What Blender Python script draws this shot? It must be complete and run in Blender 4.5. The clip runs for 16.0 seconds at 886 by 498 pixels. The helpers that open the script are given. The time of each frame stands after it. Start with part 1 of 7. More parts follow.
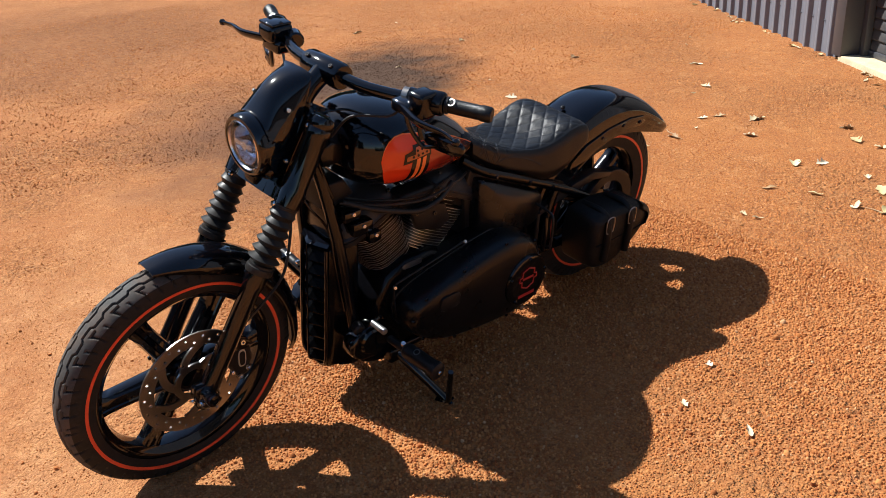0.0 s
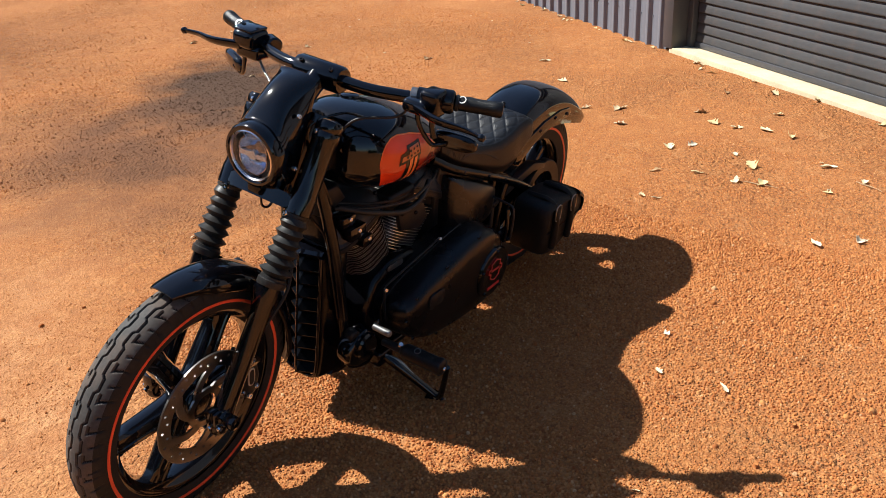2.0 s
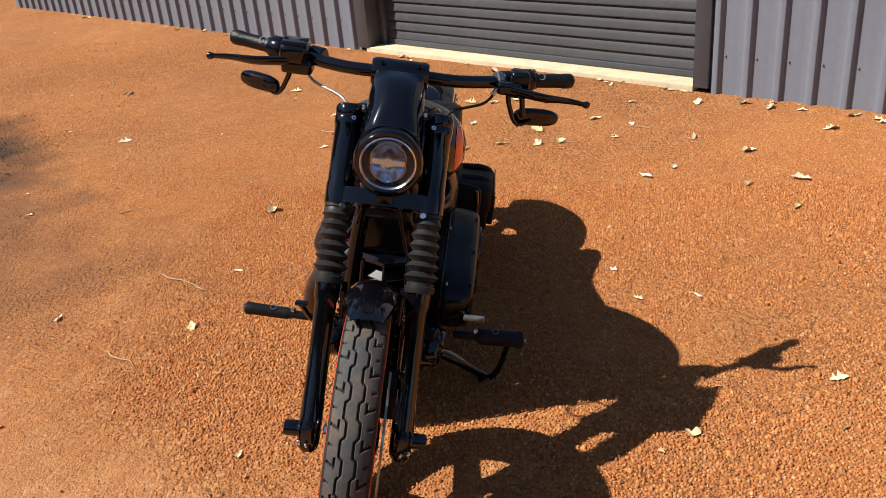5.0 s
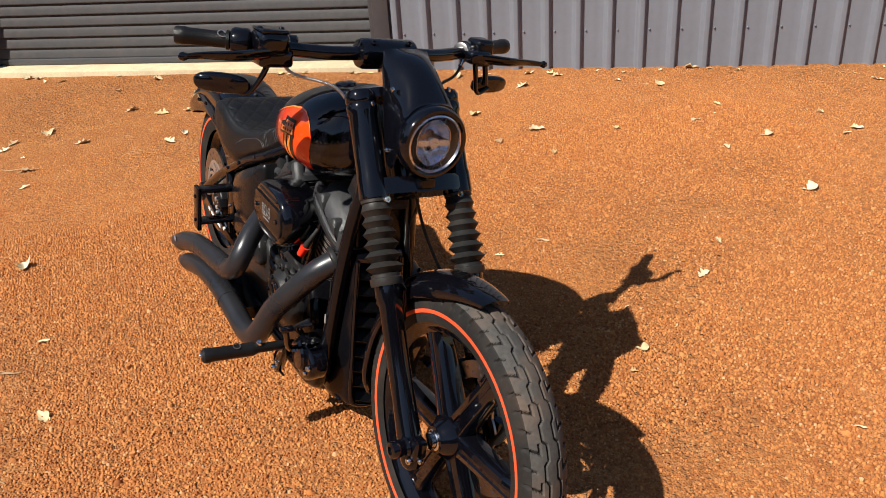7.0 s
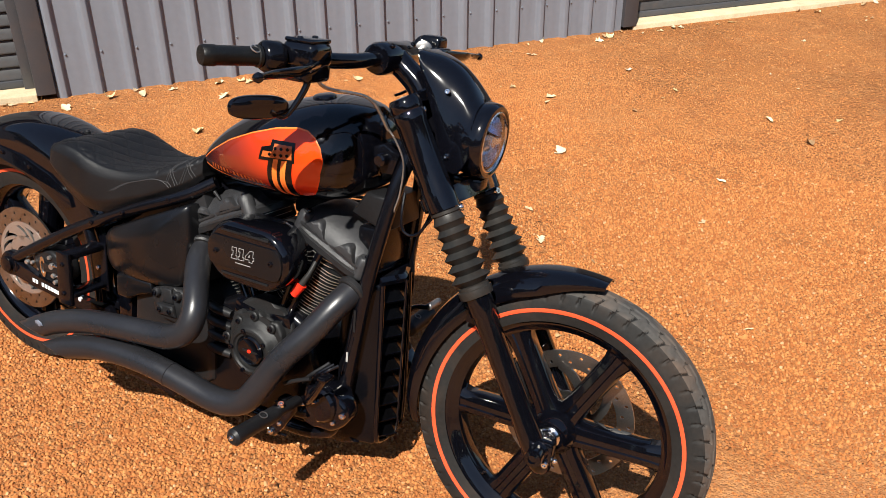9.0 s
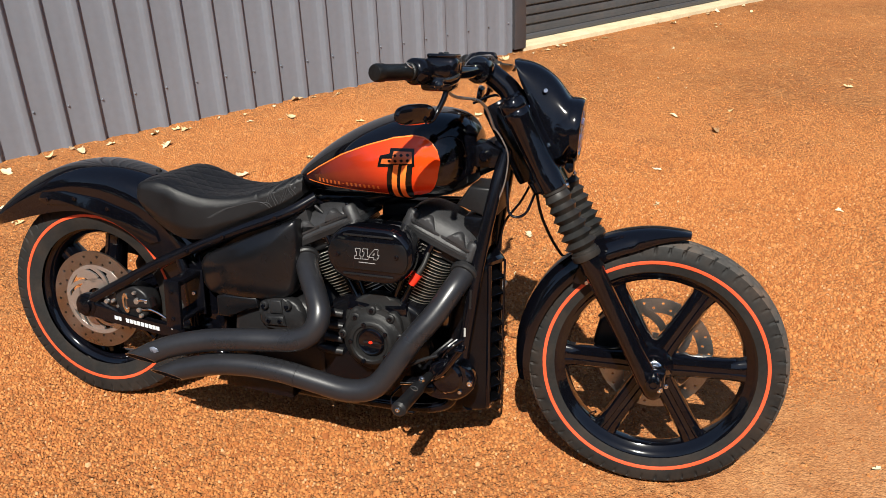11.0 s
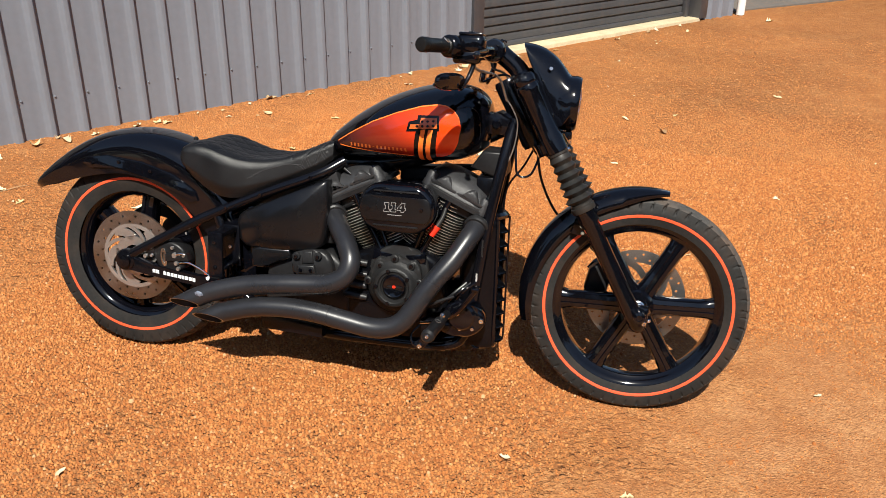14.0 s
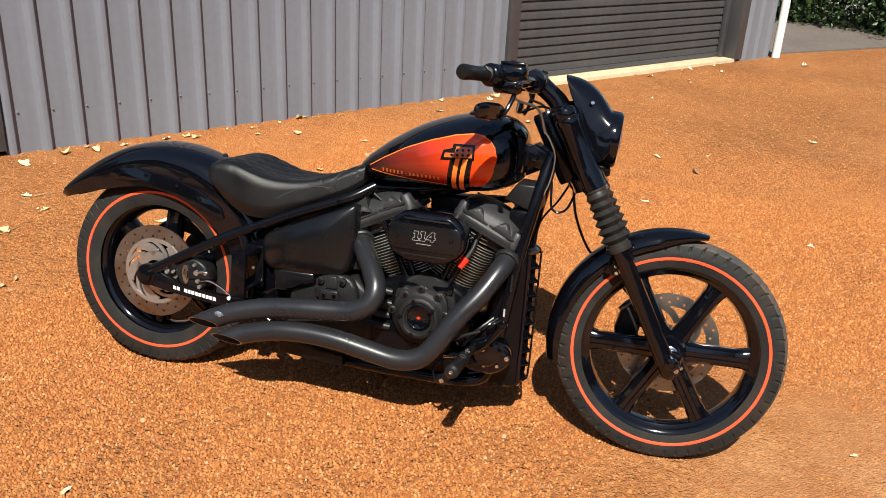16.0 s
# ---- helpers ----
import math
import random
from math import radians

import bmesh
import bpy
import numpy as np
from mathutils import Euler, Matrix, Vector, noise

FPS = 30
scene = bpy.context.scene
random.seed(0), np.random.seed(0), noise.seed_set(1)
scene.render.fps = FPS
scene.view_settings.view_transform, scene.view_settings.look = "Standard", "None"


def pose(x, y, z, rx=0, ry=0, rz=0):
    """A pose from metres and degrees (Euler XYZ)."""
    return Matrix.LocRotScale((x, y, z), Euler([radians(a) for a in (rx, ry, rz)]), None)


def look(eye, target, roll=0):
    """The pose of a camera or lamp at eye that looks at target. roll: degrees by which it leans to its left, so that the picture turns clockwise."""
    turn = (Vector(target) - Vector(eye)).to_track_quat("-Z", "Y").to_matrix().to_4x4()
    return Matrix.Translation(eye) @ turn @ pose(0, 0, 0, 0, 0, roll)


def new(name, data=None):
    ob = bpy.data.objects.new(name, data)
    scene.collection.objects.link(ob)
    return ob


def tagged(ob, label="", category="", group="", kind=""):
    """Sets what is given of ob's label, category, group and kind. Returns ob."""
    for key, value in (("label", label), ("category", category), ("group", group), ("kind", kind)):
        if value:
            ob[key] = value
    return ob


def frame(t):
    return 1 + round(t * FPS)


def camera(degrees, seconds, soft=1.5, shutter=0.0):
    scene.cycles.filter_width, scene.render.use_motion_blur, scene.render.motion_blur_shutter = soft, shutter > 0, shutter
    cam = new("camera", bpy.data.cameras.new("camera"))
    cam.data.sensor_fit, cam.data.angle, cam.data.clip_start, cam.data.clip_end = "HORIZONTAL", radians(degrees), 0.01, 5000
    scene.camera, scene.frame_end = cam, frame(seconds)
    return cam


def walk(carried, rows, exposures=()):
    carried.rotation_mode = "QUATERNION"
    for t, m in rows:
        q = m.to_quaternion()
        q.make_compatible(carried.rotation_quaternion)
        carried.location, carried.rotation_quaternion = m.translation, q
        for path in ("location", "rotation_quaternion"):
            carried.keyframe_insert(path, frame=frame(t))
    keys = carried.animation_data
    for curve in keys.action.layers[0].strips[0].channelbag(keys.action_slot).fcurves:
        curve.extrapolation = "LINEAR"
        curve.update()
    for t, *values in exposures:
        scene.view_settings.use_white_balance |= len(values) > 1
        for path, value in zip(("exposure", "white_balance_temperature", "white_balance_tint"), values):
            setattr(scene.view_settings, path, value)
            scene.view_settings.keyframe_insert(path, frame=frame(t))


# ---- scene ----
cam = camera(54.9, 16.0, 0.88)
PATH = [
    (0, (2.068, 2.172, 1.461), (1.064, 0.651, 0.637), -3.9),
    (0.5, (2.112, 2.148, 1.454), (1.075, 0.655, 0.62), -3.2),
    (1, (2.163, 2.047, 1.447), (1.091, 0.578, 0.614), -3.7),
    (1.5, (2.258, 1.916, 1.465), (1.124, 0.499, 0.626), -4.6),
    (2, (2.466, 1.864, 1.481), (1.127, 0.637, 0.644), -3.2),
    (2.5, (2.685, 1.778, 1.504), (1.223, 0.699, 0.669), -2.5),
    (3, (2.722, 1.586, 1.499), (1.259, 0.539, 0.624), -2.9),
    (3.5, (2.818, 1.446, 1.51), (1.29, 0.51, 0.623), -3.4),
    (4, (3.029, 1.276, 1.541), (1.395, 0.515, 0.675), -4.6),
    (4.2, (3.062, 1.195, 1.534), (1.4, 0.485, 0.677), -5.0),
    (6.3, (3.1, 0.052, 1.503), (1.333, 0.262, 0.59), -4.2),
    (6.5, (3.05, -0.032, 1.511), (1.297, 0.257, 0.593), -4.3),
    (7, (2.951, -0.306, 1.51), (1.285, 0.295, 0.581), -3.9),
    (7.5, (2.83, -0.608, 1.542), (1.305, 0.311, 0.631), -3.0),
    (8, (2.542, -0.706, 1.505), (1.112, 0.371, 0.613), -1.7),
    (8.5, (2.39, -0.905, 1.498), (1.105, 0.333, 0.594), -0.6),
    (9, (2.251, -1.111, 1.513), (1.205, 0.303, 0.559), -0.2),
    (9.5, (2.0, -1.13, 1.5), (1.086, 0.337, 0.494), -1.1),
    (9.7, (1.957, -1.172, 1.512), (1.073, 0.322, 0.518), -1.9),
    (11.8, (1.875, -2.013, 1.547), (1.251, -0.317, 0.69), -1.2),
    (12, (1.872, -2.052, 1.539), (1.29, -0.346, 0.673), -1.0),
    (12.5, (1.939, -2.035, 1.531), (1.381, -0.346, 0.617), -0.6),
    (13, (1.973, -2.054, 1.52), (1.374, -0.384, 0.598), -1.3),
    (13.5, (1.879, -2.101, 1.526), (1.269, -0.409, 0.65), -1.4),
    (14, (1.807, -2.147, 1.528), (1.2, -0.437, 0.688), 0.5),
    (14.5, (1.819, -2.136, 1.53), (1.246, -0.394, 0.732), 1.4),
    (15, (1.852, -2.119, 1.535), (1.283, -0.373, 0.744), 1.5),
    (15.5, (1.866, -2.092, 1.539), (1.261, -0.362, 0.737), 2.2),
    (16, (1.754, -2.091, 1.512), (1.096, -0.373, 0.727), 3.0),
]
walk(cam, [(t, look(eye, target, roll)) for t, eye, target, roll in PATH], [(0, 0.93, 5900, 8), (1.3, 0.93, 5930, 8), (2.1, 0.95, 6020, 8), (3.0, 0.81, 5930, 8), (4.2, 0.74, 5900, 8), (6.4, 0.60, 6350, 9), (9.6, 0.80, 6250, 8), (12, 0.59, 6370, 7), (13, 0.63, 6340, 7), (14, 0.71, 6330, 7), (16, 0.72, 6340, 6.5)])

# ---------------------------------------------------------------- light
SUN_TO = Vector((0.244, -0.66, 0.907)).normalized()
world = bpy.data.worlds.new("sky")
scene.world = world
world.use_nodes = True
wn = world.node_tree
sky = wn.nodes.new("ShaderNodeTexSky")
sky.sky_type = 'NISHITA'
sky.sun_disc = False
sky.sun_elevation = math.asin(SUN_TO.z)
sky.sun_rotation = math.atan2(SUN_TO.x, SUN_TO.y)
sky.altitude = 200
sky.dust_density = 0.6
wn.links.new(sky.outputs[0], wn.nodes["Background"].inputs[0])
wn.nodes["Background"].inputs[1].default_value = 0.062
sun = new("sun", bpy.data.lights.new("sun", 'SUN'))
sun.data.energy = 4.85
sun.data.angle = radians(0.6)
sun.data.color = (1.0, 0.93, 0.82)
sun.matrix_world = look((SUN_TO * 20)[:], (0, 0, 0))

# ---------------------------------------------------------------- materials


def pmat(name, base, rough=0.5, metal=0.0, coat=0.0, var=0.25, vscale=8.0, fine=120.0, bump=0.0,
         bscale=200.0, rvar=0.1, dust=0.0, spec=0.5):
    """A principled surface with two scales of colour noise, uneven gloss and fine relief."""
    m = bpy.data.materials.new(name)
    m.use_nodes = True
    t = m.node_tree
    b = t.nodes["Principled BSDF"]
    b.inputs["Metallic"].default_value = metal
    b.inputs["Coat Weight"].default_value = coat
    b.inputs["Coat Roughness"].default_value = 0.03
    b.inputs["Specular IOR Level"].default_value = spec
    co = t.nodes.new("ShaderNodeTexCoord")
    n1 = t.nodes.new("ShaderNodeTexNoise")
    n1.inputs["Scale"].default_value = vscale
    n1.inputs["Detail"].default_value = 4
    n2 = t.nodes.new("ShaderNodeTexNoise")
    n2.inputs["Scale"].default_value = fine
    n2.inputs["Detail"].default_value = 3
    for n in (n1, n2):
        t.links.new(co.outputs["Object"], n.inputs["Vector"])
    add = t.nodes.new("ShaderNodeMath")
    add.operation = 'ADD'
    t.links.new(n1.outputs["Fac"], add.inputs[0])
    t.links.new(n2.outputs["Fac"], add.inputs[1])
    mr = t.nodes.new("ShaderNodeMapRange")
    mr.inputs["From Min"].default_value = 0.6
    mr.inputs["From Max"].default_value = 1.4
    mr.inputs["To Min"].default_value = 1 - var
    mr.inputs["To Max"].default_value = 1 + var
    t.links.new(add.outputs[0], mr.inputs["Value"])
    mul = t.nodes.new("ShaderNodeVectorMath")
    mul.operation = 'SCALE'
    mul.inputs[0].default_value = base
    t.links.new(mr.outputs["Result"], mul.inputs["Scale"])
    colour = mul.outputs["Vector"]
    if dust > 0:
        n3 = t.nodes.new("ShaderNodeTexNoise")
        n3.inputs["Scale"].default_value = 14
        n3.inputs["Detail"].default_value = 6
        t.links.new(co.outputs["Object"], n3.inputs["Vector"])
        ramp = t.nodes.new("ShaderNodeMapRange")
        ramp.inputs["From Min"].default_value = 0.45
        ramp.inputs["From Max"].default_value = 0.75
        ramp.inputs["To Max"].default_value = dust
        t.links.new(n3.outputs["Fac"], ramp.inputs["Value"])
        mix = t.nodes.new("ShaderNodeMix")
        mix.data_type = 'RGBA'
        t.links.new(ramp.outputs["Result"], mix.inputs["Factor"])
        t.links.new(colour, mix.inputs["A"])
        mix.inputs["B"].default_value = (0.30, 0.16, 0.08, 1)
        colour = mix.outputs["Result"]
    t.links.new(colour, b.inputs["Base Color"])
    rr = t.nodes.new("ShaderNodeMapRange")
    rr.inputs["From Min"].default_value = 0.3
    rr.inputs["From Max"].default_value = 0.7
    rr.inputs["To Min"].default_value = max(0.02, rough - rvar)
    rr.inputs["To Max"].default_value = min(1, rough + rvar)
    t.links.new(n1.outputs["Fac"], rr.inputs["Value"])
    t.links.new(rr.outputs["Result"], b.inputs["Roughness"])
    if bump > 0:
        n4 = t.nodes.new("ShaderNodeTexNoise")
        n4.inputs["Scale"].default_value = bscale
        n4.inputs["Detail"].default_value = 3
        t.links.new(co.outputs["Object"], n4.inputs["Vector"])
        bp = t.nodes.new("ShaderNodeBump")
        bp.inputs["Strength"].default_value = bump
        bp.inputs["Distance"].default_value = 0.002
        t.links.new(n4.outputs["Fac"], bp.inputs["Height"])
        t.links.new(bp.outputs["Normal"], b.inputs["Normal"])
    return m


GLOSS = pmat("gloss_black_paint", (0.0022, 0.0023, 0.0038), 0.085, coat=0.56, var=0.3, rvar=0.025, spec=0.29)
TUBE = pmat("frame_black_paint", (0.003, 0.003, 0.0045), 0.16, var=0.3, rvar=0.05, spec=0.4)
SATIN = pmat("satin_black_powder", (0.010, 0.010, 0.011), 0.40, var=0.3, rvar=0.08, bump=0.05, bscale=900, spec=0.25)
COVER = pmat("satin_side_cover", (0.0045, 0.0045, 0.0054), 0.27, var=0.2, rvar=0.05, spec=0.46)
PIPE = pmat("black_ceramic_pipe", (0.018, 0.0182, 0.0212), 0.31, metal=0.15, var=0.2, rvar=0.07, bump=0.04, bscale=700, spec=0.55)
WRINKLE = pmat("wrinkle_black_engine", (0.027, 0.027, 0.029), 0.40, var=0.35, rvar=0.1, bump=0.35, bscale=900, spec=0.45)
CASE = pmat("dark_engine_case", (0.012, 0.012, 0.013), 0.38, var=0.4, rvar=0.1, bump=0.15, bscale=500, spec=0.35)
FIN = pmat("machined_fin_edge", (0.78, 0.74, 0.68), 0.38, metal=0.9, var=0.25)
STEEL = pmat("bare_steel", (0.34, 0.32, 0.30), 0.34, metal=1.0, var=0.2, fine=300)
MACHINED = pmat("machined_alloy", (0.52, 0.51, 0.50), 0.34, metal=0.85, var=0.15, fine=300)
BRIGHT = pmat("bright_plated_steel", (0.75, 0.75, 0.76), 0.12, metal=1.0, var=0.1)
TYRE = pmat("tyre_rubber", (0.016, 0.0155, 0.015), 0.66, var=0.35, dust=0.06, bump=0.15, bscale=500, spec=0.2)
TREAD = pmat("dusty_tread", (0.050, 0.046, 0.042), 0.85, var=0.35, vscale=12, dust=0.22, bump=0.2, bscale=500)
# Bowl and housing colours lean blue for the sky they reflect.
REFL = pmat("sky_blue_reflector", (0.62, 0.76, 1.0), 0.15, metal=0.8, var=0.12)
MASKM = pmat("smoked_lamp_housing", (0.30, 0.31, 0.36), 0.20, metal=0.8, var=0.2)
RING = pmat("rose_tinted_ring", (0.78, 0.74, 0.74), 0.2, metal=1.0, var=0.1)
RUBBER = pmat("black_rubber", (0.016, 0.016, 0.0155), 0.46, var=0.3, dust=0.04, bump=0.1, bscale=500, spec=0.3)
GRIP = pmat("grip_rubber", (0.006, 0.006, 0.006), 0.36, var=0.3, bump=0.3, bscale=1200, spec=0.35)
LEATHER = pmat("black_leather", (0.0052, 0.0052, 0.0059), 0.40, var=0.3, rvar=0.08, bump=0.3, bscale=650, spec=0.42)
BAGHIDE = pmat("worn_black_hide", (0.007, 0.0065, 0.006), 0.5, var=0.4, rvar=0.12, bump=0.4, bscale=350, spec=0.25)
THREAD = pmat("dark_grey_thread", (0.020, 0.020, 0.022), 0.6)
ORANGE = pmat("orange_stripe_tape", (0.74, 0.088, 0.030), 0.45, var=0.12)
LINE = pmat("orange_pinstripe", (0.90, 0.20, 0.03), 0.3, var=0.1, coat=0.4)
INK = pmat("black_decal", (0.004, 0.0035, 0.0035), 0.12, spec=0.4)
REDCAP = pmat("red_plug_boot", (0.85, 0.03, 0.01), 0.4, var=0.15)
REDINK = pmat("red_emblem", (0.55, 0.03, 0.02), 0.4)
WHITE = pmat("white_decal", (0.75, 0.75, 0.76), 0.5, var=0.1)
SILVERINK = pmat("silver_decal", (0.46, 0.45, 0.43), 0.4, metal=0.3)
NUMERAL = pmat("dull_numeral_ink", (0.24, 0.235, 0.23), 0.5)
ALLOY = pmat("cast_grey_alloy", (0.20, 0.20, 0.20), 0.4, metal=0.8)
CLAD = pmat("grey_cladding", (0.172, 0.185, 0.217), 0.42, var=0.07, vscale=1.2, fine=25, rvar=0.06, dust=0.03)
DOORM = pmat("dark_roller_door", (0.048, 0.048, 0.051), 0.6, var=0.15, vscale=1.5, fine=30, dust=0.06)
TRIMM = pmat("dark_flashing", (0.056, 0.058, 0.066), 0.45, var=0.12, vscale=2, dust=0.05)
SILL = pmat("cream_concrete", (0.56, 0.465, 0.30), 0.85, var=0.2, vscale=5, fine=90, bump=0.4, bscale=120, dust=0.25)
ROADM = pmat("grey_driveway", (0.125, 0.108, 0.094), 0.9, var=0.25, vscale=1.5, fine=60, bump=0.4, bscale=150, dust=0.3)
PLASTIC = pmat("white_plastic", (0.78, 0.77, 0.74), 0.4, var=0.06)
DARKIN = pmat("dark_interior", (0.01, 0.01, 0.01), 0.8)


def tank_panel_mat():
    """Orange fading to dark red towards the seat and the lower edge."""
    m = pmat("orange_fade_paint", (0.5, 0.5, 0.5), 0.10, coat=0.25, var=0.06)
    t = m.node_tree
    b = t.nodes["Principled BSDF"]
    co = t.nodes.new("ShaderNodeTexCoord")
    sep = t.nodes.new("ShaderNodeSeparateXYZ")
    t.links.new(co.outputs["Object"], sep.inputs[0])
    mz = t.nodes.new("ShaderNodeMath")
    mz.operation = 'MULTIPLY_ADD'
    mz.inputs[1].default_value = 0.9
    t.links.new(sep.outputs["Z"], mz.inputs[0])
    t.links.new(sep.outputs["X"], mz.inputs[2])
    ramp = t.nodes.new("ShaderNodeValToRGB")
    mr = t.nodes.new("ShaderNodeMapRange")
    mr.inputs["From Min"].default_value = 0.735 + 0.9 * 0.735
    mr.inputs["From Max"].default_value = 1.09 + 0.9 * 0.84
    t.links.new(mz.outputs[0], mr.inputs["Value"])
    t.links.new(mr.outputs["Result"], ramp.inputs[0])
    e = ramp.color_ramp.elements
    e[0].position, e[0].color = 0.05, (0.030, 0.007, 0.006, 1)
    e[1].position, e[1].color = 0.92, (0.82, 0.060, 0.005, 1)
    e.new(0.42).color = (0.22, 0.020, 0.009, 1)
    e.new(0.72).color = (0.64, 0.042, 0.006, 1)
    t.links.new(ramp.outputs[0], b.inputs["Base Color"])
    return m


PANEL = tank_panel_mat()


def glass_mat():
    m = bpy.data.materials.new("clear_lens")
    m.use_nodes = True
    b = m.node_tree.nodes["Principled BSDF"]
    b.inputs["Transmission Weight"].default_value = 1
    b.inputs["Roughness"].default_value = 0.02
    b.inputs["IOR"].default_value = 1.35
    return m


GLASS = glass_mat()


def earth_mat(name, stones):
    """Orange lateritic gravel: grains, clods, pale compacted tracks and soft shadows painted as dark patches."""
    m = bpy.data.materials.new(name)
    m.use_nodes = True
    t = m.node_tree
    b = t.nodes["Principled BSDF"]
    b.inputs["Roughness"].default_value = 0.92
    b.inputs["Specular IOR Level"].default_value = 0.2
    geo = t.nodes.new("ShaderNodeNewGeometry")
    pos = geo.outputs["Position"]

    def noise(scale, detail=4, rough=0.55):
        n = t.nodes.new("ShaderNodeTexNoise")
        n.inputs["Scale"].default_value = scale
        n.inputs["Detail"].default_value = detail
        n.inputs["Roughness"].default_value = rough
        t.links.new(pos, n.inputs["Vector"])
        return n.outputs["Fac"]

    def ramp(v, *stops):
        r = t.nodes.new("ShaderNodeValToRGB")
        e = r.color_ramp.elements
        e[0].position, e[0].color = stops[0][0], (*stops[0][1], 1)
        e[1].position, e[1].color = stops[-1][0], (*stops[-1][1], 1)
        for p, c in stops[1:-1]:
            e.new(p).color = (*c, 1)
        t.links.new(v, r.inputs[0])
        return r.outputs[0]

    def mixc(f, a, c, kind='MIX'):
        x = t.nodes.new("ShaderNodeMix")
        x.data_type = 'RGBA'
        x.blend_type = kind
        for sock, v in (("Factor", f), ("A", a), ("B", c)):
            if isinstance(v, (int, float)):
                x.inputs[sock].default_value = v
            elif isinstance(v, tuple):
                x.inputs[sock].default_value = (*v, 1)
            else:
                t.links.new(v, x.inputs[sock])
        return x.outputs["Result"]

    def rng(v, a, c, lo=0.0, hi=1.0):
        r = t.nodes.new("ShaderNodeMapRange")
        r.inputs["From Min"].default_value, r.inputs["From Max"].default_value = a, c
        r.inputs["To Min"].default_value, r.inputs["To Max"].default_value = lo, hi
        t.links.new(v, r.inputs["Value"])
        return r.outputs["Result"]

    def blob(x, y, r0, r1, turn=0.0, long=1.0):
        mp = t.nodes.new("ShaderNodeMapping")
        mp.vector_type = 'TEXTURE'
        mp.inputs["Location"].default_value = (x, y, 0)
        mp.inputs["Rotation"].default_value = (0, 0, radians(turn))
        mp.inputs["Scale"].default_value = (long, 1, 1)
        t.links.new(pos, mp.inputs["Vector"])
        d = t.nodes.new("ShaderNodeVectorMath")
        d.operation = 'LENGTH'
        t.links.new(mp.outputs["Vector"], d.inputs[0])
        n = noise(2.2, 5)
        s = t.nodes.new("ShaderNodeMath")
        s.operation = 'MULTIPLY_ADD'
        s.inputs[1].default_value = 1.1
        t.links.new(n, s.inputs[0])
        t.links.new(d.outputs["Value"], s.inputs[2])
        return rng(s.outputs[0], r0 + 0.55, r1 + 0.55, 1.0, 0.0)

    if stones:
        base = ramp(geo.outputs["Random Per Island"], (0.0, (0.270, 0.088, 0.027)), (0.22, (0.375, 0.132, 0.038)), (0.50, (0.462, 0.176, 0.051)),
                    (0.80, (0.525, 0.218, 0.067)), (0.965, (0.580, 0.268, 0.094)), (1.0, (0.58, 0.36, 0.19)))
        base = mixc(rng(noise(300, 2), 0.3, 0.7, 0, 0.35), base, (0.254, 0.085, 0.027))
    else:
        v = t.nodes.new("ShaderNodeTexVoronoi")
        v.inputs["Scale"].default_value = 165
        t.links.new(pos, v.inputs["Vector"])
        grain = mixc(0.35, ramp(v.outputs["Color"], (0.15, (0.250, 0.088, 0.022)), (0.5, (0.440, 0.174, 0.045)),
                               (0.85, (0.590, 0.262, 0.080))),
                     ramp(noise(35, 6, 0.7), (0.3, (0.322, 0.114, 0.029)), (0.7, (0.462, 0.185, 0.051))))
        dust = ramp(noise(9, 6, 0.65), (0.3, (0.400, 0.196, 0.086)), (0.7, (0.560, 0.300, 0.143)))
        track = rng(noise(0.55, 4, 0.6), 0.48, 0.62)
        near = t.nodes.new("ShaderNodeMath")
        near.operation = 'MAXIMUM'
        pale = t.nodes.new("ShaderNodeMath")
        pale.operation = 'MAXIMUM'
        t.links.new(blob(2.3, 0.15, 0.25, 0.95, 40, 1.3), pale.inputs[0])
        t.links.new(blob(1.88, -0.72, 0.20, 0.82, 57, 2.9), pale.inputs[1])
        t.links.new(pale.outputs[0], near.inputs[0])
        half = t.nodes.new("ShaderNodeMath")
        half.operation = 'MULTIPLY'
        half.inputs[1].default_value = 0.25
        t.links.new(track, half.inputs[0])
        t.links.new(half.outputs[0], near.inputs[1])
        f = t.nodes.new("ShaderNodeMath")
        f.operation = 'MULTIPLY'
        f.inputs[1].default_value = 0.88
        t.links.new(near.outputs[0], f.inputs[0])
        base = mixc(f.outputs[0], grain, dust)
        peb = t.nodes.new("ShaderNodeTexVoronoi")
        peb.inputs["Scale"].default_value = 62
        peb.inputs["Randomness"].default_value = 1.0
        t.links.new(pos, peb.inputs["Vector"])
        sepc = t.nodes.new("ShaderNodeSeparateColor")
        t.links.new(peb.outputs["Color"], sepc.inputs[0])
        coarse = rng(noise(0.8, 4, 0.6), 0.40, 0.62, 0.25, 1.0)

        def times(a, c):
            q = t.nodes.new("ShaderNodeMath")
            q.operation = 'MULTIPLY'
            t.links.new(a, q.inputs[0])
            t.links.new(c, q.inputs[1])
            return q.outputs[0]
        loose = times(coarse, rng(near.outputs[0], 0.1, 0.8, 1.0, 0.25))
        base = mixc(times(rng(sepc.outputs[0], 0.78, 0.83, 0.0, 0.65), loose), base, (0.184, 0.061, 0.017))
        base = mixc(times(rng(sepc.outputs[1], 0.86, 0.90, 0.0, 0.60), loose), base, (0.569, 0.296, 0.108))
        base = mixc(times(rng(noise(60, 5, 0.75), 0.38, 0.52, 0.65, 0.0), loose), base, (0.184, 0.063, 0.017))
        base = mixc(rng(noise(95, 4, 0.7), 0.52, 0.66, 0.0, 0.5), base, (0.538, 0.260, 0.087))
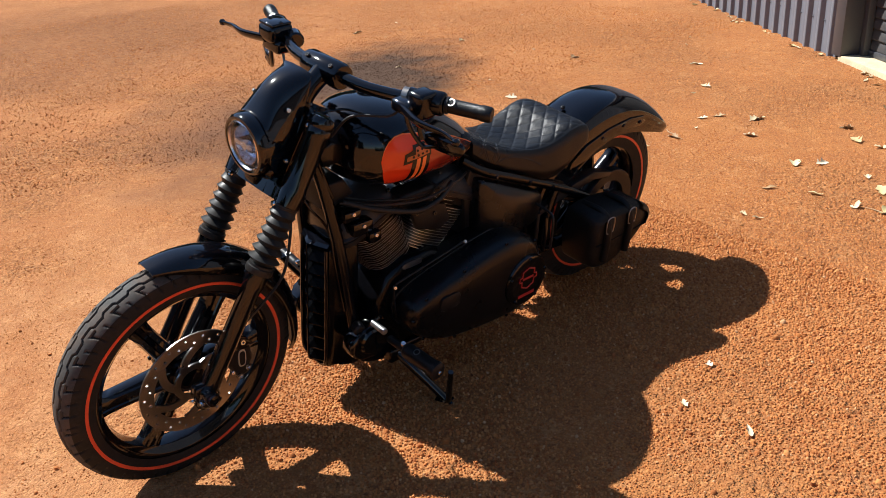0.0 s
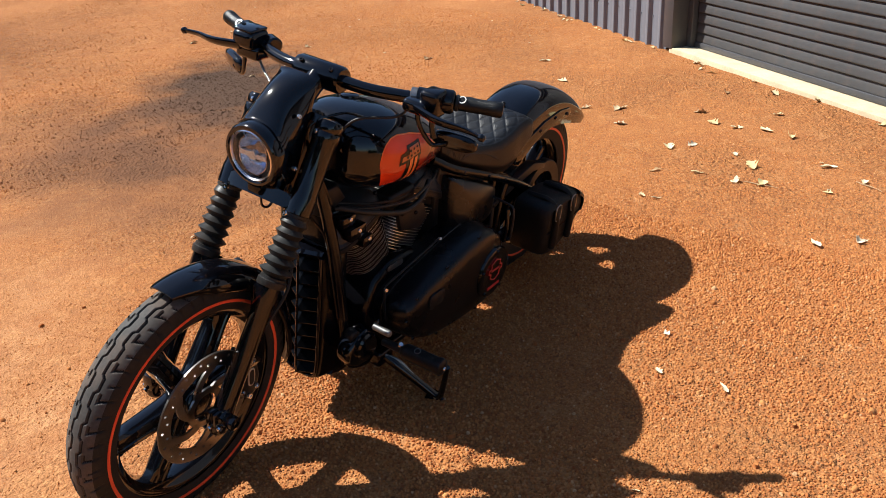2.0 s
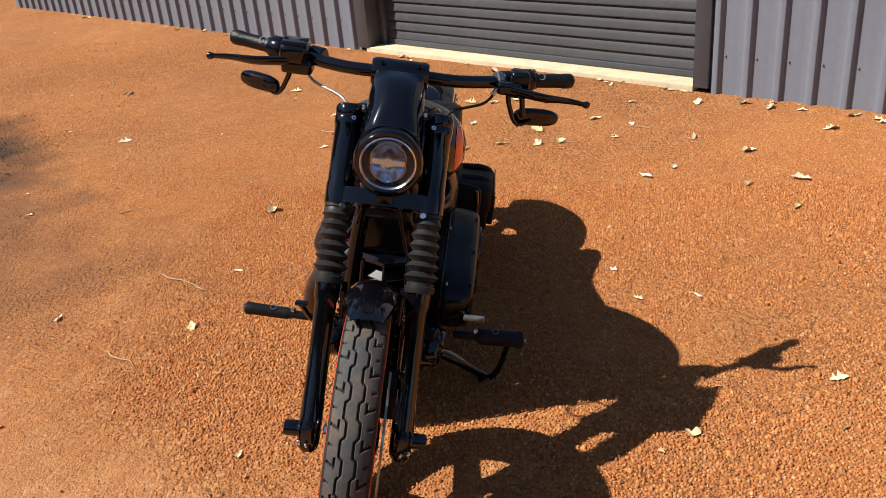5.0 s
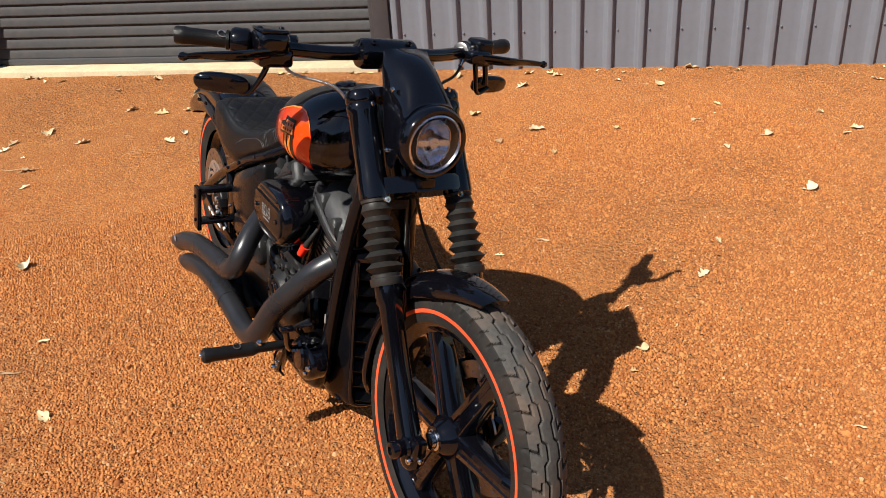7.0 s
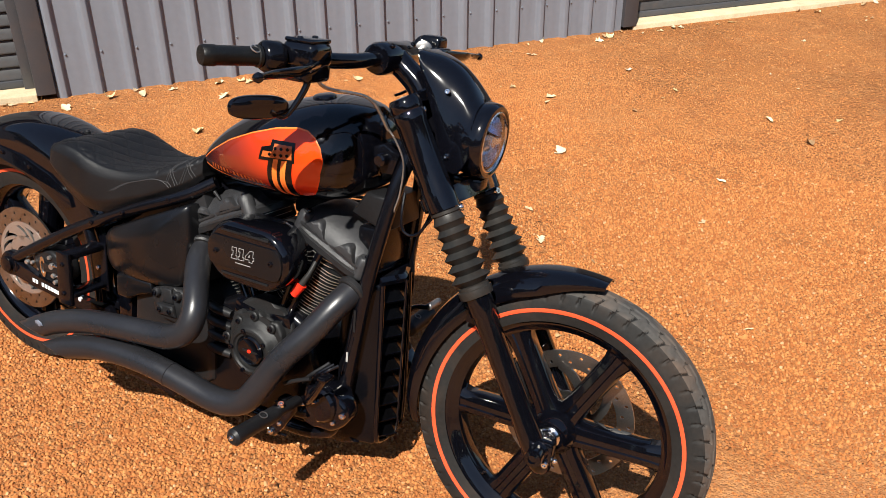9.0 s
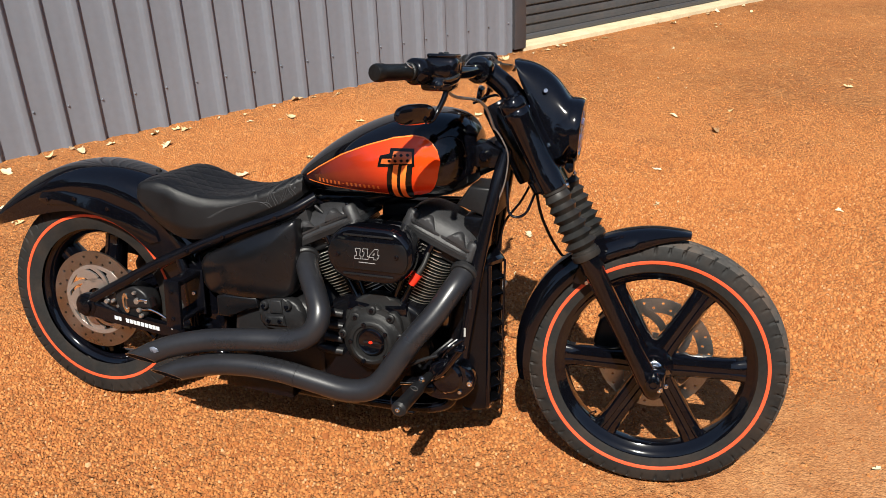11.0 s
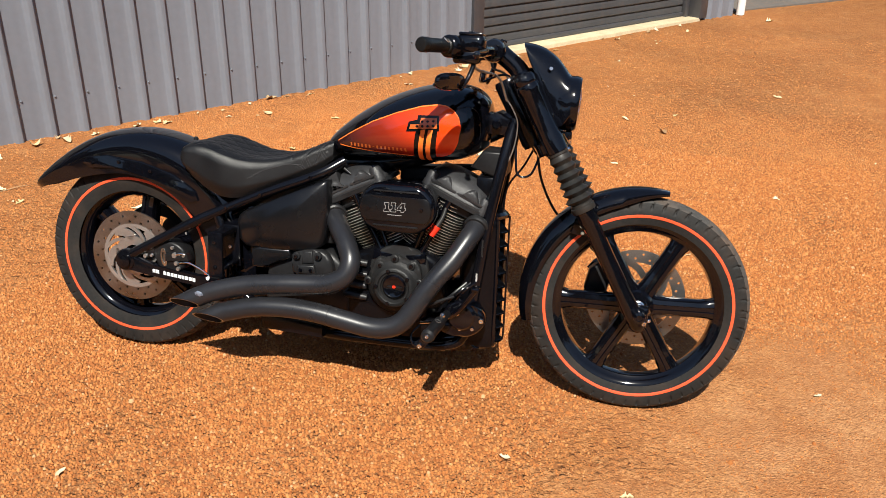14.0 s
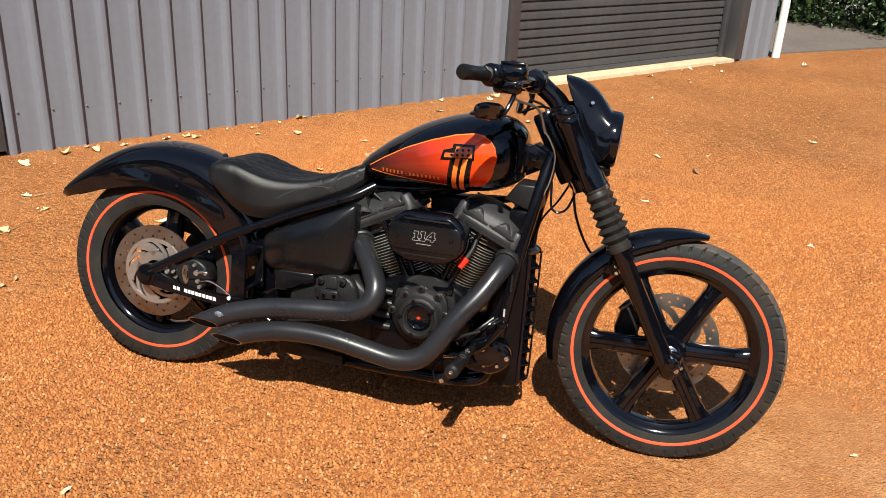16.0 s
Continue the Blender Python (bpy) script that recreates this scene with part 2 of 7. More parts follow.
        base = mixc(rng(noise(5.5, 6, 0.7), 0.42, 0.58, 0.42, 0.0), base, (0.294, 0.101, 0.027))
        base = mixc(rng(noise(1.3, 5), 0.42, 0.64, 0.0, 0.50), base, (0.309, 0.106, 0.027))
        base = mixc(times(rng(noise(24, 6, 0.8), 0.40, 0.50, 0.55, 0.0), loose), base, (0.238, 0.087, 0.026))
        base = mixc(times(rng(noise(31, 6, 0.8), 0.54, 0.66, 0.0, 0.55), loose), base, (0.528, 0.237, 0.076))
        base = mixc(times(rng(noise(3.2, 6, 0.7), 0.47, 0.62, 0.0, 0.40), loose), base, (0.507, 0.243, 0.094))
        base = mixc(rng(noise(4.4, 6, 0.72), 0.40, 0.52, 0.30, 0.0), base, (0.304, 0.104, 0.032))
        clod = t.nodes.new("ShaderNodeTexVoronoi")
        clod.inputs["Scale"].default_value = 34
        t.links.new(pos, clod.inputs["Vector"])
        csep = t.nodes.new("ShaderNodeSeparateColor")
        t.links.new(clod.outputs["Color"], csep.inputs[0])
        lump = times(times(rng(clod.outputs["Distance"], 0.14, 0.36, 1.0, 0.0), rng(csep.outputs[2], 0.50, 0.58)), loose)
        base = mixc(times(lump, rng(csep.outputs[0], 0.0, 1.0, 0.15, 0.55)), base, (0.552, 0.245, 0.086))
        # Dark ring painted round each clod in place of its shadow.
        ring = times(rng(clod.outputs["Distance"], 0.30, 0.40, 0.0, 1.0), times(rng(clod.outputs["Distance"], 0.42, 0.58, 1.0, 0.0), rng(csep.outputs[2], 0.50, 0.58, 0.0, 0.55)))
        base = mixc(times(ring, loose), base, (0.197, 0.070, 0.024))
        base = mixc(times(rng(noise(21, 5, 0.7), 0.35, 0.62, 0.34, 0.05), rng(near.outputs[0], 0.15, 0.7, 1.0, 0.25)), base, (0.235, 0.074, 0.021))
        base = mixc(rng(noise(13, 7, 0.78), 0.50, 0.62, 0.0, 0.30), base, (0.30, 0.108, 0.036))
        base = mixc(rng(noise(7.5, 7, 0.78), 0.53, 0.62, 0.0, 0.34), base, (0.56, 0.285, 0.115))
        clods = blob(0.6, -7.8, 1.9, 3.3)
        base = mixc(times(clods, rng(noise(2.6, 6, 0.7), 0.30, 0.62, 0.60, 0.15)), base, (0.330, 0.128, 0.047))
        base = mixc(times(clods, rng(noise(11, 6, 0.8), 0.40, 0.50, 0.55, 0.0)), base, (0.160, 0.060, 0.024))
        base = mixc(times(clods, rng(noise(14, 6, 0.8), 0.54, 0.64, 0.0, 0.45)), base, (0.56, 0.270, 0.115))
        rough_part = rng(near.outputs[0], 0.1, 0.75, 1.0, 0.30)
        base = mixc(times(rng(noise(40, 3, 0.7), 0.36, 0.43, 0.62, 0.0), rough_part), base, (0.150, 0.054, 0.020))
        base = mixc(times(rng(noise(47, 3, 0.7), 0.60, 0.67, 0.0, 0.55), rough_part), base, (0.62, 0.300, 0.120))
        base = mixc(rng(noise(88, 5, 0.85), 0.44, 0.52, 0.42, 0.0), base, (0.205, 0.080, 0.031))
        base = mixc(rng(noise(120, 4, 0.8), 0.54, 0.62, 0.0, 0.40), base, (0.62, 0.312, 0.130))
        base = mixc(rng(noise(17, 7, 0.85), 0.40, 0.50, 0.26, 0.0), base, (0.225, 0.090, 0.036))
    # Two soft, long cast shadows are painted into the ground colour here.
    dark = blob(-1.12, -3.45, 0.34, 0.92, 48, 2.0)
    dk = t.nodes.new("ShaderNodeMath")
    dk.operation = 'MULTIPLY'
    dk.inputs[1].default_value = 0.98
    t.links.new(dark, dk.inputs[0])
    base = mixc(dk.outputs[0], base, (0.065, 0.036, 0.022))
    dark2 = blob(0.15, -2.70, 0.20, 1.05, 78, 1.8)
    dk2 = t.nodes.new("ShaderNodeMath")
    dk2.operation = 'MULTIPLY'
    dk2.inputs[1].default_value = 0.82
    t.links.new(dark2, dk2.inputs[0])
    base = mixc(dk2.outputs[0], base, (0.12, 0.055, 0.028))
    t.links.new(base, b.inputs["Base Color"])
    if not stones:
        v2 = t.nodes.new("ShaderNodeTexVoronoi")
        v2.inputs["Scale"].default_value = 165
        v2.feature = 'SMOOTH_F1'
        v2.inputs["Smoothness"].default_value = 0.35
        t.links.new(pos, v2.inputs["Vector"])
        v3 = t.nodes.new("ShaderNodeTexVoronoi")
        v3.inputs["Scale"].default_value = 55
        t.links.new(pos, v3.inputs["Vector"])
        b1 = t.nodes.new("ShaderNodeBump")
        b1.invert = True
        t.links.new(rng(loose, 0.1, 0.8, 0.8, 1.0), b1.inputs["Strength"])
        b1.inputs["Distance"].default_value = 0.0045
        t.links.new(v2.outputs["Distance"], b1.inputs["Height"])
        b2 = t.nodes.new("ShaderNodeBump")
        b2.invert = True
        t.links.new(rng(loose, 0.15, 0.9, 0.08, 0.9), b2.inputs["Strength"])
        b2.inputs["Distance"].default_value = 0.011
        t.links.new(v3.outputs["Distance"], b2.inputs["Height"])
        t.links.new(b1.outputs["Normal"], b2.inputs["Normal"])
        b3 = t.nodes.new("ShaderNodeBump")
        t.links.new(rng(loose, 0.2, 0.9, 0.02, 0.75), b3.inputs["Strength"])
        b3.inputs["Distance"].default_value = 0.030
        t.links.new(noise(14, 6, 0.65), b3.inputs["Height"])
        t.links.new(b2.outputs["Normal"], b3.inputs["Normal"])
        b4 = t.nodes.new("ShaderNodeBump")
        b4.inputs["Strength"].default_value = 0.8
        b4.inputs["Distance"].default_value = 0.009
        t.links.new(lump, b4.inputs["Height"])
        t.links.new(b3.outputs["Normal"], b4.inputs["Normal"])
        b5 = t.nodes.new("ShaderNodeBump")
        t.links.new(rng(clods, 0.0, 1.0, 0.15, 0.8), b5.inputs["Strength"])
        b5.inputs["Distance"].default_value = 0.045
        t.links.new(noise(19, 7, 0.8), b5.inputs["Height"])
        t.links.new(b4.outputs["Normal"], b5.inputs["Normal"])
        t.links.new(b5.outputs["Normal"], b.inputs["Normal"])
    return m


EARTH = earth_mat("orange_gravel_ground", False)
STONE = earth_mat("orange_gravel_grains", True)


def leaf_mat(name, stops):
    m = pmat(name, stops[0], 0.7, var=0.25, vscale=30)
    t = m.node_tree
    b = t.nodes["Principled BSDF"]
    info = t.nodes.new("ShaderNodeObjectInfo")
    r = t.nodes.new("ShaderNodeValToRGB")
    e = r.color_ramp.elements
    e[0].color, e[1].color = (*stops[0], 1), (*stops[-1], 1)
    for i, c in enumerate(stops[1:-1]):
        e.new((i + 1) / (len(stops) - 1)).color = (*c, 1)
    t.links.new(info.outputs["Random"], r.inputs[0])
    t.links.new(r.outputs[0], b.inputs["Base Color"])
    return m


DRYLEAF = leaf_mat("dry_leaf", [(0.55, 0.43, 0.23), (0.66, 0.57, 0.36), (0.30, 0.165, 0.07), (0.70, 0.64, 0.44), (0.56, 0.49, 0.24), (0.42, 0.26, 0.12), (0.70, 0.63, 0.46)])


def hedge_mat():
    m = pmat("dark_green_foliage", (0.03, 0.06, 0.015), 0.45)
    t = m.node_tree
    b = t.nodes["Principled BSDF"]
    geo = t.nodes.new("ShaderNodeNewGeometry")
    r = t.nodes.new("ShaderNodeValToRGB")
    e = r.color_ramp.elements
    e[0].color, e[1].color = (0.008, 0.020, 0.005, 1), (0.040, 0.075, 0.018, 1)
    t.links.new(geo.outputs["Random Per Island"], r.inputs[0])
    t.links.new(r.outputs[0], b.inputs["Base Color"])
    return m


HEDGE = hedge_mat()

# ---------------------------------------------------------------- mesh helpers


def part(name, bm, material, parent=None, label="", smooth=38.0, m=None):
    """Links a bmesh as one mesh object under a thing or part (or as a thing of its own)."""
    me = bpy.data.meshes.new(name)
    bmesh.ops.recalc_face_normals(bm, faces=bm.faces)
    bm.to_mesh(me)
    bm.free()
    return place(name, me, material, parent, label, smooth, m)


def place(name, me, material, parent=None, label="", smooth=38.0, m=None):
    if not me.materials:
        me.materials.append(material)
    if smooth:
        me.shade_smooth()
        me.set_sharp_from_angle(angle=radians(smooth))
    ob = new(name, me)
    ob.parent = parent
    if m is not None:
        ob.matrix_local = m
    if label:
        tagged(ob, label)
    return ob


def join(bm, other, m=None):
    """Adds another bmesh to bm."""
    if m is not None:
        bmesh.ops.transform(other, matrix=m, verts=other.verts)
    me = bpy.data.meshes.new("tmp")
    other.to_mesh(me)
    other.free()
    bm.from_mesh(me)
    bpy.data.meshes.remove(me)
    return bm


def loft(rings, cap0=True, cap1=True, closed=True):
    bm = bmesh.new()
    rows = [[bm.verts.new(p) for p in r] for r in rings]
    n = len(rows[0])
    for a, c in zip(rows, rows[1:]):
        for i in range(n if closed else n - 1):
            j = (i + 1) % n
            bm.faces.new((a[i], a[j], c[j], c[i]))
    if closed and cap0:
        bm.faces.new(rows[0][::-1])
    if closed and cap1:
        bm.faces.new(rows[-1])
    return bm


def lathe(profile, origin=(0, 0, 0), axis=(0, 1, 0), segs=48, caps=True):
    """Turns a profile of (radius, distance along the axis)."""
    ax = Vector(axis).normalized()
    u = ax.orthogonal().normalized()
    v = ax.cross(u)
    o = Vector(origin)
    rings = [[o + ax * d + (u * math.cos(2 * math.pi * k / segs) + v * math.sin(2 * math.pi * k / segs)) * max(r, 1e-5)
              for k in range(segs)] for r, d in profile]
    return loft(rings, caps, caps)


def ringlathe(profile, origin, axis, segs=64):
    """A closed profile turned into a ring."""
    ax = Vector(axis).normalized()
    u = ax.orthogonal().normalized()
    v = ax.cross(u)
    o = Vector(origin)
    rings = []
    for k in range(segs + 1):
        a = 2 * math.pi * (k % segs) / segs
        rings.append([o + ax * d + (u * math.cos(a) + v * math.sin(a)) * r for r, d in profile])
    bm = loft(rings, False, False)
    bmesh.ops.remove_doubles(bm, verts=bm.verts, dist=1e-6)
    return bm


def spline(pts, res=6):
    """Smooth points through pts (Catmull-Rom); works on tuples of any length."""
    P = [np.array(p, float) for p in pts]
    P = [2 * P[0] - P[1]] + P + [2 * P[-1] - P[-2]]
    out = []
    for i in range(1, len(P) - 2):
        for k in range(res):
            s = k / res
            a, b, c, d = P[i - 1:i + 3]
            out.append(0.5 * (2 * b + (c - a) * s + (2 * a - 5 * b + 4 * c - d) * s * s + (3 * b - a - 3 * c + d) * s ** 3))
    out.append(P[-2])
    return out


def tube_rings(pts, r, n=16, res=6, flat=1.0):
    if isinstance(r, (int, float)):
        r = [r] * len(pts)
    S = spline([(*p, q) for p, q in zip(pts, r)], res) if res > 1 else [np.array((*p, q)) for p, q in zip(pts, r)]
    C = [Vector(s[:3]) for s in S]
    T = [(C[min(i + 1, len(C) - 1)] - C[max(i - 1, 0)]).normalized() for i in range(len(C))]
    u = T[0].orthogonal().normalized()
    rings = []
    for i, c in enumerate(C):
        u = (u - T[i] * u.dot(T[i])).normalized()
        v = T[i].cross(u)
        rings.append([c + (u * math.cos(2 * math.pi * k / n) + v * math.sin(2 * math.pi * k / n) * flat) * S[i][3] for k in range(n)])
    return rings, T


def tube(pts, r, n=16, res=6, caps=True, flat=1.0):
    rings, _ = tube_rings(pts, r, n, res, flat)
    return loft(rings, caps, caps)


def box(x0, x1, y0, y1, z0, z1, bevel=0.0, segs=2, taper=None):
    bm = bmesh.new()
    bmesh.ops.create_cube(bm, size=1)
    for v in bm.verts:
        v.co = Vector(((x0 + x1) / 2 + v.co.x * (x1 - x0), (y0 + y1) / 2 + v.co.y * (y1 - y0), (z0 + z1) / 2 + v.co.z * (z1 - z0)))
    if bevel:
        bmesh.ops.bevel(bm, geom=bm.edges[:], offset=bevel, segments=segs, profile=0.5, affect='EDGES')
    return bm


def prism(outline, y0, y1, bevel=0.0, segs=2):
    """An outline in (x, z), extruded from y0 to y1, with rounded rims."""
    bm = bmesh.new()
    a = [bm.verts.new((x, y0, z)) for x, z in outline]
    c = [bm.verts.new((x, y1, z)) for x, z in outline]
    n = len(a)
    for i in range(n):
        bm.faces.new((a[i], a[(i + 1) % n], c[(i + 1) % n], c[i]))
    f0 = bm.faces.new(a[::-1])
    f1 = bm.faces.new(c)
    if bevel:
        bmesh.ops.bevel(bm, geom=list(set(f0.edges[:] + f1.edges[:])), offset=bevel, segments=segs, profile=0.5, affect='EDGES')
    return bm


def oval(cx, cz, a, c, n=32, p=2.5):
    out = []
    for k in range(n):
        t = 2 * math.pi * k / n
        s, q = math.sin(t), math.cos(t)
        out.append((cx + a * math.copysign(abs(q) ** (2 / p), q), cz + c * math.copysign(abs(s) ** (2 / p), s)))
    return out


def bolt_mesh(r=0.006, h=0.005):
    bm = lathe([(r, 0), (r, h * 0.7), (r * 0.8, h), (r * 0.45, h), (r * 0.4, h * 0.5), (0.0001, h * 0.5)], segs=12)
    me = bpy.data.meshes.new("bolt")
    bmesh.ops.recalc_face_normals(bm, faces=bm.faces)
    bm.to_mesh(me)
    bm.free()
    return me


BOLT = bolt_mesh()
BOLT_DARK = bolt_mesh()
BIGBOLT = bolt_mesh(0.008, 0.007)


def bolt(x, y, z, parent, axis=(0, -1, 0), me=None, material=None, name="bolt"):
    q = Vector((0, 1, 0)).rotation_difference(Vector(axis).normalized())
    return place(name, me or BOLT, material or BRIGHT, parent, m=Matrix.Translation((x, y, z)) @ q.to_matrix().to_4x4())


# ---------------------------------------------------------------- ground
def ground_height(x, y):
    """Gentle unevenness, flat under the machine and the doors."""
    v = Vector((x * 0.7, y * 0.7, 0.3))
    w = Vector((x * 3.1, y * 3.1, 4.2))
    return noise.noise(v) * 0.012 + noise.noise(w) * 0.004 - 0.004


def build_ground():
    fine = np.arange(-5.2, 8.61, 0.06)
    far = [0.12 * 1.45 ** k for k in range(1, 20)]
    axis_x = np.concatenate([[-5.2 - sum(far[:k + 1]) for k in range(18, -1, -1)], fine, [8.6 + sum(far[:k + 1]) for k in range(19)]])
    n = len(axis_x)
    co = np.zeros((n * n, 3))
    for i, x in enumerate(axis_x):
        for j, y in enumerate(axis_x):
            near = abs(x) < 12 and abs(y) < 14
            co[i * n + j] = (x, y, ground_height(x, y) if near else 0.0)
    idx = np.arange(n * n).reshape(n, n)
    quads = np.stack([idx[:-1, :-1], idx[1:, :-1], idx[1:, 1:], idx[:-1, 1:]], -1).reshape(-1, 4)
    me = bpy.data.meshes.new("ground")
    me.from_pydata(co.tolist(), [], quads.tolist())
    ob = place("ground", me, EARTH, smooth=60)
    return tagged(ob, "orange lateritic gravel yard with compacted pale tracks", "ground", kind="structure")


ground = build_ground()


def grain_mesh(name, co, faces):
    """A mesh from arrays of corners and triangles."""
    me = bpy.data.meshes.new(name)
    me.vertices.add(len(co))
    me.vertices.foreach_set("co", co.astype(np.float32).ravel())
    me.loops.add(faces.size)
    me.loops.foreach_set("vertex_index", faces.astype(np.int32).ravel())
    me.polygons.add(len(faces))
    me.polygons.foreach_set("loop_start", np.arange(0, faces.size, 3, dtype=np.int32))
    me.update(calc_edges=True)
    return me


def looseness(x, y):
    """How thickly loose grains lie: 1 in the drifts, near 0 on the compacted tracks."""
    gap = min(((x - 2.3) ** 2 + (y - 0.15) ** 2) ** 0.5 / 0.95, 
              ((((x - 1.88) * 0.545 + (y + 0.72) * 0.839) / 2.7) ** 2 + (((y + 0.72) * 0.545 - (x - 1.88) * 0.839) / 0.88) ** 2) ** 0.5)
    gap += 0.5 * noise.noise(Vector((x * 2.2, y * 2.2, 5.1)))
    d = 1.05 + 0.65 * noise.noise(Vector((x * 0.9, y * 0.9, 7.7))) + 0.35 * noise.noise(Vector((x * 4, y * 4, 1.7)))
    return d * (0.22 + 0.78 * min(1.0, max(0.0, (gap - 0.45) / 0.8)))


def build_gravel():
    """Packed rounded grains round the machine, thinner on the tracks, and coarser stones over the whole yard."""
    rs = np.random.RandomState(4)
    gap = 0.0113
    gx, gy = np.meshgrid(np.arange(-1.9, 3.7, gap), np.arange(-2.3, 3.9, gap * 0.866))
    gx[1::2] += gap / 2
    gx, gy = gx.ravel(), gy.ravel()
    gx = gx + rs.normal(0, gap * 0.22, gx.size)
    gy = gy + rs.normal(0, gap * 0.22, gy.size)
    # the packed field frays out towards its border
    inside = np.minimum(np.minimum(gx + 1.9, 3.7 - gx), np.minimum(gy + 2.3, 3.9 - gy))
    thick = np.array([looseness(x, y) for x, y in zip(gx, gy)])
    keep = rs.rand(gx.size) < thick * (inside / 1.25).clip(0, 1)
    gx, gy, thick, core = gx[keep], gy[keep], thick[keep], inside[keep] > 1.2
    fx, fy = gx[~core], gy[~core]
    gx, gy, thick = gx[core], gy[core], thick[core]
    outer = len(fx)
    far = 80000
    ox, oy = rs.uniform(-4.6, 4.2, far), rs.uniform(-5.0, 6.6, far)
    stay = np.array([q < 0.25 + looseness(x, y) for x, y, q in zip(ox, oy, rs.rand(far))])
    lumps = 30000
    lx, ly = rs.uniform(-4.5, 2.6, lumps), -2.6 - 6.5 * rs.rand(lumps) ** 1.3
    fx, fy = np.concatenate([fx, ox[stay], lx]), np.concatenate([fy, oy[stay], ly])

    def heap(xs, ys, size, base, tri):
        k, n = len(xs), len(base)
        zs = np.array([ground_height(x, y) for x, y in zip(xs, ys)])
        v = base[None] * rs.uniform(0.84, 1.16, (k, n, 1)) + rs.uniform(-0.10, 0.10, (k, n, 3))
        v = v * (size[:, None] * np.stack([rs.uniform(0.85, 1.25, k), rs.uniform(0.8, 1.1, k), rs.uniform(0.85, 1.25, k)], -1))[:, None, :]
        a = rs.uniform(0, 6.283, k)
        c, s = np.cos(a)[:, None], np.sin(a)[:, None]
        x, y = v[..., 0] * c - v[..., 1] * s, v[..., 0] * s + v[..., 1] * c
        co = np.stack([x + xs[:, None], y + ys[:, None], v[..., 2] + zs[:, None]], -1).reshape(-1, 3)
        return co, (tri[None] + (np.arange(k) * n)[:, None, None]).reshape(-1, 3)

    # near grains are rounded pebbles of crown, shoulder and foot; far ones plain chips
    k5 = np.radians(np.arange(5) * 72.0)
    pebble = np.concatenate([[(0.0, 0.0, 1.05)], np.stack([0.68 * np.cos(k5), 0.68 * np.sin(k5), 0 * k5 + 0.82], -1), np.stack([np.cos(k5 + 0.6), np.sin(k5 + 0.6), 0 * k5 - 0.10], -1)])
    sides = np.array([f for i in range(5) for f in ((0, 1 + i, 1 + (i + 1) % 5), (1 + i, 6 + i, 1 + (i + 1) % 5), (1 + (i + 1) % 5, 6 + i, 6 + (i + 1) % 5))])
    chip = np.concatenate([[(0.0, 0.0, 0.85)], np.stack([np.cos(k5), np.sin(k5), 0 * k5 - 0.12], -1)])
    slopes = np.array([(0, 1 + i, 1 + (i + 1) % 5) for i in range(5)])
    near = 0.0032 + 0.0029 * rs.rand(len(gx)) ** 1.2 * np.minimum(1.0, thick)
    near *= (0.55 + 0.6 * thick).clip(0.55, 1.0)
    big = rs.rand(len(gx)) < 0.03
    near[big] += rs.uniform(0.001, 0.0075, int(big.sum())) * rs.rand(int(big.sum()))
    c0, f0 = heap(gx, gy, near, pebble, sides)
    wide = 0.0032 + 0.0026 * rs.rand(len(fx)) ** 1.5
    wide[outer:] += 0.0030 * rs.rand(len(fx) - outer) ** 2
    wide[-lumps:] += 0.0075 * rs.rand(lumps) ** 5
    wide *= np.array([0.60 + 0.40 * min(1.0, looseness(x, y)) for x, y in zip(fx, fy)])
    c1, f1 = heap(fx, fy, wide, chip, slopes)
    co, faces = np.concatenate([c0, c1]), np.concatenate([f0, f1 + len(c0)])
    ob = place("gravel", grain_mesh("gravel", co, faces), STONE, smooth=50)
    return tagged(ob, "loose orange gravel grains packed over the yard", "gravel", kind="stuff")


# ---------------------------------------------------------------- shed
SHED = Matrix.Translation((-2.265, 1.221, 0)) @ Matrix.Rotation(radians(59.3), 4, 'Z')
# In shed space x runs along the wall, y into the shed, z up.
PITCH = 0.1880


def cladding_mesh(name, a, b, height, phase=-0.018):
    """A rib-profile steel sheet between a and b: broad tall ribs at an even pitch with flat pans between."""
    pts = [(0.0, 0), (0.045, 0), (0.060, 0.0010), (0.075, 0.0), (0.116, 0), (0.121, 0.0015), (0.125, 0.005), (0.138, 0.0255), (0.142, 0.029), (0.147, 0.030), (0.166, 0.030), (0.170, 0.029), (0.173, 0.026), (0.181, 0.003), (0.184, 0.0005)]
    xs, ds = [], []
    k = math.floor((a - phase) / PITCH) - 1
    while phase + k * PITCH < b + PITCH:
        for dx, d in pts:
            xs.append(phase + k * PITCH + dx)
            ds.append(d)
        k += 1
    prof = [(a, float(np.interp(a, xs, ds)))] + [(x, d) for x, d in zip(xs, ds) if a + 1e-4 < x < b - 1e-4] + [(b, float(np.interp(b, xs, ds)))]
    bm = bmesh.new()
    rows = [[bm.verts.new((x, -d, z)) for x, d in prof] for z in (0.0, height)]
    for i in range(len(prof) - 1):
        bm.faces.new((rows[0][i], rows[0][i + 1], rows[1][i + 1], rows[1][i]))
    me = bpy.data.meshes.new(name)
    bm.normal_update()
    bm.to_mesh(me)
    bm.free()
    return me


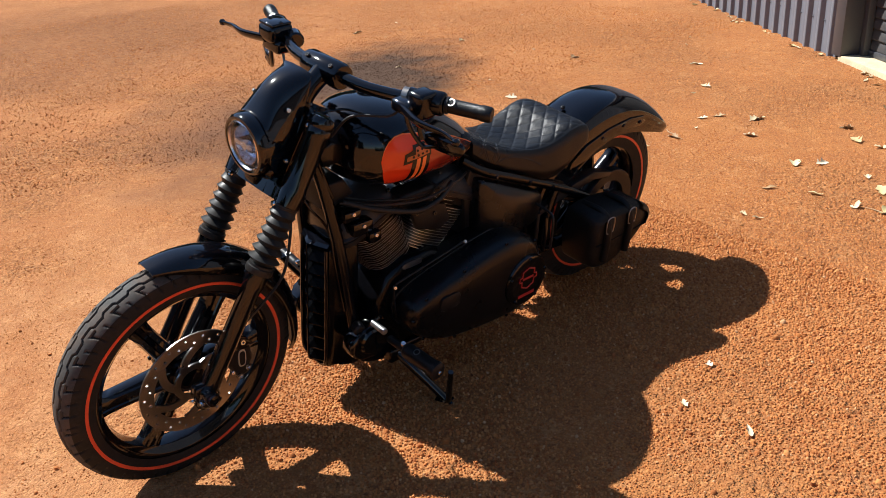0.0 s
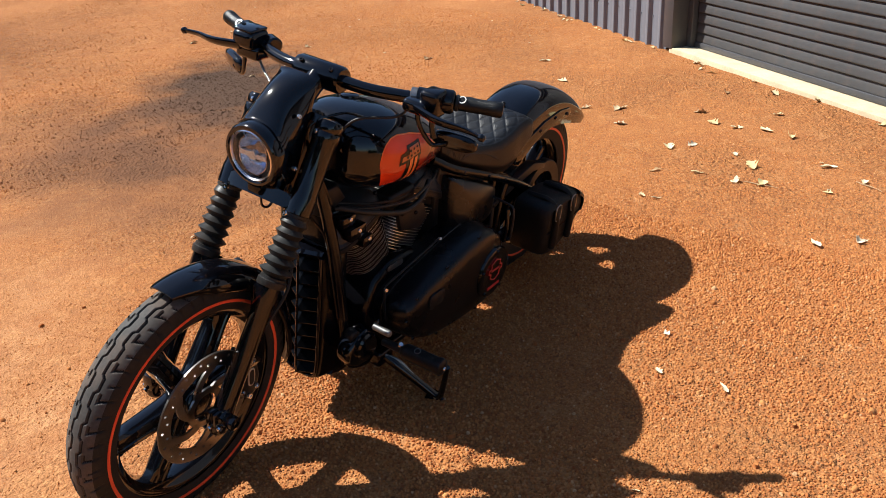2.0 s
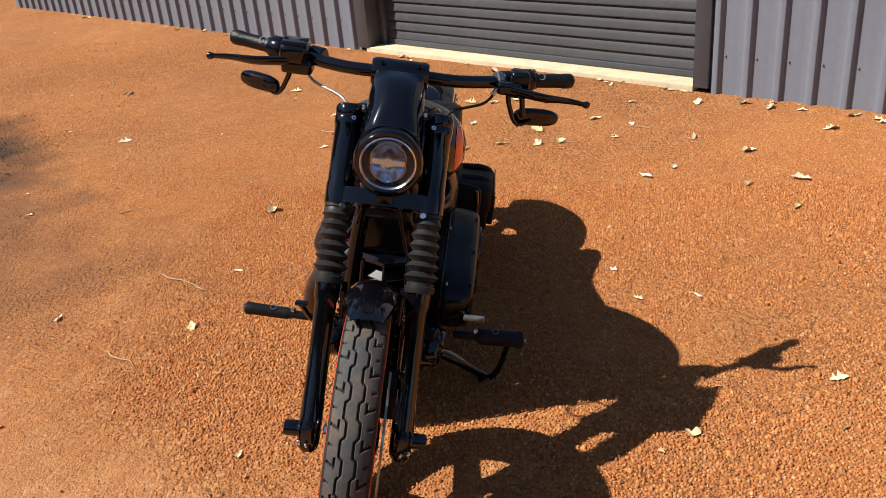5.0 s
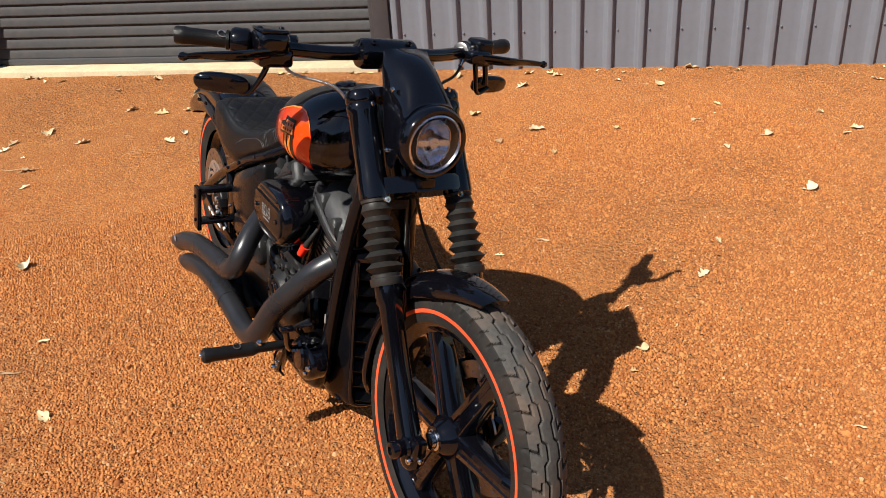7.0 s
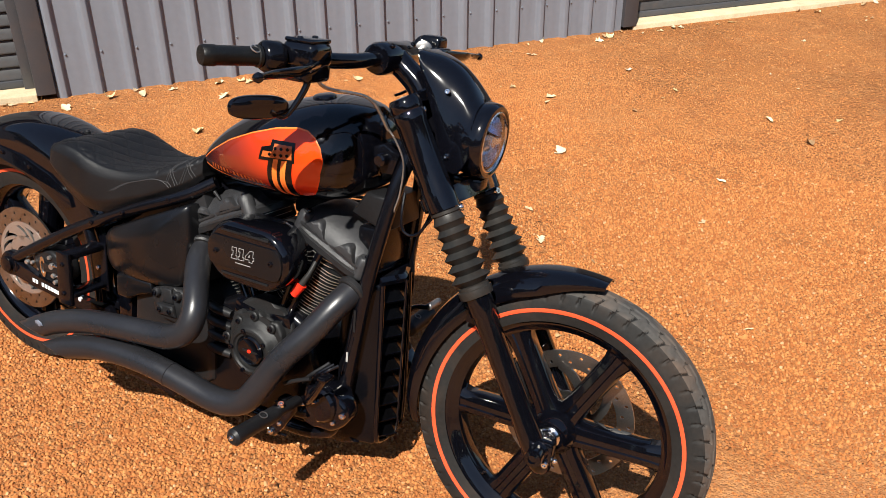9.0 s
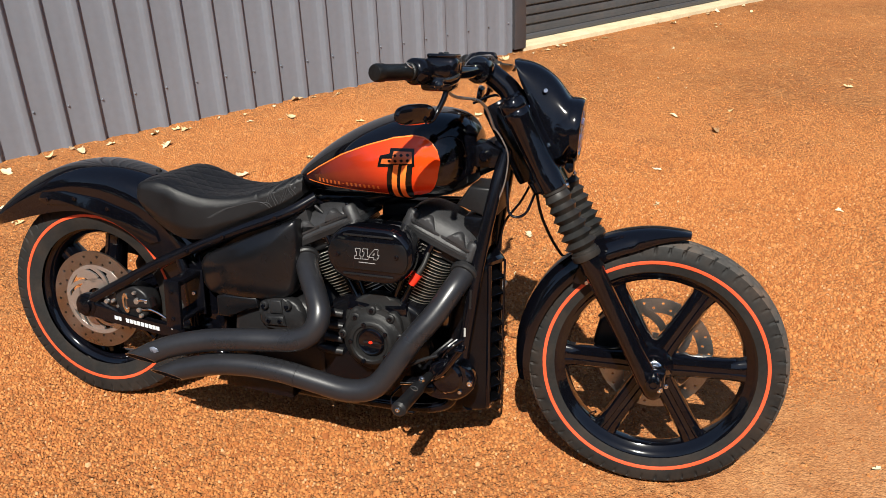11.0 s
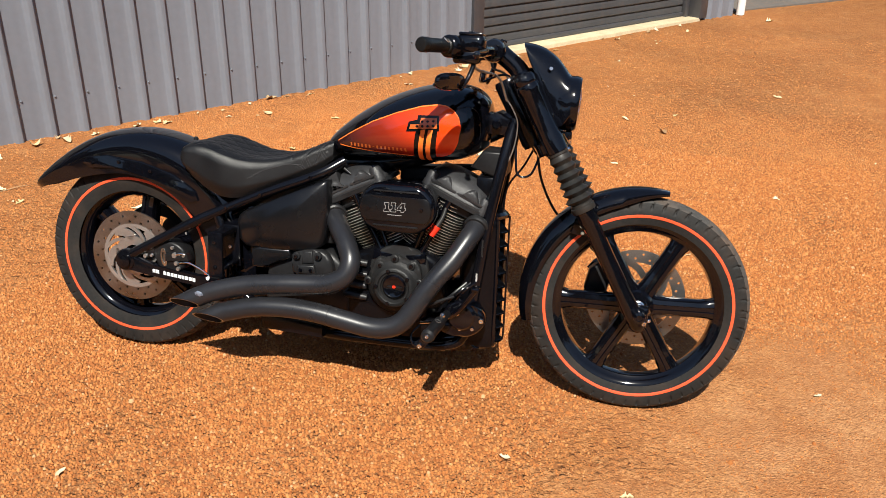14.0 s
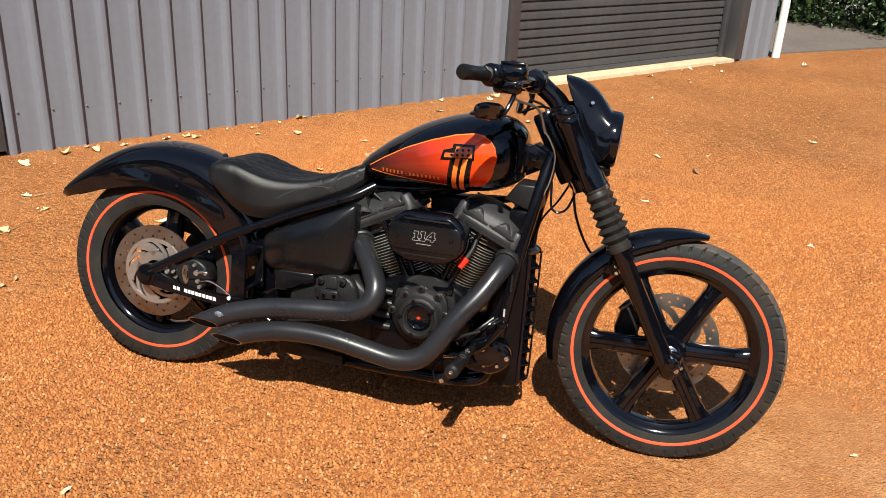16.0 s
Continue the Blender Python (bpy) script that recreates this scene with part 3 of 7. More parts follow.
def clad_wall(name, s0, s1, z0=-0.03, z1=2.75, label=""):
    """Backing wall with lapped sheets and rows of fixing screws."""
    wall = part(name, box(s0, s1, 0.004, 0.11, 0.0, z1), CLAD, m=SHED, smooth=0)
    tagged(wall, label or "grey ribbed steel cladding wall of a shed", "wall", kind="structure")
    s = s0
    k = 0
    while s < s1 - 0.01:
        w = min(4 * PITCH, s1 - s)
        me = cladding_mesh("cladding_sheet", s, min(s1, s + w + 0.012), z1 - z0)
        place("cladding_sheet", me, CLAD, wall, smooth=40, m=Matrix.Translation((0, -0.0012 * (k % 2), z0)))
        s += w
        k += 1
    screws = bmesh.new()
    for z in (0.225, 1.15, 2.1):
        x = -0.018 + 0.016 + PITCH * math.ceil((s0 + 0.02) / PITCH)
        while x < s1 - 0.03:
            join(screws, lathe([(0.006, 0), (0.006, 0.004), (0.0035, 0.008)], (x, -0.0015, z), (0, -1, 0), 8))
            x += PITCH
    part("wall_screws", screws, CLAD, wall, "small painted fixing screws")
    return wall


def slat_mesh(width):
    """One lapped slat of a roller curtain: a sloping face over a shadowed groove."""
    prof = [(0.004, 0.0), (-0.010, 0.0015), (-0.0125, 0.005), (-0.0115, 0.012), (-0.008, 0.036), (-0.002, 0.060), (0.003, 0.069), (0.004, 0.075)]
    bm = bmesh.new()
    rows = [[bm.verts.new((x, y, z)) for y, z in prof] for x in (0, width)]
    for i in range(len(prof) - 1):
        bm.faces.new((rows[0][i], rows[1][i], rows[1][i + 1], rows[0][i + 1]))
    me = bpy.data.meshes.new("slat")
    bm.to_mesh(me)
    bm.free()
    return me


def roller_door(name, s0, s1, height=2.55):
    door = part(name, box(s0 + 0.02, s1 - 0.02, 0.175, 0.19, 0.03, height), DOORM, m=SHED, smooth=0)
    tagged(door, "closed dark charcoal corrugated roller door", "roller door", kind="structure")
    me = slat_mesh(s1 - s0 - 0.1)
    z = 0.070
    while z < height - 0.02:
        place("slat", me, DOORM, door, smooth=50, m=Matrix.Translation((s0 + 0.05, 0.16, z)))
        z += 0.075
    part("bottom_rail", box(s0 + 0.03, s1 - 0.03, 0.135, 0.17, 0.030, 0.072, 0.006), TRIMM, door, "dark steel bottom rail")
    for x in (s0, s1):
        sx = 1 if x == s0 else -1
        bm = box(min(x, x + sx * 0.06), max(x, x + sx * 0.06), 0.10, 0.15, 0.02, height, 0.004)
        part("door_guide", bm, TRIMM, door, "dark steel side guide")
    return door


def flashing(s0, s1, name="trim"):
    bm = box(s0, s1, -0.034, 0.16, 0.02, 2.75, 0.004)
    return tagged(part(name, bm, TRIMM, m=SHED), "dark grey folded steel corner flashing", "trim", kind="structure")


def build_shed():
    clad_wall("wall_front_1", -9.5, -2.99)
    flashing(-2.99, -2.86)
    roller_door("door_1", -2.86, 0.0)
    flashing(0.0, 0.10)
    clad_wall("wall_front_2", 0.10, 3.80)
    flashing(3.80, 3.91)
    roller_door("door_2", 3.91, 6.88)
    flashing(6.88, 7.0)
    clad_wall("wall_front_3", 7.0, 7.5, label="narrow grey steel end panel of the shed")
    for i, (a, c) in enumerate(((-2.90, 0.0), (3.89, 6.90))):
        bm = box(a, c, -0.030, 0.34, -0.1, 0.028, 0.006)
        tagged(part("concrete_sill", bm, SILL, m=SHED), "cream concrete door sill dusted with orange earth", "sill", kind="structure")
        head = box(a + 0.02, c - 0.02, 0.0, 0.12, 2.5, 2.75, 0.004)
        tagged(part("trim", head, TRIMM, m=SHED), "dark steel lintel over the roller door", "trim", kind="structure")
    tagged(part("wall_side_1", box(7.39, 7.5, 0.16, 7.0, 0, 2.75), CLAD, m=SHED, smooth=0), "grey steel end wall of the shed", "wall", kind="structure")
    tagged(part("wall_side_2", box(-9.6, -9.5, 0.0, 7.0, 0, 2.75), CLAD, m=SHED, smooth=0), "grey steel end wall of the shed", "wall", kind="structure")
    tagged(part("wall_back", box(-9.5, 7.39, 6.9, 7.0, 0, 2.75), CLAD, m=SHED, smooth=0), "grey steel back wall of the shed", "wall", kind="structure")
    tagged(part("roof", box(-9.7, 7.62, -0.12, 7.1, 2.76, 2.86, 0.01), CLAD, m=SHED), "low grey steel shed roof", "roof", kind="structure")
    pipe = tube([(7.56, -0.07, 0.0), (7.56, -0.07, 0.4), (7.56, -0.07, 1.6), (7.56, -0.07, 2.7)], 0.043, 20, 2)
    ob = part("downpipe", pipe, PLASTIC, m=SHED)
    tagged(ob, "white round plastic downpipe at the shed corner", "downpipe")
    for z in (0.9, 2.2):
        part("pipe_strap", ringlathe([(0.044, -0.012), (0.047, -0.012), (0.047, 0.012), (0.044, 0.012)], (7.56, -0.07, z), (0, 0, 1), 24), PLASTIC, ob)


build_shed()
drive = bmesh.new()
loop = [drive.verts.new((x, y, 0.012)) for x, y in ((7.52, 0.10), (8.6, -0.08), (9.7, -0.26), (16, -0.9), (24, -1.4), (24, 8), (7.52, 8), (7.52, 3))]
drive.faces.new(loop)
ex = bmesh.ops.extrude_face_region(drive, geom=drive.faces[:])
bmesh.ops.translate(drive, verts=[v for v in ex["geom"] if isinstance(v, bmesh.types.BMVert)], vec=(0, 0, -0.06))
tagged(part("pavement", drive, ROADM, m=SHED, smooth=0), "worn grey driveway beside the shed", "driveway", kind="structure")


def build_hedge():
    """A dense shrub row: bare stems inside, thousands of small pointed leaves outside."""
    rs = np.random.RandomState(11)
    base = new("hedge")
    base.matrix_world = SHED
    tagged(base, "dark green shrub hedge beyond the driveway", "hedge")
    for k in range(16):
        y = -2.2 + k * 0.40 + rs.uniform(-0.1, 0.1)
        x = 10.75 + rs.uniform(-0.2, 0.2)
        for q in range(3):
            dx, dy = rs.uniform(-0.3, 0.3, 2)
            part("stem", tube([(x, y, 0), (x + dx * 0.4, y + dy * 0.4, 0.5), (x + dx, y + dy, 1.3)], [0.022, 0.016, 0.006], 6, 3),
                 pmat_bark, base)
    n = 30000
    y = rs.uniform(-2.5, 4.2, n)
    x = 10.72 + 0.12 * np.sin(y * 3.1) + rs.normal(0, 0.26, n)
    z = np.abs(rs.normal(0.45, 0.50, n)) * (0.9 + 0.2 * np.sin(y * 2.3)) + 0.02
    L = rs.uniform(0.045, 0.10, n)
    d = rs.normal(size=(n, 3))
    d /= np.linalg.norm(d, axis=1)[:, None]
    w = np.cross(d, rs.normal(size=(n, 3)))
    w /= np.linalg.norm(w, axis=1)[:, None]
    p = np.stack([x, y, z], -1)
    up = np.cross(d, w)
    co = np.stack([p, p + d * L[:, None] * 0.5 + w * L[:, None] * 0.3 + up * 0.006, p + d * L[:, None], p + d * L[:, None] * 0.5 - w * L[:, None] * 0.3 + up * 0.006], 1).reshape(-1, 3)
    me = bpy.data.meshes.new("hedge_leaves")
    me.from_pydata(co.tolist(), [], (np.arange(n * 4).reshape(-1, 4)).tolist())
    tagged(place("hedge_leaves", me, HEDGE, base, smooth=0), "small dark green leaves", kind="stuff")


STRAW = pmat("dry_straw", (0.42, 0.27, 0.14), 0.8)
pmat_bark = pmat("grey_bark", (0.10, 0.075, 0.05), 0.9)
build_hedge()


# ---------------------------------------------------------------- unseen distant belt of bush that closes the yard, added to darken reflections
def build_belt():
    rs = np.random.RandomState(31)
    n = 9000
    ang = np.radians(rs.uniform(-200, 38, n))
    rad = 27 + 7 * rs.rand(n)
    crown = 6.4 + 4.0 * np.array([noise.noise(Vector((math.cos(a) * 5, math.sin(a) * 5, 0.5))) for a in ang])
    z = crown * rs.rand(n) ** 0.6 * 1.5
    size = rs.uniform(0.35, 0.8, n)
    tri = rs.normal(size=(n, 4, 3)) * size[:, None, None] + np.stack([rad * np.cos(ang), rad * np.sin(ang), np.maximum(z, 0.5)], -1)[:, None, :]
    tri[..., 2] = np.maximum(tri[..., 2], 0.02)
    co = tri.reshape(-1, 3)
    f = (np.array([(0, 1, 2), (0, 3, 1), (1, 3, 2), (0, 2, 3)])[None] + (np.arange(n) * 4)[:, None, None]).reshape(-1, 3)
    me = bpy.data.meshes.new("backdrop")
    me.from_pydata(co.tolist(), [], f.tolist())
    return tagged(place("backdrop", me, HEDGE, smooth=0), "unseen distant belt of dark green bush, added to darken reflections", "backdrop", kind="structure")


build_belt()

# ---------------------------------------------------------------- motorcycle
# Machine space: x forward from the rear axle, y to the rider's left, z up from the contact line.
bike = new("motorcycle")
bike.matrix_world = Matrix.Translation((-0.0064, -0.0705, -0.0095)) @ Matrix.Rotation(radians(6.9), 4, 'Z') @ Matrix.Rotation(radians(-10.4), 4, 'X')
tagged(bike, "gloss black cruiser motorcycle, orange tank panels, on its side stand", "motorcycle")
STEER = Matrix.Translation((1.589, 0, 0.32)) @ Matrix.Rotation(radians(3.6), 4, Vector((-0.5, 0, 0.866))) @ Matrix.Translation((-1.589, 0, -0.32))


def front(name, bm, material, parent=bike, label="", smooth=38.0):
    """A part of the steered front end."""
    bmesh.ops.transform(bm, matrix=STEER, verts=bm.verts)
    return part(name, bm, material, parent, label, smooth)


def fbolt(x, y, z, parent, axis, me=None, material=None):
    p = STEER @ Vector((x, y, z))
    return bolt(p.x, p.y, p.z, parent, STEER.to_3x3() @ Vector(axis), me, material)


# -- wheels
def tyre_bm(cx, cz, R, bead, half, square):
    """A tyre with zigzag circumferential grooves and slanted shoulder cuts pressed into the tread."""
    na = 760
    prof = [-1 + 2 * k / 72 for k in range(73)]
    rows = []
    tread_half = half * 0.86

    def groove(d, w):
        return max(0.0, 1.0 - (d / w) ** 2)
    for i in range(na):
        a = 2 * math.pi * i / na
        u = a * R
        ring = []
        for t in prof:
            # crown across the tread, then the sidewalls
            if abs(t) <= 0.62:
                y = t / 0.62 * tread_half
                r = R - (R * square) * (abs(y) / tread_half) ** 2.2
            else:
                s = (abs(t) - 0.62) / 0.38
                r0 = R - R * square
                r = r0 + (bead - r0) * s
                wall = tread_half + (half - tread_half) * math.sin(min(1, s * 1.6) * math.pi / 2) - (half * 0.32) * max(0, s - 0.45) ** 1.5
                # shoulder cuts run a little way down the wall
                cut = (u / 0.074 + (0.5 if t > 0 else 0)) % 0.5
                if s < 0.30 and abs(cut - 0.22 - 0.20 * s) < 0.040:
                    wall -= 0.0035 * min(1, (0.30 - s) / 0.1)
                y = math.copysign(wall, t)
            if abs(t) <= 0.61:
                ph = (u / 0.074 + (0.5 if y > 0 else 0)) % 1
                step = min(1, max(0, (ph - 0.30) / 0.10)) - min(1, max(0, (ph - 0.80) / 0.10))
                lo, hi = 0.50 * half, 0.86 * half
                # a long zigzag groove, hooked shoulder slits and a short slit between them
                depth = groove(abs(y) - half * (0.20 + 0.15 * step), 0.0034)
                if lo - 0.002 < abs(y) < hi:
                    depth = max(depth, groove((ph - 0.10 - 0.14 * (abs(y) - lo) / (hi - lo)) * 0.074, 0.0036))
                if 0.09 < ph < 0.36:
                    depth = max(depth, groove(abs(y) - lo, 0.0032))
                if abs(y) > 0.64 * half:
                    depth = max(depth, 0.8 * groove((ph - 0.60 - 0.10 * (abs(y) - lo) / (hi - lo)) * 0.074, 0.0034))
                depth *= 0.0055
                r -= depth
            ring.append((cx + r * math.cos(a), y, cz + r * math.sin(a)))
        rows.append(ring)
    rows.append(rows[0])
    bm = loft(rows, False, False, closed=False)
    bmesh.ops.remove_doubles(bm, verts=bm.verts, dist=1e-6)
    # worn, dusty running surface as a second material; grooves and walls stay black
    # The lighter crown also holds sunlight, the black grooves their shade, as colour.
    for f in bm.faces:
        c = f.calc_center_median()
        r = math.hypot(c.x - cx, c.z - cz)
        crown = R - (R * square) * (min(1.0, abs(c.y) / tread_half)) ** 2.2
        if abs(c.y) < tread_half * 0.97 and r > crown - 0.0026 and r > R - R * square * 1.02:
            f.material_index = 1
    return bm


def stripe_bm(cx, cz, R, bead, half, square, rs, w, sgn):
    """A narrow ring of tape lying on the sidewall."""
    tread_half = half * 0.86
    r0 = R - R * square

    def side(r):
        s = (r - r0) / (bead - r0)
        return tread_half + (half - tread_half) * math.sin(min(1, s * 1.6) * math.pi / 2) - (half * 0.32) * max(0, s - 0.45) ** 1.5
    o = 0.0012
    prof = [(rs - w / 2, side(rs - w / 2) - 0.001), (rs - w / 2, side(rs - w / 2) + o), (rs, side(rs) + o * 1.4), (rs + w / 2, side(rs + w / 2) + o), (rs + w / 2, side(rs + w / 2) - 0.001)]
    return ringlathe([(r, y * sgn) for r, y in prof], (cx, 0, cz), (0, 1, 0), 128)


def rim_bm(cx, cz, lip, half, depth):
    """Cast rim: rolled lips, drop centre and inner barrel."""
    prof = [(lip, half), (lip - 0.004, half + 0.003), (lip - 0.012, half + 0.001), (lip - 0.018, half - 0.006), (lip - depth, half - 0.014),
            (lip - depth - 0.006, 0.0), (lip - depth, -half + 0.014), (lip - 0.018, -half + 0.006), (lip - 0.012, -half - 0.001),
            (lip - 0.004, -half - 0.003), (lip, -half), (lip + 0.002, 0)]
    return ringlathe(prof, (cx, 0, cz), (0, 1, 0), 96)


def spoke_bm(cx, cz, r0, r1, a, y0, y1, w0, w1):
    """One cast spoke with a raised rib down each face, from the hub to the rim."""
    rad = Vector((math.cos(a), 0, math.sin(a)))
    tan = Vector((-math.sin(a), 0, math.cos(a)))
    rings = []
    for k in range(9):
        s = k / 8
        r = r0 + (r1 - r0) * s
        flare = 0.35 * max(0, (s - 0.8) / 0.2) ** 2 + 0.2 * max(0, (0.15 - s) / 0.15)
        w = (w0 + (w1 - w0) * s) * (1 + flare)
        h = y0 + (y1 - y0) * s
        sec = [(-w, -h * 0.55), (-w * 0.75, -h * 0.9), (-w * 0.30, -h), (-w * 0.2, -h * 0.86), (w * 0.2, -h * 0.86), (w * 0.30, -h), (w * 0.75, -h * 0.9), (w, -h * 0.55),
               (w, h * 0.55), (w * 0.75, h * 0.9), (w * 0.3, h), (w * 0.2, h * 0.86), (-w * 0.2, h * 0.86), (-w * 0.3, h), (-w * 0.75, h * 0.9), (-w, h * 0.55)]
        c = Vector((cx, 0, cz)) + rad * r
        rings.append([c + tan * q + Vector((0, 1, 0)) * y for q, y in sec])
    return loft(rings)


def rotor_bm(cx, cz, y, r0, r1, n, hole, thick):
    """A brake disc with a row of drilled holes at two radii."""
    bm = bmesh.new()

    def pt(r, a, yy):
        return (cx + r * math.cos(a), yy, cz + r * math.sin(a))
    for k in range(n):
        a0, a1 = 2 * math.pi * k / n, 2 * math.pi * (k + 1) / n
        am = (a0 + a1) / 2
        rc = r0 + (r1 - r0) * (0.32 if k % 2 else 0.68)
        sq = [(r0, a0), (r0, am), (r0, a1), (rc, a1), (r1, a1), (r1, am), (r1, a0), (rc, a0)]
        hl = []
        for r, a in sq:
            dx, dy = (a - am) * rc, r - rc
            d = math.hypot(dx, dy)
            hl.append((rc + dy / d * hole, am + dx / d * hole / rc))
        lay = []
        for yy in (y - thick / 2, y + thick / 2):
            o = [bm.verts.new(pt(r, a, yy)) for r, a in sq]
            h = [bm.verts.new(pt(r, a, yy)) for r, a in hl]
            for i in range(8):
                bm.faces.new((o[i], o[(i + 1) % 8], h[(i + 1) % 8], h[i]))
            lay.append((o, h))
        for i in range(8):
            bm.faces.new((lay[0][1][i], lay[0][1][(i + 1) % 8], lay[1][1][(i + 1) % 8], lay[1][1][i]))
        for i in (0, 1, 4, 5):
            bm.faces.new((lay[0][0][i], lay[0][0][i + 1], lay[1][0][i + 1], lay[1][0][i]))
    bmesh.ops.remove_doubles(bm, verts=bm.verts, dist=1e-6)
    return bm


def carrier_arm(cx, cz, y, r0, r1, a0, twist, w, thick):
    """One curved carrier arm of a brake disc."""
    path = []
    for q in np.linspace(0, 1, 7):
        a = a0 + twist * q
        r = r0 + (r1 - r0) * q
        path.append((cx + r * math.cos(a), y, cz + r * math.sin(a)))
    rings = []
    for i, p in enumerate(path):
        q = Vector(path[min(i + 1, 6)]) - Vector(path[max(i - 1, 0)])
        nrm = q.cross(Vector((0, 1, 0))).normalized()
        p = Vector(p)
        rings.append([p + nrm * w + Vector((0, thick, 0)), p - nrm * w + Vector((0, thick, 0)), p - nrm * w - Vector((0, thick, 0)), p + nrm * w - Vector((0, thick, 0))])
    return loft(rings)


def carrier_ring(cx, cz, y, r0, thick):
    return ringlathe([(r0 - 0.012, y - thick), (r0 + 0.006, y - thick), (r0 + 0.006, y + thick), (r0 - 0.012, y + thick)], (cx, 0, cz), (0, 1, 0), 48)


FX, FZ, RX, RZ = 1.624, 0.320, 0.0, 0.318


def build_front_wheel():
    # The wheel is turned in its own space first, then steered; the spoke angle is as parked.
    w = front("front_wheel", rim_bm(FX, FZ, 0.2545, 0.036, 0.030), GLOSS, label="gloss black six-spoke cast front wheel")
    front("tyre", tyre_bm(FX, FZ, 0.327, 0.249, 0.049, 0.045), TYRE, w, "dusty black grooved rubber tyre").data.materials.append(TREAD)
    for s in (-1, 1):
        front("rim_stripe", stripe_bm(FX, FZ, 0.327, 0.249, 0.049, 0.045, 0.2745, 0.0085, s), ORANGE, w, "orange stripe ring")
    for k in range(6):
        front("spoke", spoke_bm(FX, FZ, 0.035, 0.232, radians(1 + 60 * k), 0.030, 0.022, 0.027, 0.026), GLOSS, w)
    front("hub", lathe([(0.02, -0.058), (0.030, -0.058), (0.034, -0.05), (0.048, -0.035), (0.052, 0), (0.048, 0.035), (0.040, 0.05), (0.03, 0.055), (0.02, 0.055)], (FX, 0, FZ), segs=40), GLOSS, w)
    front("hub_band", lathe([(0.0150, -0.0735), (0.0185, -0.072), (0.0190, -0.061), (0.0215, -0.0585), (0.0245, -0.0575), (0.02, -0.056)], (FX, 0, FZ), segs=32), BRIGHT, w, "bright plated axle spacer")
    front("brake_disc", rotor_bm(FX, FZ, 0.063, 0.112, 0.150, 36, 0.0042, 0.005), STEEL, w, "drilled bare steel brake disc")
    front("disc_carrier", carrier_ring(FX, FZ, 0.063, 0.05, 0.0028), STEEL, w)
    for k in range(6):
        front("carrier_arm", carrier_arm(FX, FZ, 0.063, 0.05, 0.116, 1.047 * k, 0.8, 0.010, 0.0028), STEEL, w)
    front("valve_stem", tube([(FX - 0.15, -0.02, FZ - 0.16), (FX - 0.135, -0.03, FZ - 0.145)], 0.004, 8, 1), BRIGHT, w)
    return w


def build_rear_wheel():
    w = part("rear_wheel", rim_bm(RX, RZ, 0.222, 0.052, 0.026), GLOSS, bike, "gloss black cast rear wheel")
    part("tyre", tyre_bm(RX, RZ, 0.323, 0.214, 0.076, 0.055), TYRE, w, "wide black rubber rear tyre").data.materials.append(TREAD)
    for s in (-1, 1):
        part("rim_stripe", stripe_bm(RX, RZ, 0.323, 0.214, 0.076, 0.055, 0.256, 0.0085, s), ORANGE, w, "orange stripe ring")
    for k in range(6):
        part("spoke", spoke_bm(RX, RZ, 0.04, 0.205, radians(22 + 60 * k), 0.035, 0.028, 0.026, 0.026), GLOSS, w)
    part("hub", lathe([(0.03, -0.075), (0.05, -0.07), (0.062, -0.04), (0.064, 0.04), (0.05, 0.07), (0.03, 0.075)], (RX, 0, RZ), segs=40), GLOSS, w)
    part("brake_disc", rotor_bm(RX, RZ, -0.079, 0.098, 0.150, 36, 0.0042, 0.006), STEEL, w, "drilled bare steel brake disc")
    part("disc_carrier", ringlathe([(0.036, -0.082), (0.066, -0.082), (0.066, -0.076), (0.036, -0.076)], (RX, 0, RZ), (0, 1, 0), 48), MACHINED, w, "machined alloy disc carrier")
    part("carrier_band", ringlathe([(0.096, -0.0825), (0.108, -0.0825), (0.108, -0.0755), (0.096, -0.0755)], (RX, 0, RZ), (0, 1, 0), 64), MACHINED, w)
    for k in range(5):
        part("carrier_arm", carrier_arm(RX, RZ, -0.079, 0.060, 0.101, 1.2566 * k + 0.3, 0.75, 0.014, 0.003), MACHINED, w)
        part("carrier_arm", carrier_arm(RX, RZ, -0.079, 0.064, 0.100, 1.2566 * k + 0.95, 0.75, 0.0055, 0.003), MACHINED, w)
    part("drive_pulley", ringlathe([(0.10, 0.082), (0.142, 0.078), (0.145, 0.082), (0.145, 0.108), (0.142, 0.112), (0.10, 0.108)], (RX, 0, RZ), (0, 1, 0), 64), SATIN, w, "black belt drive pulley")
    return w


front_wheel = build_front_wheel()
rear_wheel = build_rear_wheel()

# -- fork
RAKE = Vector((-0.49, 0, 0.8717)).normalized()


def fork_at(z, y, fwd=0.0):
    """A point on a fork leg's centre line at height z."""
    return Vector((1.441 + (0.613 - z) * 0.563 + fwd, y, z))


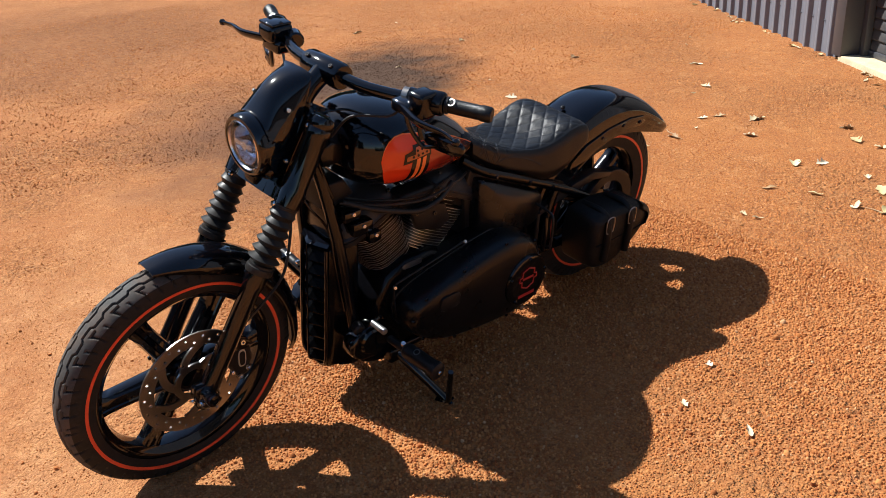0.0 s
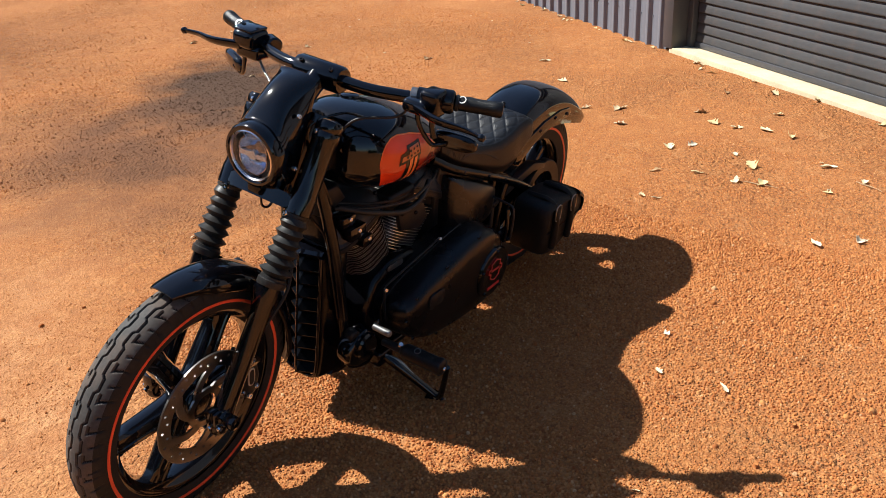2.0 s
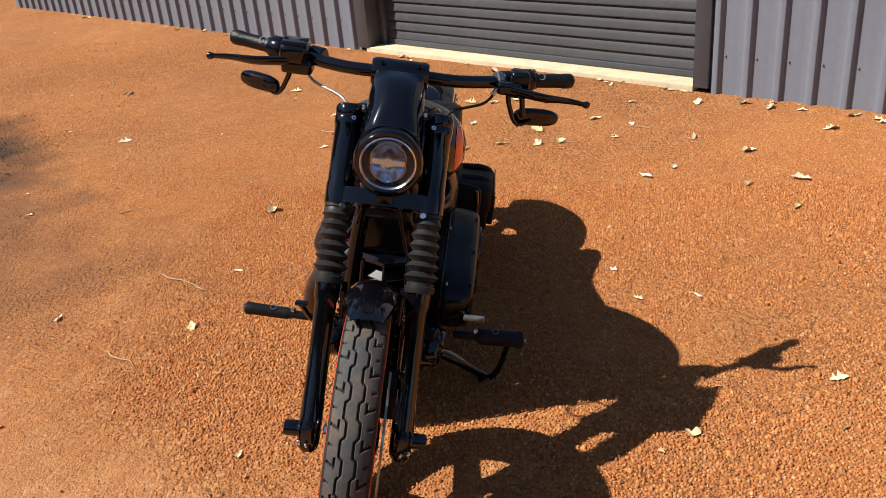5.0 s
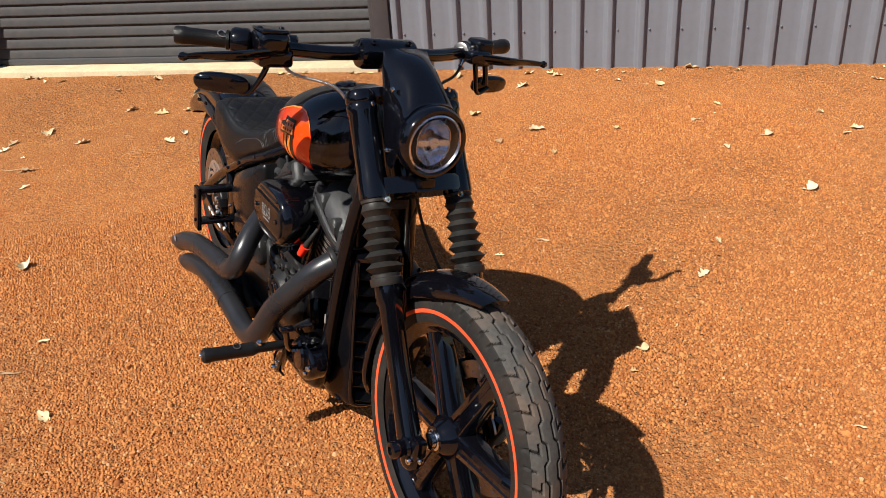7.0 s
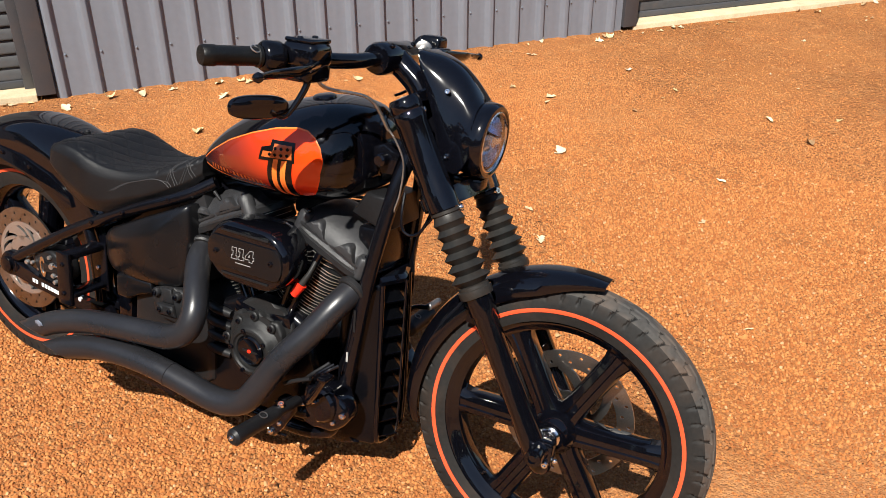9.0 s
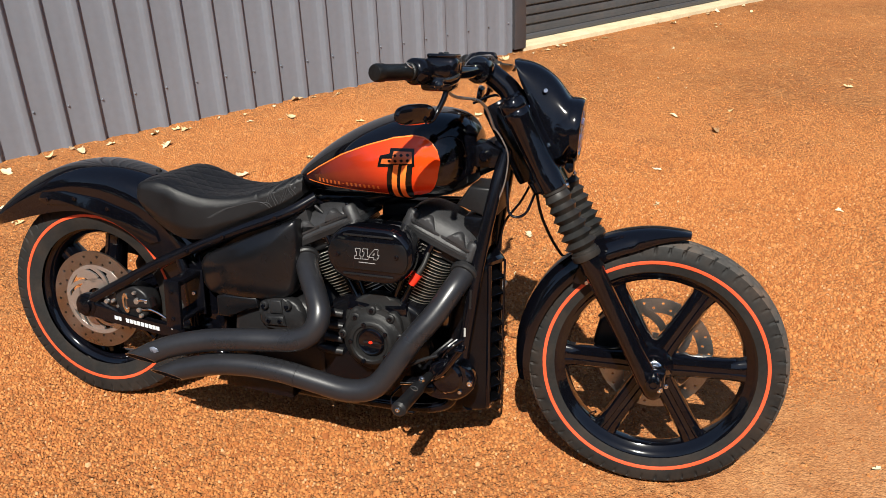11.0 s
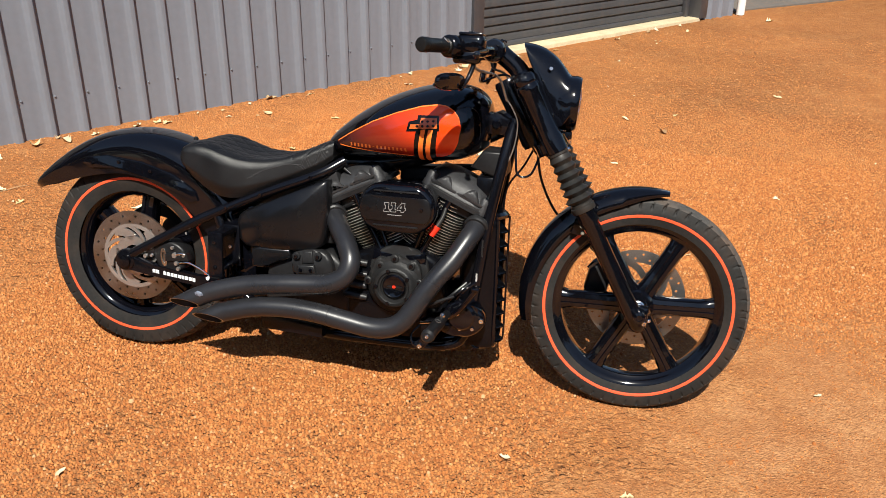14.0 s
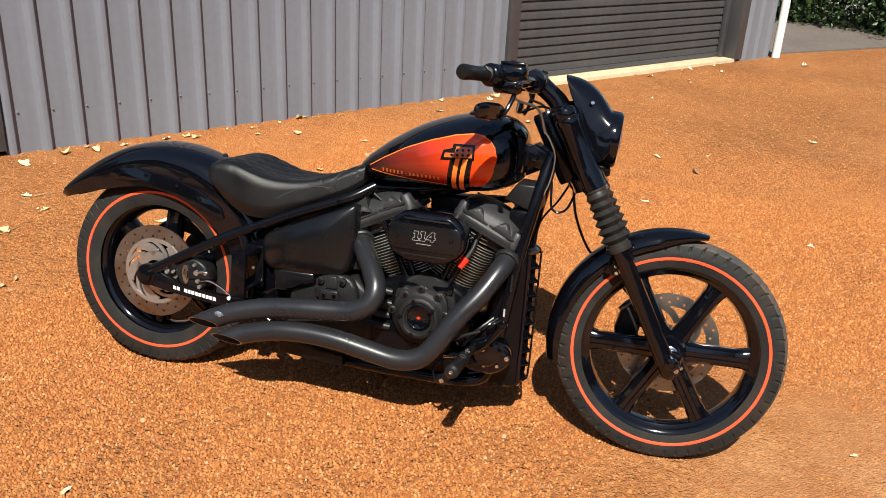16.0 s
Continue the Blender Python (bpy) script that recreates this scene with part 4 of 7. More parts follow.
def build_fork():
    for s in (-1, 1):
        y = 0.106 * s
        a, c = fork_at(0.285, y), fork_at(0.62, y)
        L = (c - a).length
        leg = front("fork_leg", lathe([(0.014, -0.02), (0.022, -0.012), (0.0255, 0.0), (0.0265, 0.05), (0.0245, 0.12), (0.025, L - 0.06), (0.029, L - 0.05), (0.029, L)], a, c - a, 32), GLOSS,
                    label="gloss black fork slider")
        # axle clamp and cap
        e = fork_at(0.318, y)
        front("axle_clamp", join(box(e.x - 0.022, e.x + 0.045, y - 0.017, y + 0.017, 0.296, 0.342, 0.008), lathe([(0.019, 0), (0.021, 0.006), (0.018, 0.012), (0.010, 0.014)], (1.624, y + 0.014 * s, 0.32), (0, s, 0), 24)), GLOSS, leg)
        fbolt(1.655, y, 0.300, leg, (0.3, s * 0.8, -0.3), BOLT)
        front("axle_slider", lathe([(0.012, 0), (0.0175, 0.002), (0.0185, 0.008), (0.0185, 0.030), (0.017, 0.036), (0.009, 0.038), (0.008, 0.034)], (1.624, y + 0.020 * s, 0.320), (0, s, 0), 28), GLOSS, leg, "black axle slider")
        fbolt(1.640, y + 0.017 * s, 0.296, leg, (0.2, s, -0.2), BIGBOLT)
        # rubber gaiter
        b0, b1 = fork_at(0.606, y), fork_at(0.768, y)
        L = (b1 - b0).length
        prof = [(0.034, 0.0), (0.0355, 0.004), (0.0355, 0.016), (0.032, 0.018), (0.032, 0.024)]
        n = 6
        step = (L - 0.040) / n
        for k in range(n):
            d = 0.026 + k * step
            r = 0.0415 - 0.0014 * k
            prof += [(0.0265, d), (r - 0.002, d + step * 0.46), (r, d + step * 0.52), (r - 0.002, d + step * 0.58)]
        prof += [(0.028, L - 0.010), (0.031, L - 0.008), (0.031, L)]
        front("fork_gaiter", lathe(prof, b0, b1 - b0, 40), RUBBER, label="ribbed black rubber fork gaiter")
        # upper cover
        u0, u1 = fork_at(0.765, y), fork_at(0.975, y)
        L = (u1 - u0).length
        cover = front("fork_cover", lathe([(0.029, 0), (0.0335, 0.004), (0.0335, 0.048), (0.0315, 0.056), (0.0310, L - 0.056), (0.0335, L - 0.050), (0.0335, L - 0.034), (0.0315, L - 0.031), (0.0335, L - 0.027), (0.0335, L - 0.012), (0.029, L - 0.004), (0.010, L)], u0, u1 - u0, 36), GLOSS,
                      label="gloss black upper fork cover")
        for z in (0.778, 0.958):
            p = fork_at(z, y, 0.033)
            fbolt(p.x, y + 0.012 * -s, p.z - 0.002, cover, (0.85, -0.2 * s, 0.35), BIGBOLT if z < 0.8 else None)
    # lower and upper triple clamps
    for z, h in ((0.782, 0.018), (0.962, 0.010)):
        o = oval(0, 0, 0.050 if z < 0.9 else 0.035, 0.128 if z < 0.9 else 0.110, 28, 3)
        c = fork_at(z, 0, -0.012)
        bm = bmesh.new()
        top = [bm.verts.new((x, y, h)) for x, y in o]
        low = [bm.verts.new((x, y, -h)) for x, y in o]
        for i in range(28):
            bm.faces.new((low[i], low[(i + 1) % 28], top[(i + 1) % 28], top[i]))
        bm.faces.new(top)
        bm.faces.new(low[::-1])
        bmesh.ops.bevel(bm, geom=[e for e in bm.edges if abs(e.verts[0].co.z - e.verts[1].co.z) < 1e-6], offset=0.006, segments=2, affect='EDGES')
        q = Vector((0, 0, 1)).rotation_difference(RAKE).to_matrix().to_4x4()
        bmesh.ops.transform(bm, matrix=Matrix.Translation(c) @ q, verts=bm.verts)
        front("triple_clamp", bm, GLOSS)
    front("steering_stem", lathe([(0.03, -0.02), (0.036, 0.0), (0.036, 0.2), (0.03, 0.215)], fork_at(0.77, 0, -0.04), RAKE, 28), TUBE)


build_fork()


# -- front mudguard
def build_front_fender():
    rings = []
    R = 0.352
    N = 44
    for k in range(N + 1):
        s = k / N
        a = radians(193 - s * (193 - 80))
        crown = R + 0.006 * math.sin(s * math.pi)
        half = 0.061 * (1 - 0.44 * max(0, (s - 0.74) / 0.26) ** 1.8 - 0.25 * max(0, (0.10 - s) / 0.10) ** 2)
        drop = 0.044 * (0.75 + 0.5 * math.sin(s * math.pi)) * (1 - 0.72 * max(0, (s - 0.78) / 0.22) ** 1.5)
        sec = []
        M = 12
        for sh in (0, 1):
            row = []
            for j in range(M + 1):
                t = -1 + 2 * j / M
                y = half * math.copysign(min(1, abs(t) * 1.18) ** 0.9, t)
                d = drop * abs(t) ** 2.6
                r = crown - d - 0.0035 * sh
                if sh:
                    y *= 0.965
                row.append((FX + r * math.cos(a), y, FZ + r * math.sin(a)))
            sec += row if not sh else row[::-1]
        rings.append(sec)
    f = front("front_fender", loft(rings), GLOSS, label="short gloss black front mudguard")
    for s in (-1, 1):
        p0 = fork_at(0.585, s * 0.082)
        bm = prism([(p0.x - 0.045, p0.z - 0.055), (p0.x + 0.01, p0.z - 0.06), (p0.x + 0.005, p0.z + 0.012), (p0.x - 0.03, p0.z + 0.02)], s * 0.062, s * 0.075, 0.003)
        front("fender_bracket", bm, TUBE, f)
        for dz in (-0.03, -0.05):
            fbolt(p0.x - 0.022 - dz * 0.2, s * 0.0755, p0.z + dz, f, (0, s, 0))
    return f


build_front_fender()


# -- brake calipers
BADGE = pmat("brushed_badge", (0.55, 0.50, 0.40), 0.45, metal=0.4, var=0.2)


def build_calipers():
    c = front("front_caliper", join(prism([(1.478, 0.40), (1.515, 0.435), (1.545, 0.40), (1.535, 0.33), (1.51, 0.285), (1.48, 0.295), (1.466, 0.34)], 0.045, 0.100, 0.010, 3),
                                    prism([(1.505, 0.44), (1.53, 0.455), (1.545, 0.40), (1.52, 0.40)], 0.08, 0.10, 0.004)), SATIN, label="black front brake caliper")
    front("caliper_badge", prism(oval(1.502, 0.355, 0.012, 0.028, 20, 3), 0.100, 0.1025, 0.001), BADGE, c, "brushed silver caliper badge")
    front("caliper_bridge", prism([tuple(q) for q in spline([(1.470, 0.395), (1.500, 0.428), (1.535, 0.415), (1.528, 0.392), (1.490, 0.388), (1.470, 0.395)], 3)][:-1], 0.094, 0.106, 0.004), GLOSS, c)
    front("badge_inset", prism(oval(1.502, 0.355, 0.0085, 0.023, 20, 3), 0.1025, 0.1034), SATIN, c)
    for x, z in ((1.487, 0.318), (1.512, 0.300), (1.500, 0.408)):
        fbolt(x, 0.102, z, c, (0, 1, 0.3), BIGBOLT)
    fbolt(1.522, 0.100, 0.405, c, (0, 1, 0))
    fbolt(1.532, 0.100, 0.322, c, (0, 1, 0))
    front("brake_hose", tube([(1.51, 0.085, 0.43), (1.43, 0.10, 0.50), (1.36, 0.095, 0.56), (1.31, 0.06, 0.66), (1.29, 0.03, 0.76)], 0.004, 8, 6), RUBBER)
    r = part("rear_caliper", join(prism([tuple(p) for p in spline([(0.095, 0.372), (0.15, 0.392), (0.200, 0.370), (0.212, 0.320), (0.172, 0.290), (0.112, 0.300), (0.095, 0.372)], 4)][:-1], -0.122, -0.062, 0.010, 3),
                                  prism([(0.14, 0.352), (0.215, 0.362), (0.222, 0.335), (0.14, 0.325)], -0.130, -0.1, 0.004)), SATIN, bike, "black rear brake caliper with bright fittings")
    part("caliper_badge", ringlathe([(0.0075, 0.0), (0.0125, 0.0), (0.0125, 0.003), (0.0075, 0.003)], (0, 0, 0), (0, -1, 0), 24), BRIGHT, r, "bright oval caliper badge").matrix_local = Matrix.Translation((0.135, -0.124, 0.338)) @ Matrix.Rotation(radians(-6), 4, 'Y') @ Matrix.Diagonal((0.9, 1, 2.4, 1))
    part("caliper_plate", prism(oval(0.135, 0.338, 0.006, 0.018, 16, 3), -0.1245, -0.120, 0.001), STEEL, r)
    for x, z, q in ((0.165, 0.372, 1.0), (0.173, 0.348, 1.7), (0.178, 0.322, 1.3), (0.070, 0.336, 1.3), (0.205, 0.350, 1.0), (0.092, 0.340, 1.0), (0.184, 0.304, 1.2)):
        part("fitting", lathe([(0.0058 * q, 0), (0.0058 * q, 0.006), (0.0045 * q, 0.009), (0.002 * q, 0.009)], (x, -0.1225, z), (0, -1, 0), 12), MACHINED, r)
    part("bleed_nipple", tube([(0.182, -0.126, 0.352), (0.198, -0.132, 0.357), (0.212, -0.131, 0.355)], [0.006, 0.0045, 0.003], 10, 2), BRIGHT, r, "bright bleed nipple")
    part("brake_line", tube([(0.19, -0.128, 0.326), (0.225, -0.132, 0.330), (0.262, -0.130, 0.315), (0.295, -0.126, 0.292)], 0.0032, 8, 5), BRIGHT, r, "braided steel brake line")


build_calipers()


# -- headlight and cowl
def build_headlight():
    ax = Vector((0.998, 0, -0.06)).normalized()
    c = Vector((1.391, 0, 0.899))
    h = front("headlight", lathe([(0.03, -0.10), (0.055, -0.085), (0.072, -0.055), (0.0785, -0.024), (0.0795, -0.006), (0.078, 0.006), (0.074, 0.011), (0.068, 0.012), (0.0645, 0.010), (0.063, 0.0)], c, ax, 56, caps=False), GLOSS,
              label="round LED headlight with black bezel and clear lens")
    front("lens_ring", lathe([(0.0640, -0.004), (0.0640, 0.010), (0.0615, 0.0115), (0.0585, 0.008), (0.0575, -0.004)], c, ax, 56, caps=False), RING, h, "rose-tinted bright lens ring")
    front("lamp_mask", lathe([(0.0600, -0.004), (0.056, -0.016), (0.040, -0.036), (0.018, -0.044), (0.0005, -0.045)], c, ax, 48, caps=False), MASKM, h, "smoked lamp housing")
    up = Vector((0.06, 0, 0.998))
    side = Vector((0, 1, 0))

    def pt(u, v, d):
        return c + side * u + up * v + ax * d
    for s in (-1, 1):
        rings = []
        for k in range(15):
            a = radians(-60 + 120 * k / 14)
            r0, r1 = 0.0385 + 0.008 * abs(math.sin(a)), 0.0575
            rings.append([pt(s * math.cos(a) * r, math.sin(a) * r, d) for r, d in ((r0, -0.014), (r1, -0.008), (r1, -0.003), (r0, -0.006))])
        front("light_guide", loft(rings), CASE, h, "dark crescent light guide")
        front("guide_rim", tube([pt(s * math.cos(a) * (0.0375 + 0.008 * abs(math.sin(a))), math.sin(a) * (0.0375 + 0.008 * abs(math.sin(a))), -0.005) for a in np.linspace(-1.1, 1.1, 9)], 0.0014, 8, 2), RING, h, "thin bright rim")
        # one bowl above and one below the centre bar
        rows = []
        for k in range(9):
            q = k / 8
            row = []
            for j in range(17):
                a = math.pi * j / 16
                row.append(pt(0.036 * math.cos(a) * (1 - 0.75 * q), s * (0.006 + 0.042 * math.sin(a) * (1 - 0.8 * q) + 0.008 * q), -0.006 - 0.026 * math.sin(q * math.pi / 2)))
            rows.append(row)
        front("reflector", loft(rows, closed=False), REFL, h, "satin silver reflector bowl, coloured with reflected sky blue")
    bar = bmesh.new()
    join(bar, loft([[pt(u, v, d) for v, d in ((-0.006, -0.02), (-0.006, -0.005), (0.006, -0.005), (0.006, -0.02))] for u in (-0.036, -0.012, 0.012, 0.036)]))
    join(bar, loft([[pt(math.cos(a) * 0.011, math.sin(a) * 0.011, d) for a in np.linspace(0, 2 * math.pi, 17)[:-1]] for d in (-0.02, -0.003)]))
    front("centre_bar", bar, REFL, h, "silver projector bar, coloured with reflected sky blue")
    g = front("lens", lathe([(0.0590, 0.006), (0.052, 0.011), (0.038, 0.0145), (0.02, 0.0165), (0.0005, 0.017)], c, ax, 48, caps=False), GLASS, h, "clear domed lens")
    g.visible_shadow = False
    front("headlight_bracket", box(1.325, 1.39, -0.02, 0.02, 0.796, 0.820, 0.005), TUBE, h)

    # cowl: arched sections from the swept-back top edge down to the lamp
    secs = [(1.236, 1.066, 1.058, 0.055), (1.250, 1.064, 1.020, 0.062), (1.272, 1.060, 0.972, 0.067), (1.296, 1.051, 0.910, 0.071), (1.318, 1.038, 0.850, 0.074),
            (1.338, 1.021, 0.836, 0.0755), (1.354, 1.003, 0.842, 0.0780), (1.370, 0.983, 0.864, 0.0795), (1.376, 0.979, 0.874, 0.0798)]
    secs = spline(secs, 3)
    rings = []
    for x, top, low, w in secs:
        sec = []
        for sh in (0, 1):
            row = []
            for j in range(25):
                t = -1 + 2 * j / 24
                a = t * math.pi / 2 * 1.0
                p = 2.6
                yy = math.copysign(abs(math.sin(a)) ** (2 / p), a) * (w - 0.003 * sh)
                zz = low + (top - low) * abs(math.cos(a)) ** (2 / p) - 0.003 * sh
                lean = (top - zz) * 0.04
                row.append((x + lean, yy, zz))
            sec += row if not sh else row[::-1]
        rings.append(sec)
    cowl = front("headlight_cowl", loft(rings), GLOSS, label="gloss black quarter fairing over the headlight")
    for s in (-1, 1):
        fbolt(1.316, s * 0.0685, 0.995, cowl, (0.2, s, 0.25))
        fbolt(1.330, s * 0.0745, 0.868, cowl, (0.1, s, 0.0))
    return cowl


build_headlight()


# -- handlebar, controls and mirrors
def build_bars():
    riser = front("riser", tube([(1.232, 0, 0.968), (1.214, 0, 0.992), (1.184, 0, 1.016), (1.158, 0, 1.034)], [0.030, 0.028, 0.027, 0.029], 24, 5), GLOSS, label="gloss black pull-back riser")
    front("riser_collar", lathe([(0.032, 0), (0.036, 0.004), (0.036, 0.016), (0.032, 0.02)], (1.238, 0, 0.962), (-0.5, 0, 0.866), 32), GLOSS, riser)
    front("bar_clamp", lathe([(0.018, -0.072), (0.030, -0.070), (0.034, -0.060), (0.034, 0.060), (0.030, 0.067), (0.018, 0.069)], (1.149, 0, 1.037), (0, 1, 0), 32), GLOSS, riser, "large gloss black bar clamp")
    for s in (-1, 1):
        fbolt(1.171, s * 0.045, 1.064, riser, (0.6, 0, 0.8), BOLT_DARK, GLOSS)
    half = [(1.012, 0.43, 1.040), (1.060, 0.325, 1.040), (1.102, 0.235, 1.036), (1.136, 0.140, 1.034), (1.149, 0.060, 1.037)]
    bar = front("handlebar", tube(half + [(x, -y, z) for x, y, z in half[::-1]], 0.0155, 18, 6), GLOSS, label="gloss black one-piece handlebar")
    d = Vector((-0.048, 0.105, 0.0)).normalized()
    for s in (-1, 1):
        dd = Vector((d.x, d.y * s, 0))
        o = Vector((1.058, 0.330 * s, 1.040))
        g = front("grip", lathe([(0.0165, 0.0), (0.0205, 0.002), (0.0205, 0.008), (0.0175, 0.010), (0.0178, 0.088), (0.0192, 0.091), (0.0190, 0.110), (0.0165, 0.115), (0.008, 0.116)], o, dd, 28), GRIP, label="black knurled rubber grip")
        front("grip_emblem", ringlathe([(0.0078, 0.0), (0.0098, 0.0), (0.0098, 0.0018), (0.0078, 0.0018)], o + dd * 0.022 + Vector((0.0115, 0, 0.0135)), (0.62, 0, 0.75), 24), MACHINED, g, "small round bright emblem")
        # switch housing
        h0 = o - dd * 0.042
        sw = front("switch_housing", lathe([(0.018, -0.004), (0.026, 0.0), (0.029, 0.006), (0.029, 0.034), (0.025, 0.040), (0.019, 0.042)], h0, dd, 24), TUBE, label="black switch housing")
        for k in (-1, 1):
            p = h0 + dd * 0.018 + Vector((-0.026, 0, 0.006 * k))
            front("switch_button", box(p.x - 0.008, p.x + 0.004, p.y - 0.007, p.y + 0.007, p.z - 0.004, p.z + 0.004, 0.0015), RUBBER, sw)
        # lever perch with its reservoir or clutch body
        p = o - dd * 0.075
        if s < 0:
            per = front("master_cylinder", join(box(p.x - 0.015, p.x + 0.062, p.y - 0.035, p.y + 0.035, 1.024, 1.074, 0.017, 4), box(p.x - 0.008, p.x + 0.056, p.y - 0.031, p.y + 0.031, 1.070, 1.0785, 0.004, 3)), GLOSS, label="black front brake reservoir")
            front("lever_perch", join(box(p.x - 0.022, p.x + 0.050, p.y - 0.030, p.y + 0.046, 0.998, 1.034, 0.010, 3), lathe([(0.018, -0.02), (0.0225, -0.016), (0.0225, 0.016), (0.018, 0.02)], p + Vector((0, 0.052, 0)), dd, 24)), GLOSS, per, "gloss black lever perch")
            for k in (-1, 1):
                fbolt(p.x + 0.023, p.y + 0.024 * k, 1.0765, per, (0, 0, 1), BOLT_DARK, SATIN)
        else:
            per = front("clutch_perch", join(lathe([(0.017, -0.018), (0.024, -0.015), (0.024, 0.015), (0.017, 0.018)], p, dd, 24), box(p.x + 0.002, p.x + 0.060, p.y - 0.026, p.y + 0.036, 1.016, 1.048, 0.010, 3)), GLOSS, label="black clutch lever perch")
            front("switch_body", box(p.x - 0.020, p.x + 0.038, p.y + 0.006, p.y + 0.056, 1.006, 1.072, 0.011, 3), TUBE, per, "boxy black switch body")
            front("perch_clamp", lathe([(0.017, -0.009), (0.0215, -0.007), (0.0215, 0.007), (0.017, 0.009)], p - dd * 0.024, dd, 24), STEEL, per, "steel clamp collar")
            front("stalk", tube([p + Vector((0.024, 0.040, -0.020)), p + Vector((0.026, 0.046, -0.052)), p + Vector((0.020, 0.052, -0.078))], [0.008, 0.007, 0.010], 12, 4), GLOSS, per, "short black stalk")
        q0 = p + Vector((0.048, 0.012 * s, -0.010))
        tip = Vector((1.142, 0.458 * s, 1.022))
        mid = q0.lerp(tip, 0.4) + Vector((0.018, 0, 0))
        mid2 = q0.lerp(tip, 0.75) + Vector((0.006, 0, 0.0))
        rings, _ = tube_rings([q0, mid, mid2, tip + Vector((0.010, 0, 0))], [0.0165, 0.0145, 0.0105, 0.0075], 14, 6, 0.60)
        lev = front("lever", join(loft(rings), lathe([(0.0015, -0.010), (0.007, -0.007), (0.0095, 0), (0.007, 0.007), (0.0015, 0.010)], tip + Vector((0.010, 0, 0)), (0, 1, 0), 16)), GLOSS, label="black ball-ended hand lever")
        # under-bar mirror
        mc = Vector((1.075, 0.352 * s, 0.952))
        prof = [(0.30, -0.012), (0.75, -0.011), (0.95, -0.006), (1.0, 0.0), (0.97, 0.006), (0.90, 0.008), (0.86, 0.0065)]
        rings = [[(dl, 0.060 * k * math.copysign(abs(math.cos(a)) ** 0.75, math.cos(a)), 0.0225 * k * math.copysign(abs(math.sin(a)) ** 0.75, math.sin(a))) for a in np.linspace(0, 2 * math.pi, 33)[:-1]] for k, dl in [(k, -dl) for k, dl in prof]]
        bm = loft(rings, True, False)
        rot = Matrix.Translation(mc) @ Euler((0, radians(8), radians(9 if s > 0 else -27))).to_matrix().to_4x4()
        bmesh.ops.transform(bm, matrix=rot, verts=bm.verts)
        mir = front("mirror", bm, GLOSS, label="small black oval mirror hung under the bar")
        gl = loft([[(-0.0062, 0.060 * 0.87 * k * math.copysign(abs(math.cos(a)) ** 0.75, math.cos(a)), 0.0225 * 0.87 * k * math.copysign(abs(math.sin(a)) ** 0.75, math.sin(a))) for a in np.linspace(0, 2 * math.pi, 33)[:-1]] for k in (0.01, 1.0)], True, False)
        bmesh.ops.transform(gl, matrix=rot, verts=gl.verts)
        front("mirror_glass", gl, MIRROR, mir)
        front("mirror_stem", tube([p + Vector((0.03, 0.005 * s, -0.012)), p + Vector((0.032, 0.012 * s, -0.05)), mc + Vector((0.024, -0.050 * s, -0.016)), mc + Vector((0.016, -0.012 * s, -0.006))], [0.007, 0.0065, 0.0055, 0.005], 12, 6), GLOSS, mir)
        # braided hose from each control
        front("control_cable", tube([p + Vector((0.02, -0.02 * s, -0.016)), p + Vector((0.034, -0.05 * s, -0.055)), (1.175, 0.13 * s, 0.965), (1.20, 0.085 * s, 0.90)], 0.0036, 10, 8), RUBBER if s > 0 else BRAID, label="steel braided brake hose" if s < 0 else "black clutch cable")
        front("hose_fitting", tube([p + Vector((0.018, -0.018 * s, -0.012)), p + Vector((0.026, -0.032 * s, -0.034))], 0.006, 10, 1), BRIGHT)
    return bar


BRAID = pmat("braided_steel_hose", (0.40, 0.39, 0.38), 0.3, metal=0.9, var=0.4, bump=0.4, bscale=900)
MIRROR = pmat("mirror_glass", (0.85, 0.86, 0.87), 0.03, metal=1.0, var=0.02, rvar=0.01)
build_bars()


# -- tank
TANK = [  # x, top z, widest z, bottom z, half width
    (0.655, 0.748, 0.732, 0.716, 0.030), (0.668, 0.762, 0.736, 0.708, 0.052), (0.70, 0.792, 0.746, 0.702, 0.082), (0.76, 0.838, 0.764, 0.700, 0.118), (0.83, 0.880, 0.782, 0.702, 0.146),
    (0.90, 0.910, 0.794, 0.704, 0.163), (0.97, 0.930, 0.802, 0.706, 0.171), (1.03, 0.937, 0.806, 0.710, 0.168), (1.08, 0.933, 0.808, 0.720, 0.153),
    (1.118, 0.918, 0.808, 0.736, 0.125), (1.145, 0.890, 0.808, 0.758, 0.085), (1.157, 0.850, 0.806, 0.780, 0.040)]
TPX = [s[0] for s in spline(TANK, 8)]
TSEC = spline(TANK, 8)
TP = 2.35


def tank_y(x, z):
    """The tank's half width at (x, z)."""
    k = max(0, min(len(TSEC) - 2, int(np.searchsorted(TPX, x)) - 1))
    f = (x - TPX[k]) / max(1e-6, TPX[k + 1] - TPX[k])
    _, top, mid, low, w = TSEC[k] * (1 - f) + TSEC[k + 1] * f
    h = (top - mid) if z > mid else (mid - low)
    q = min(1.0, abs(z - mid) / h)
    return w * max(0.0, 1 - q ** TP) ** (1 / TP)


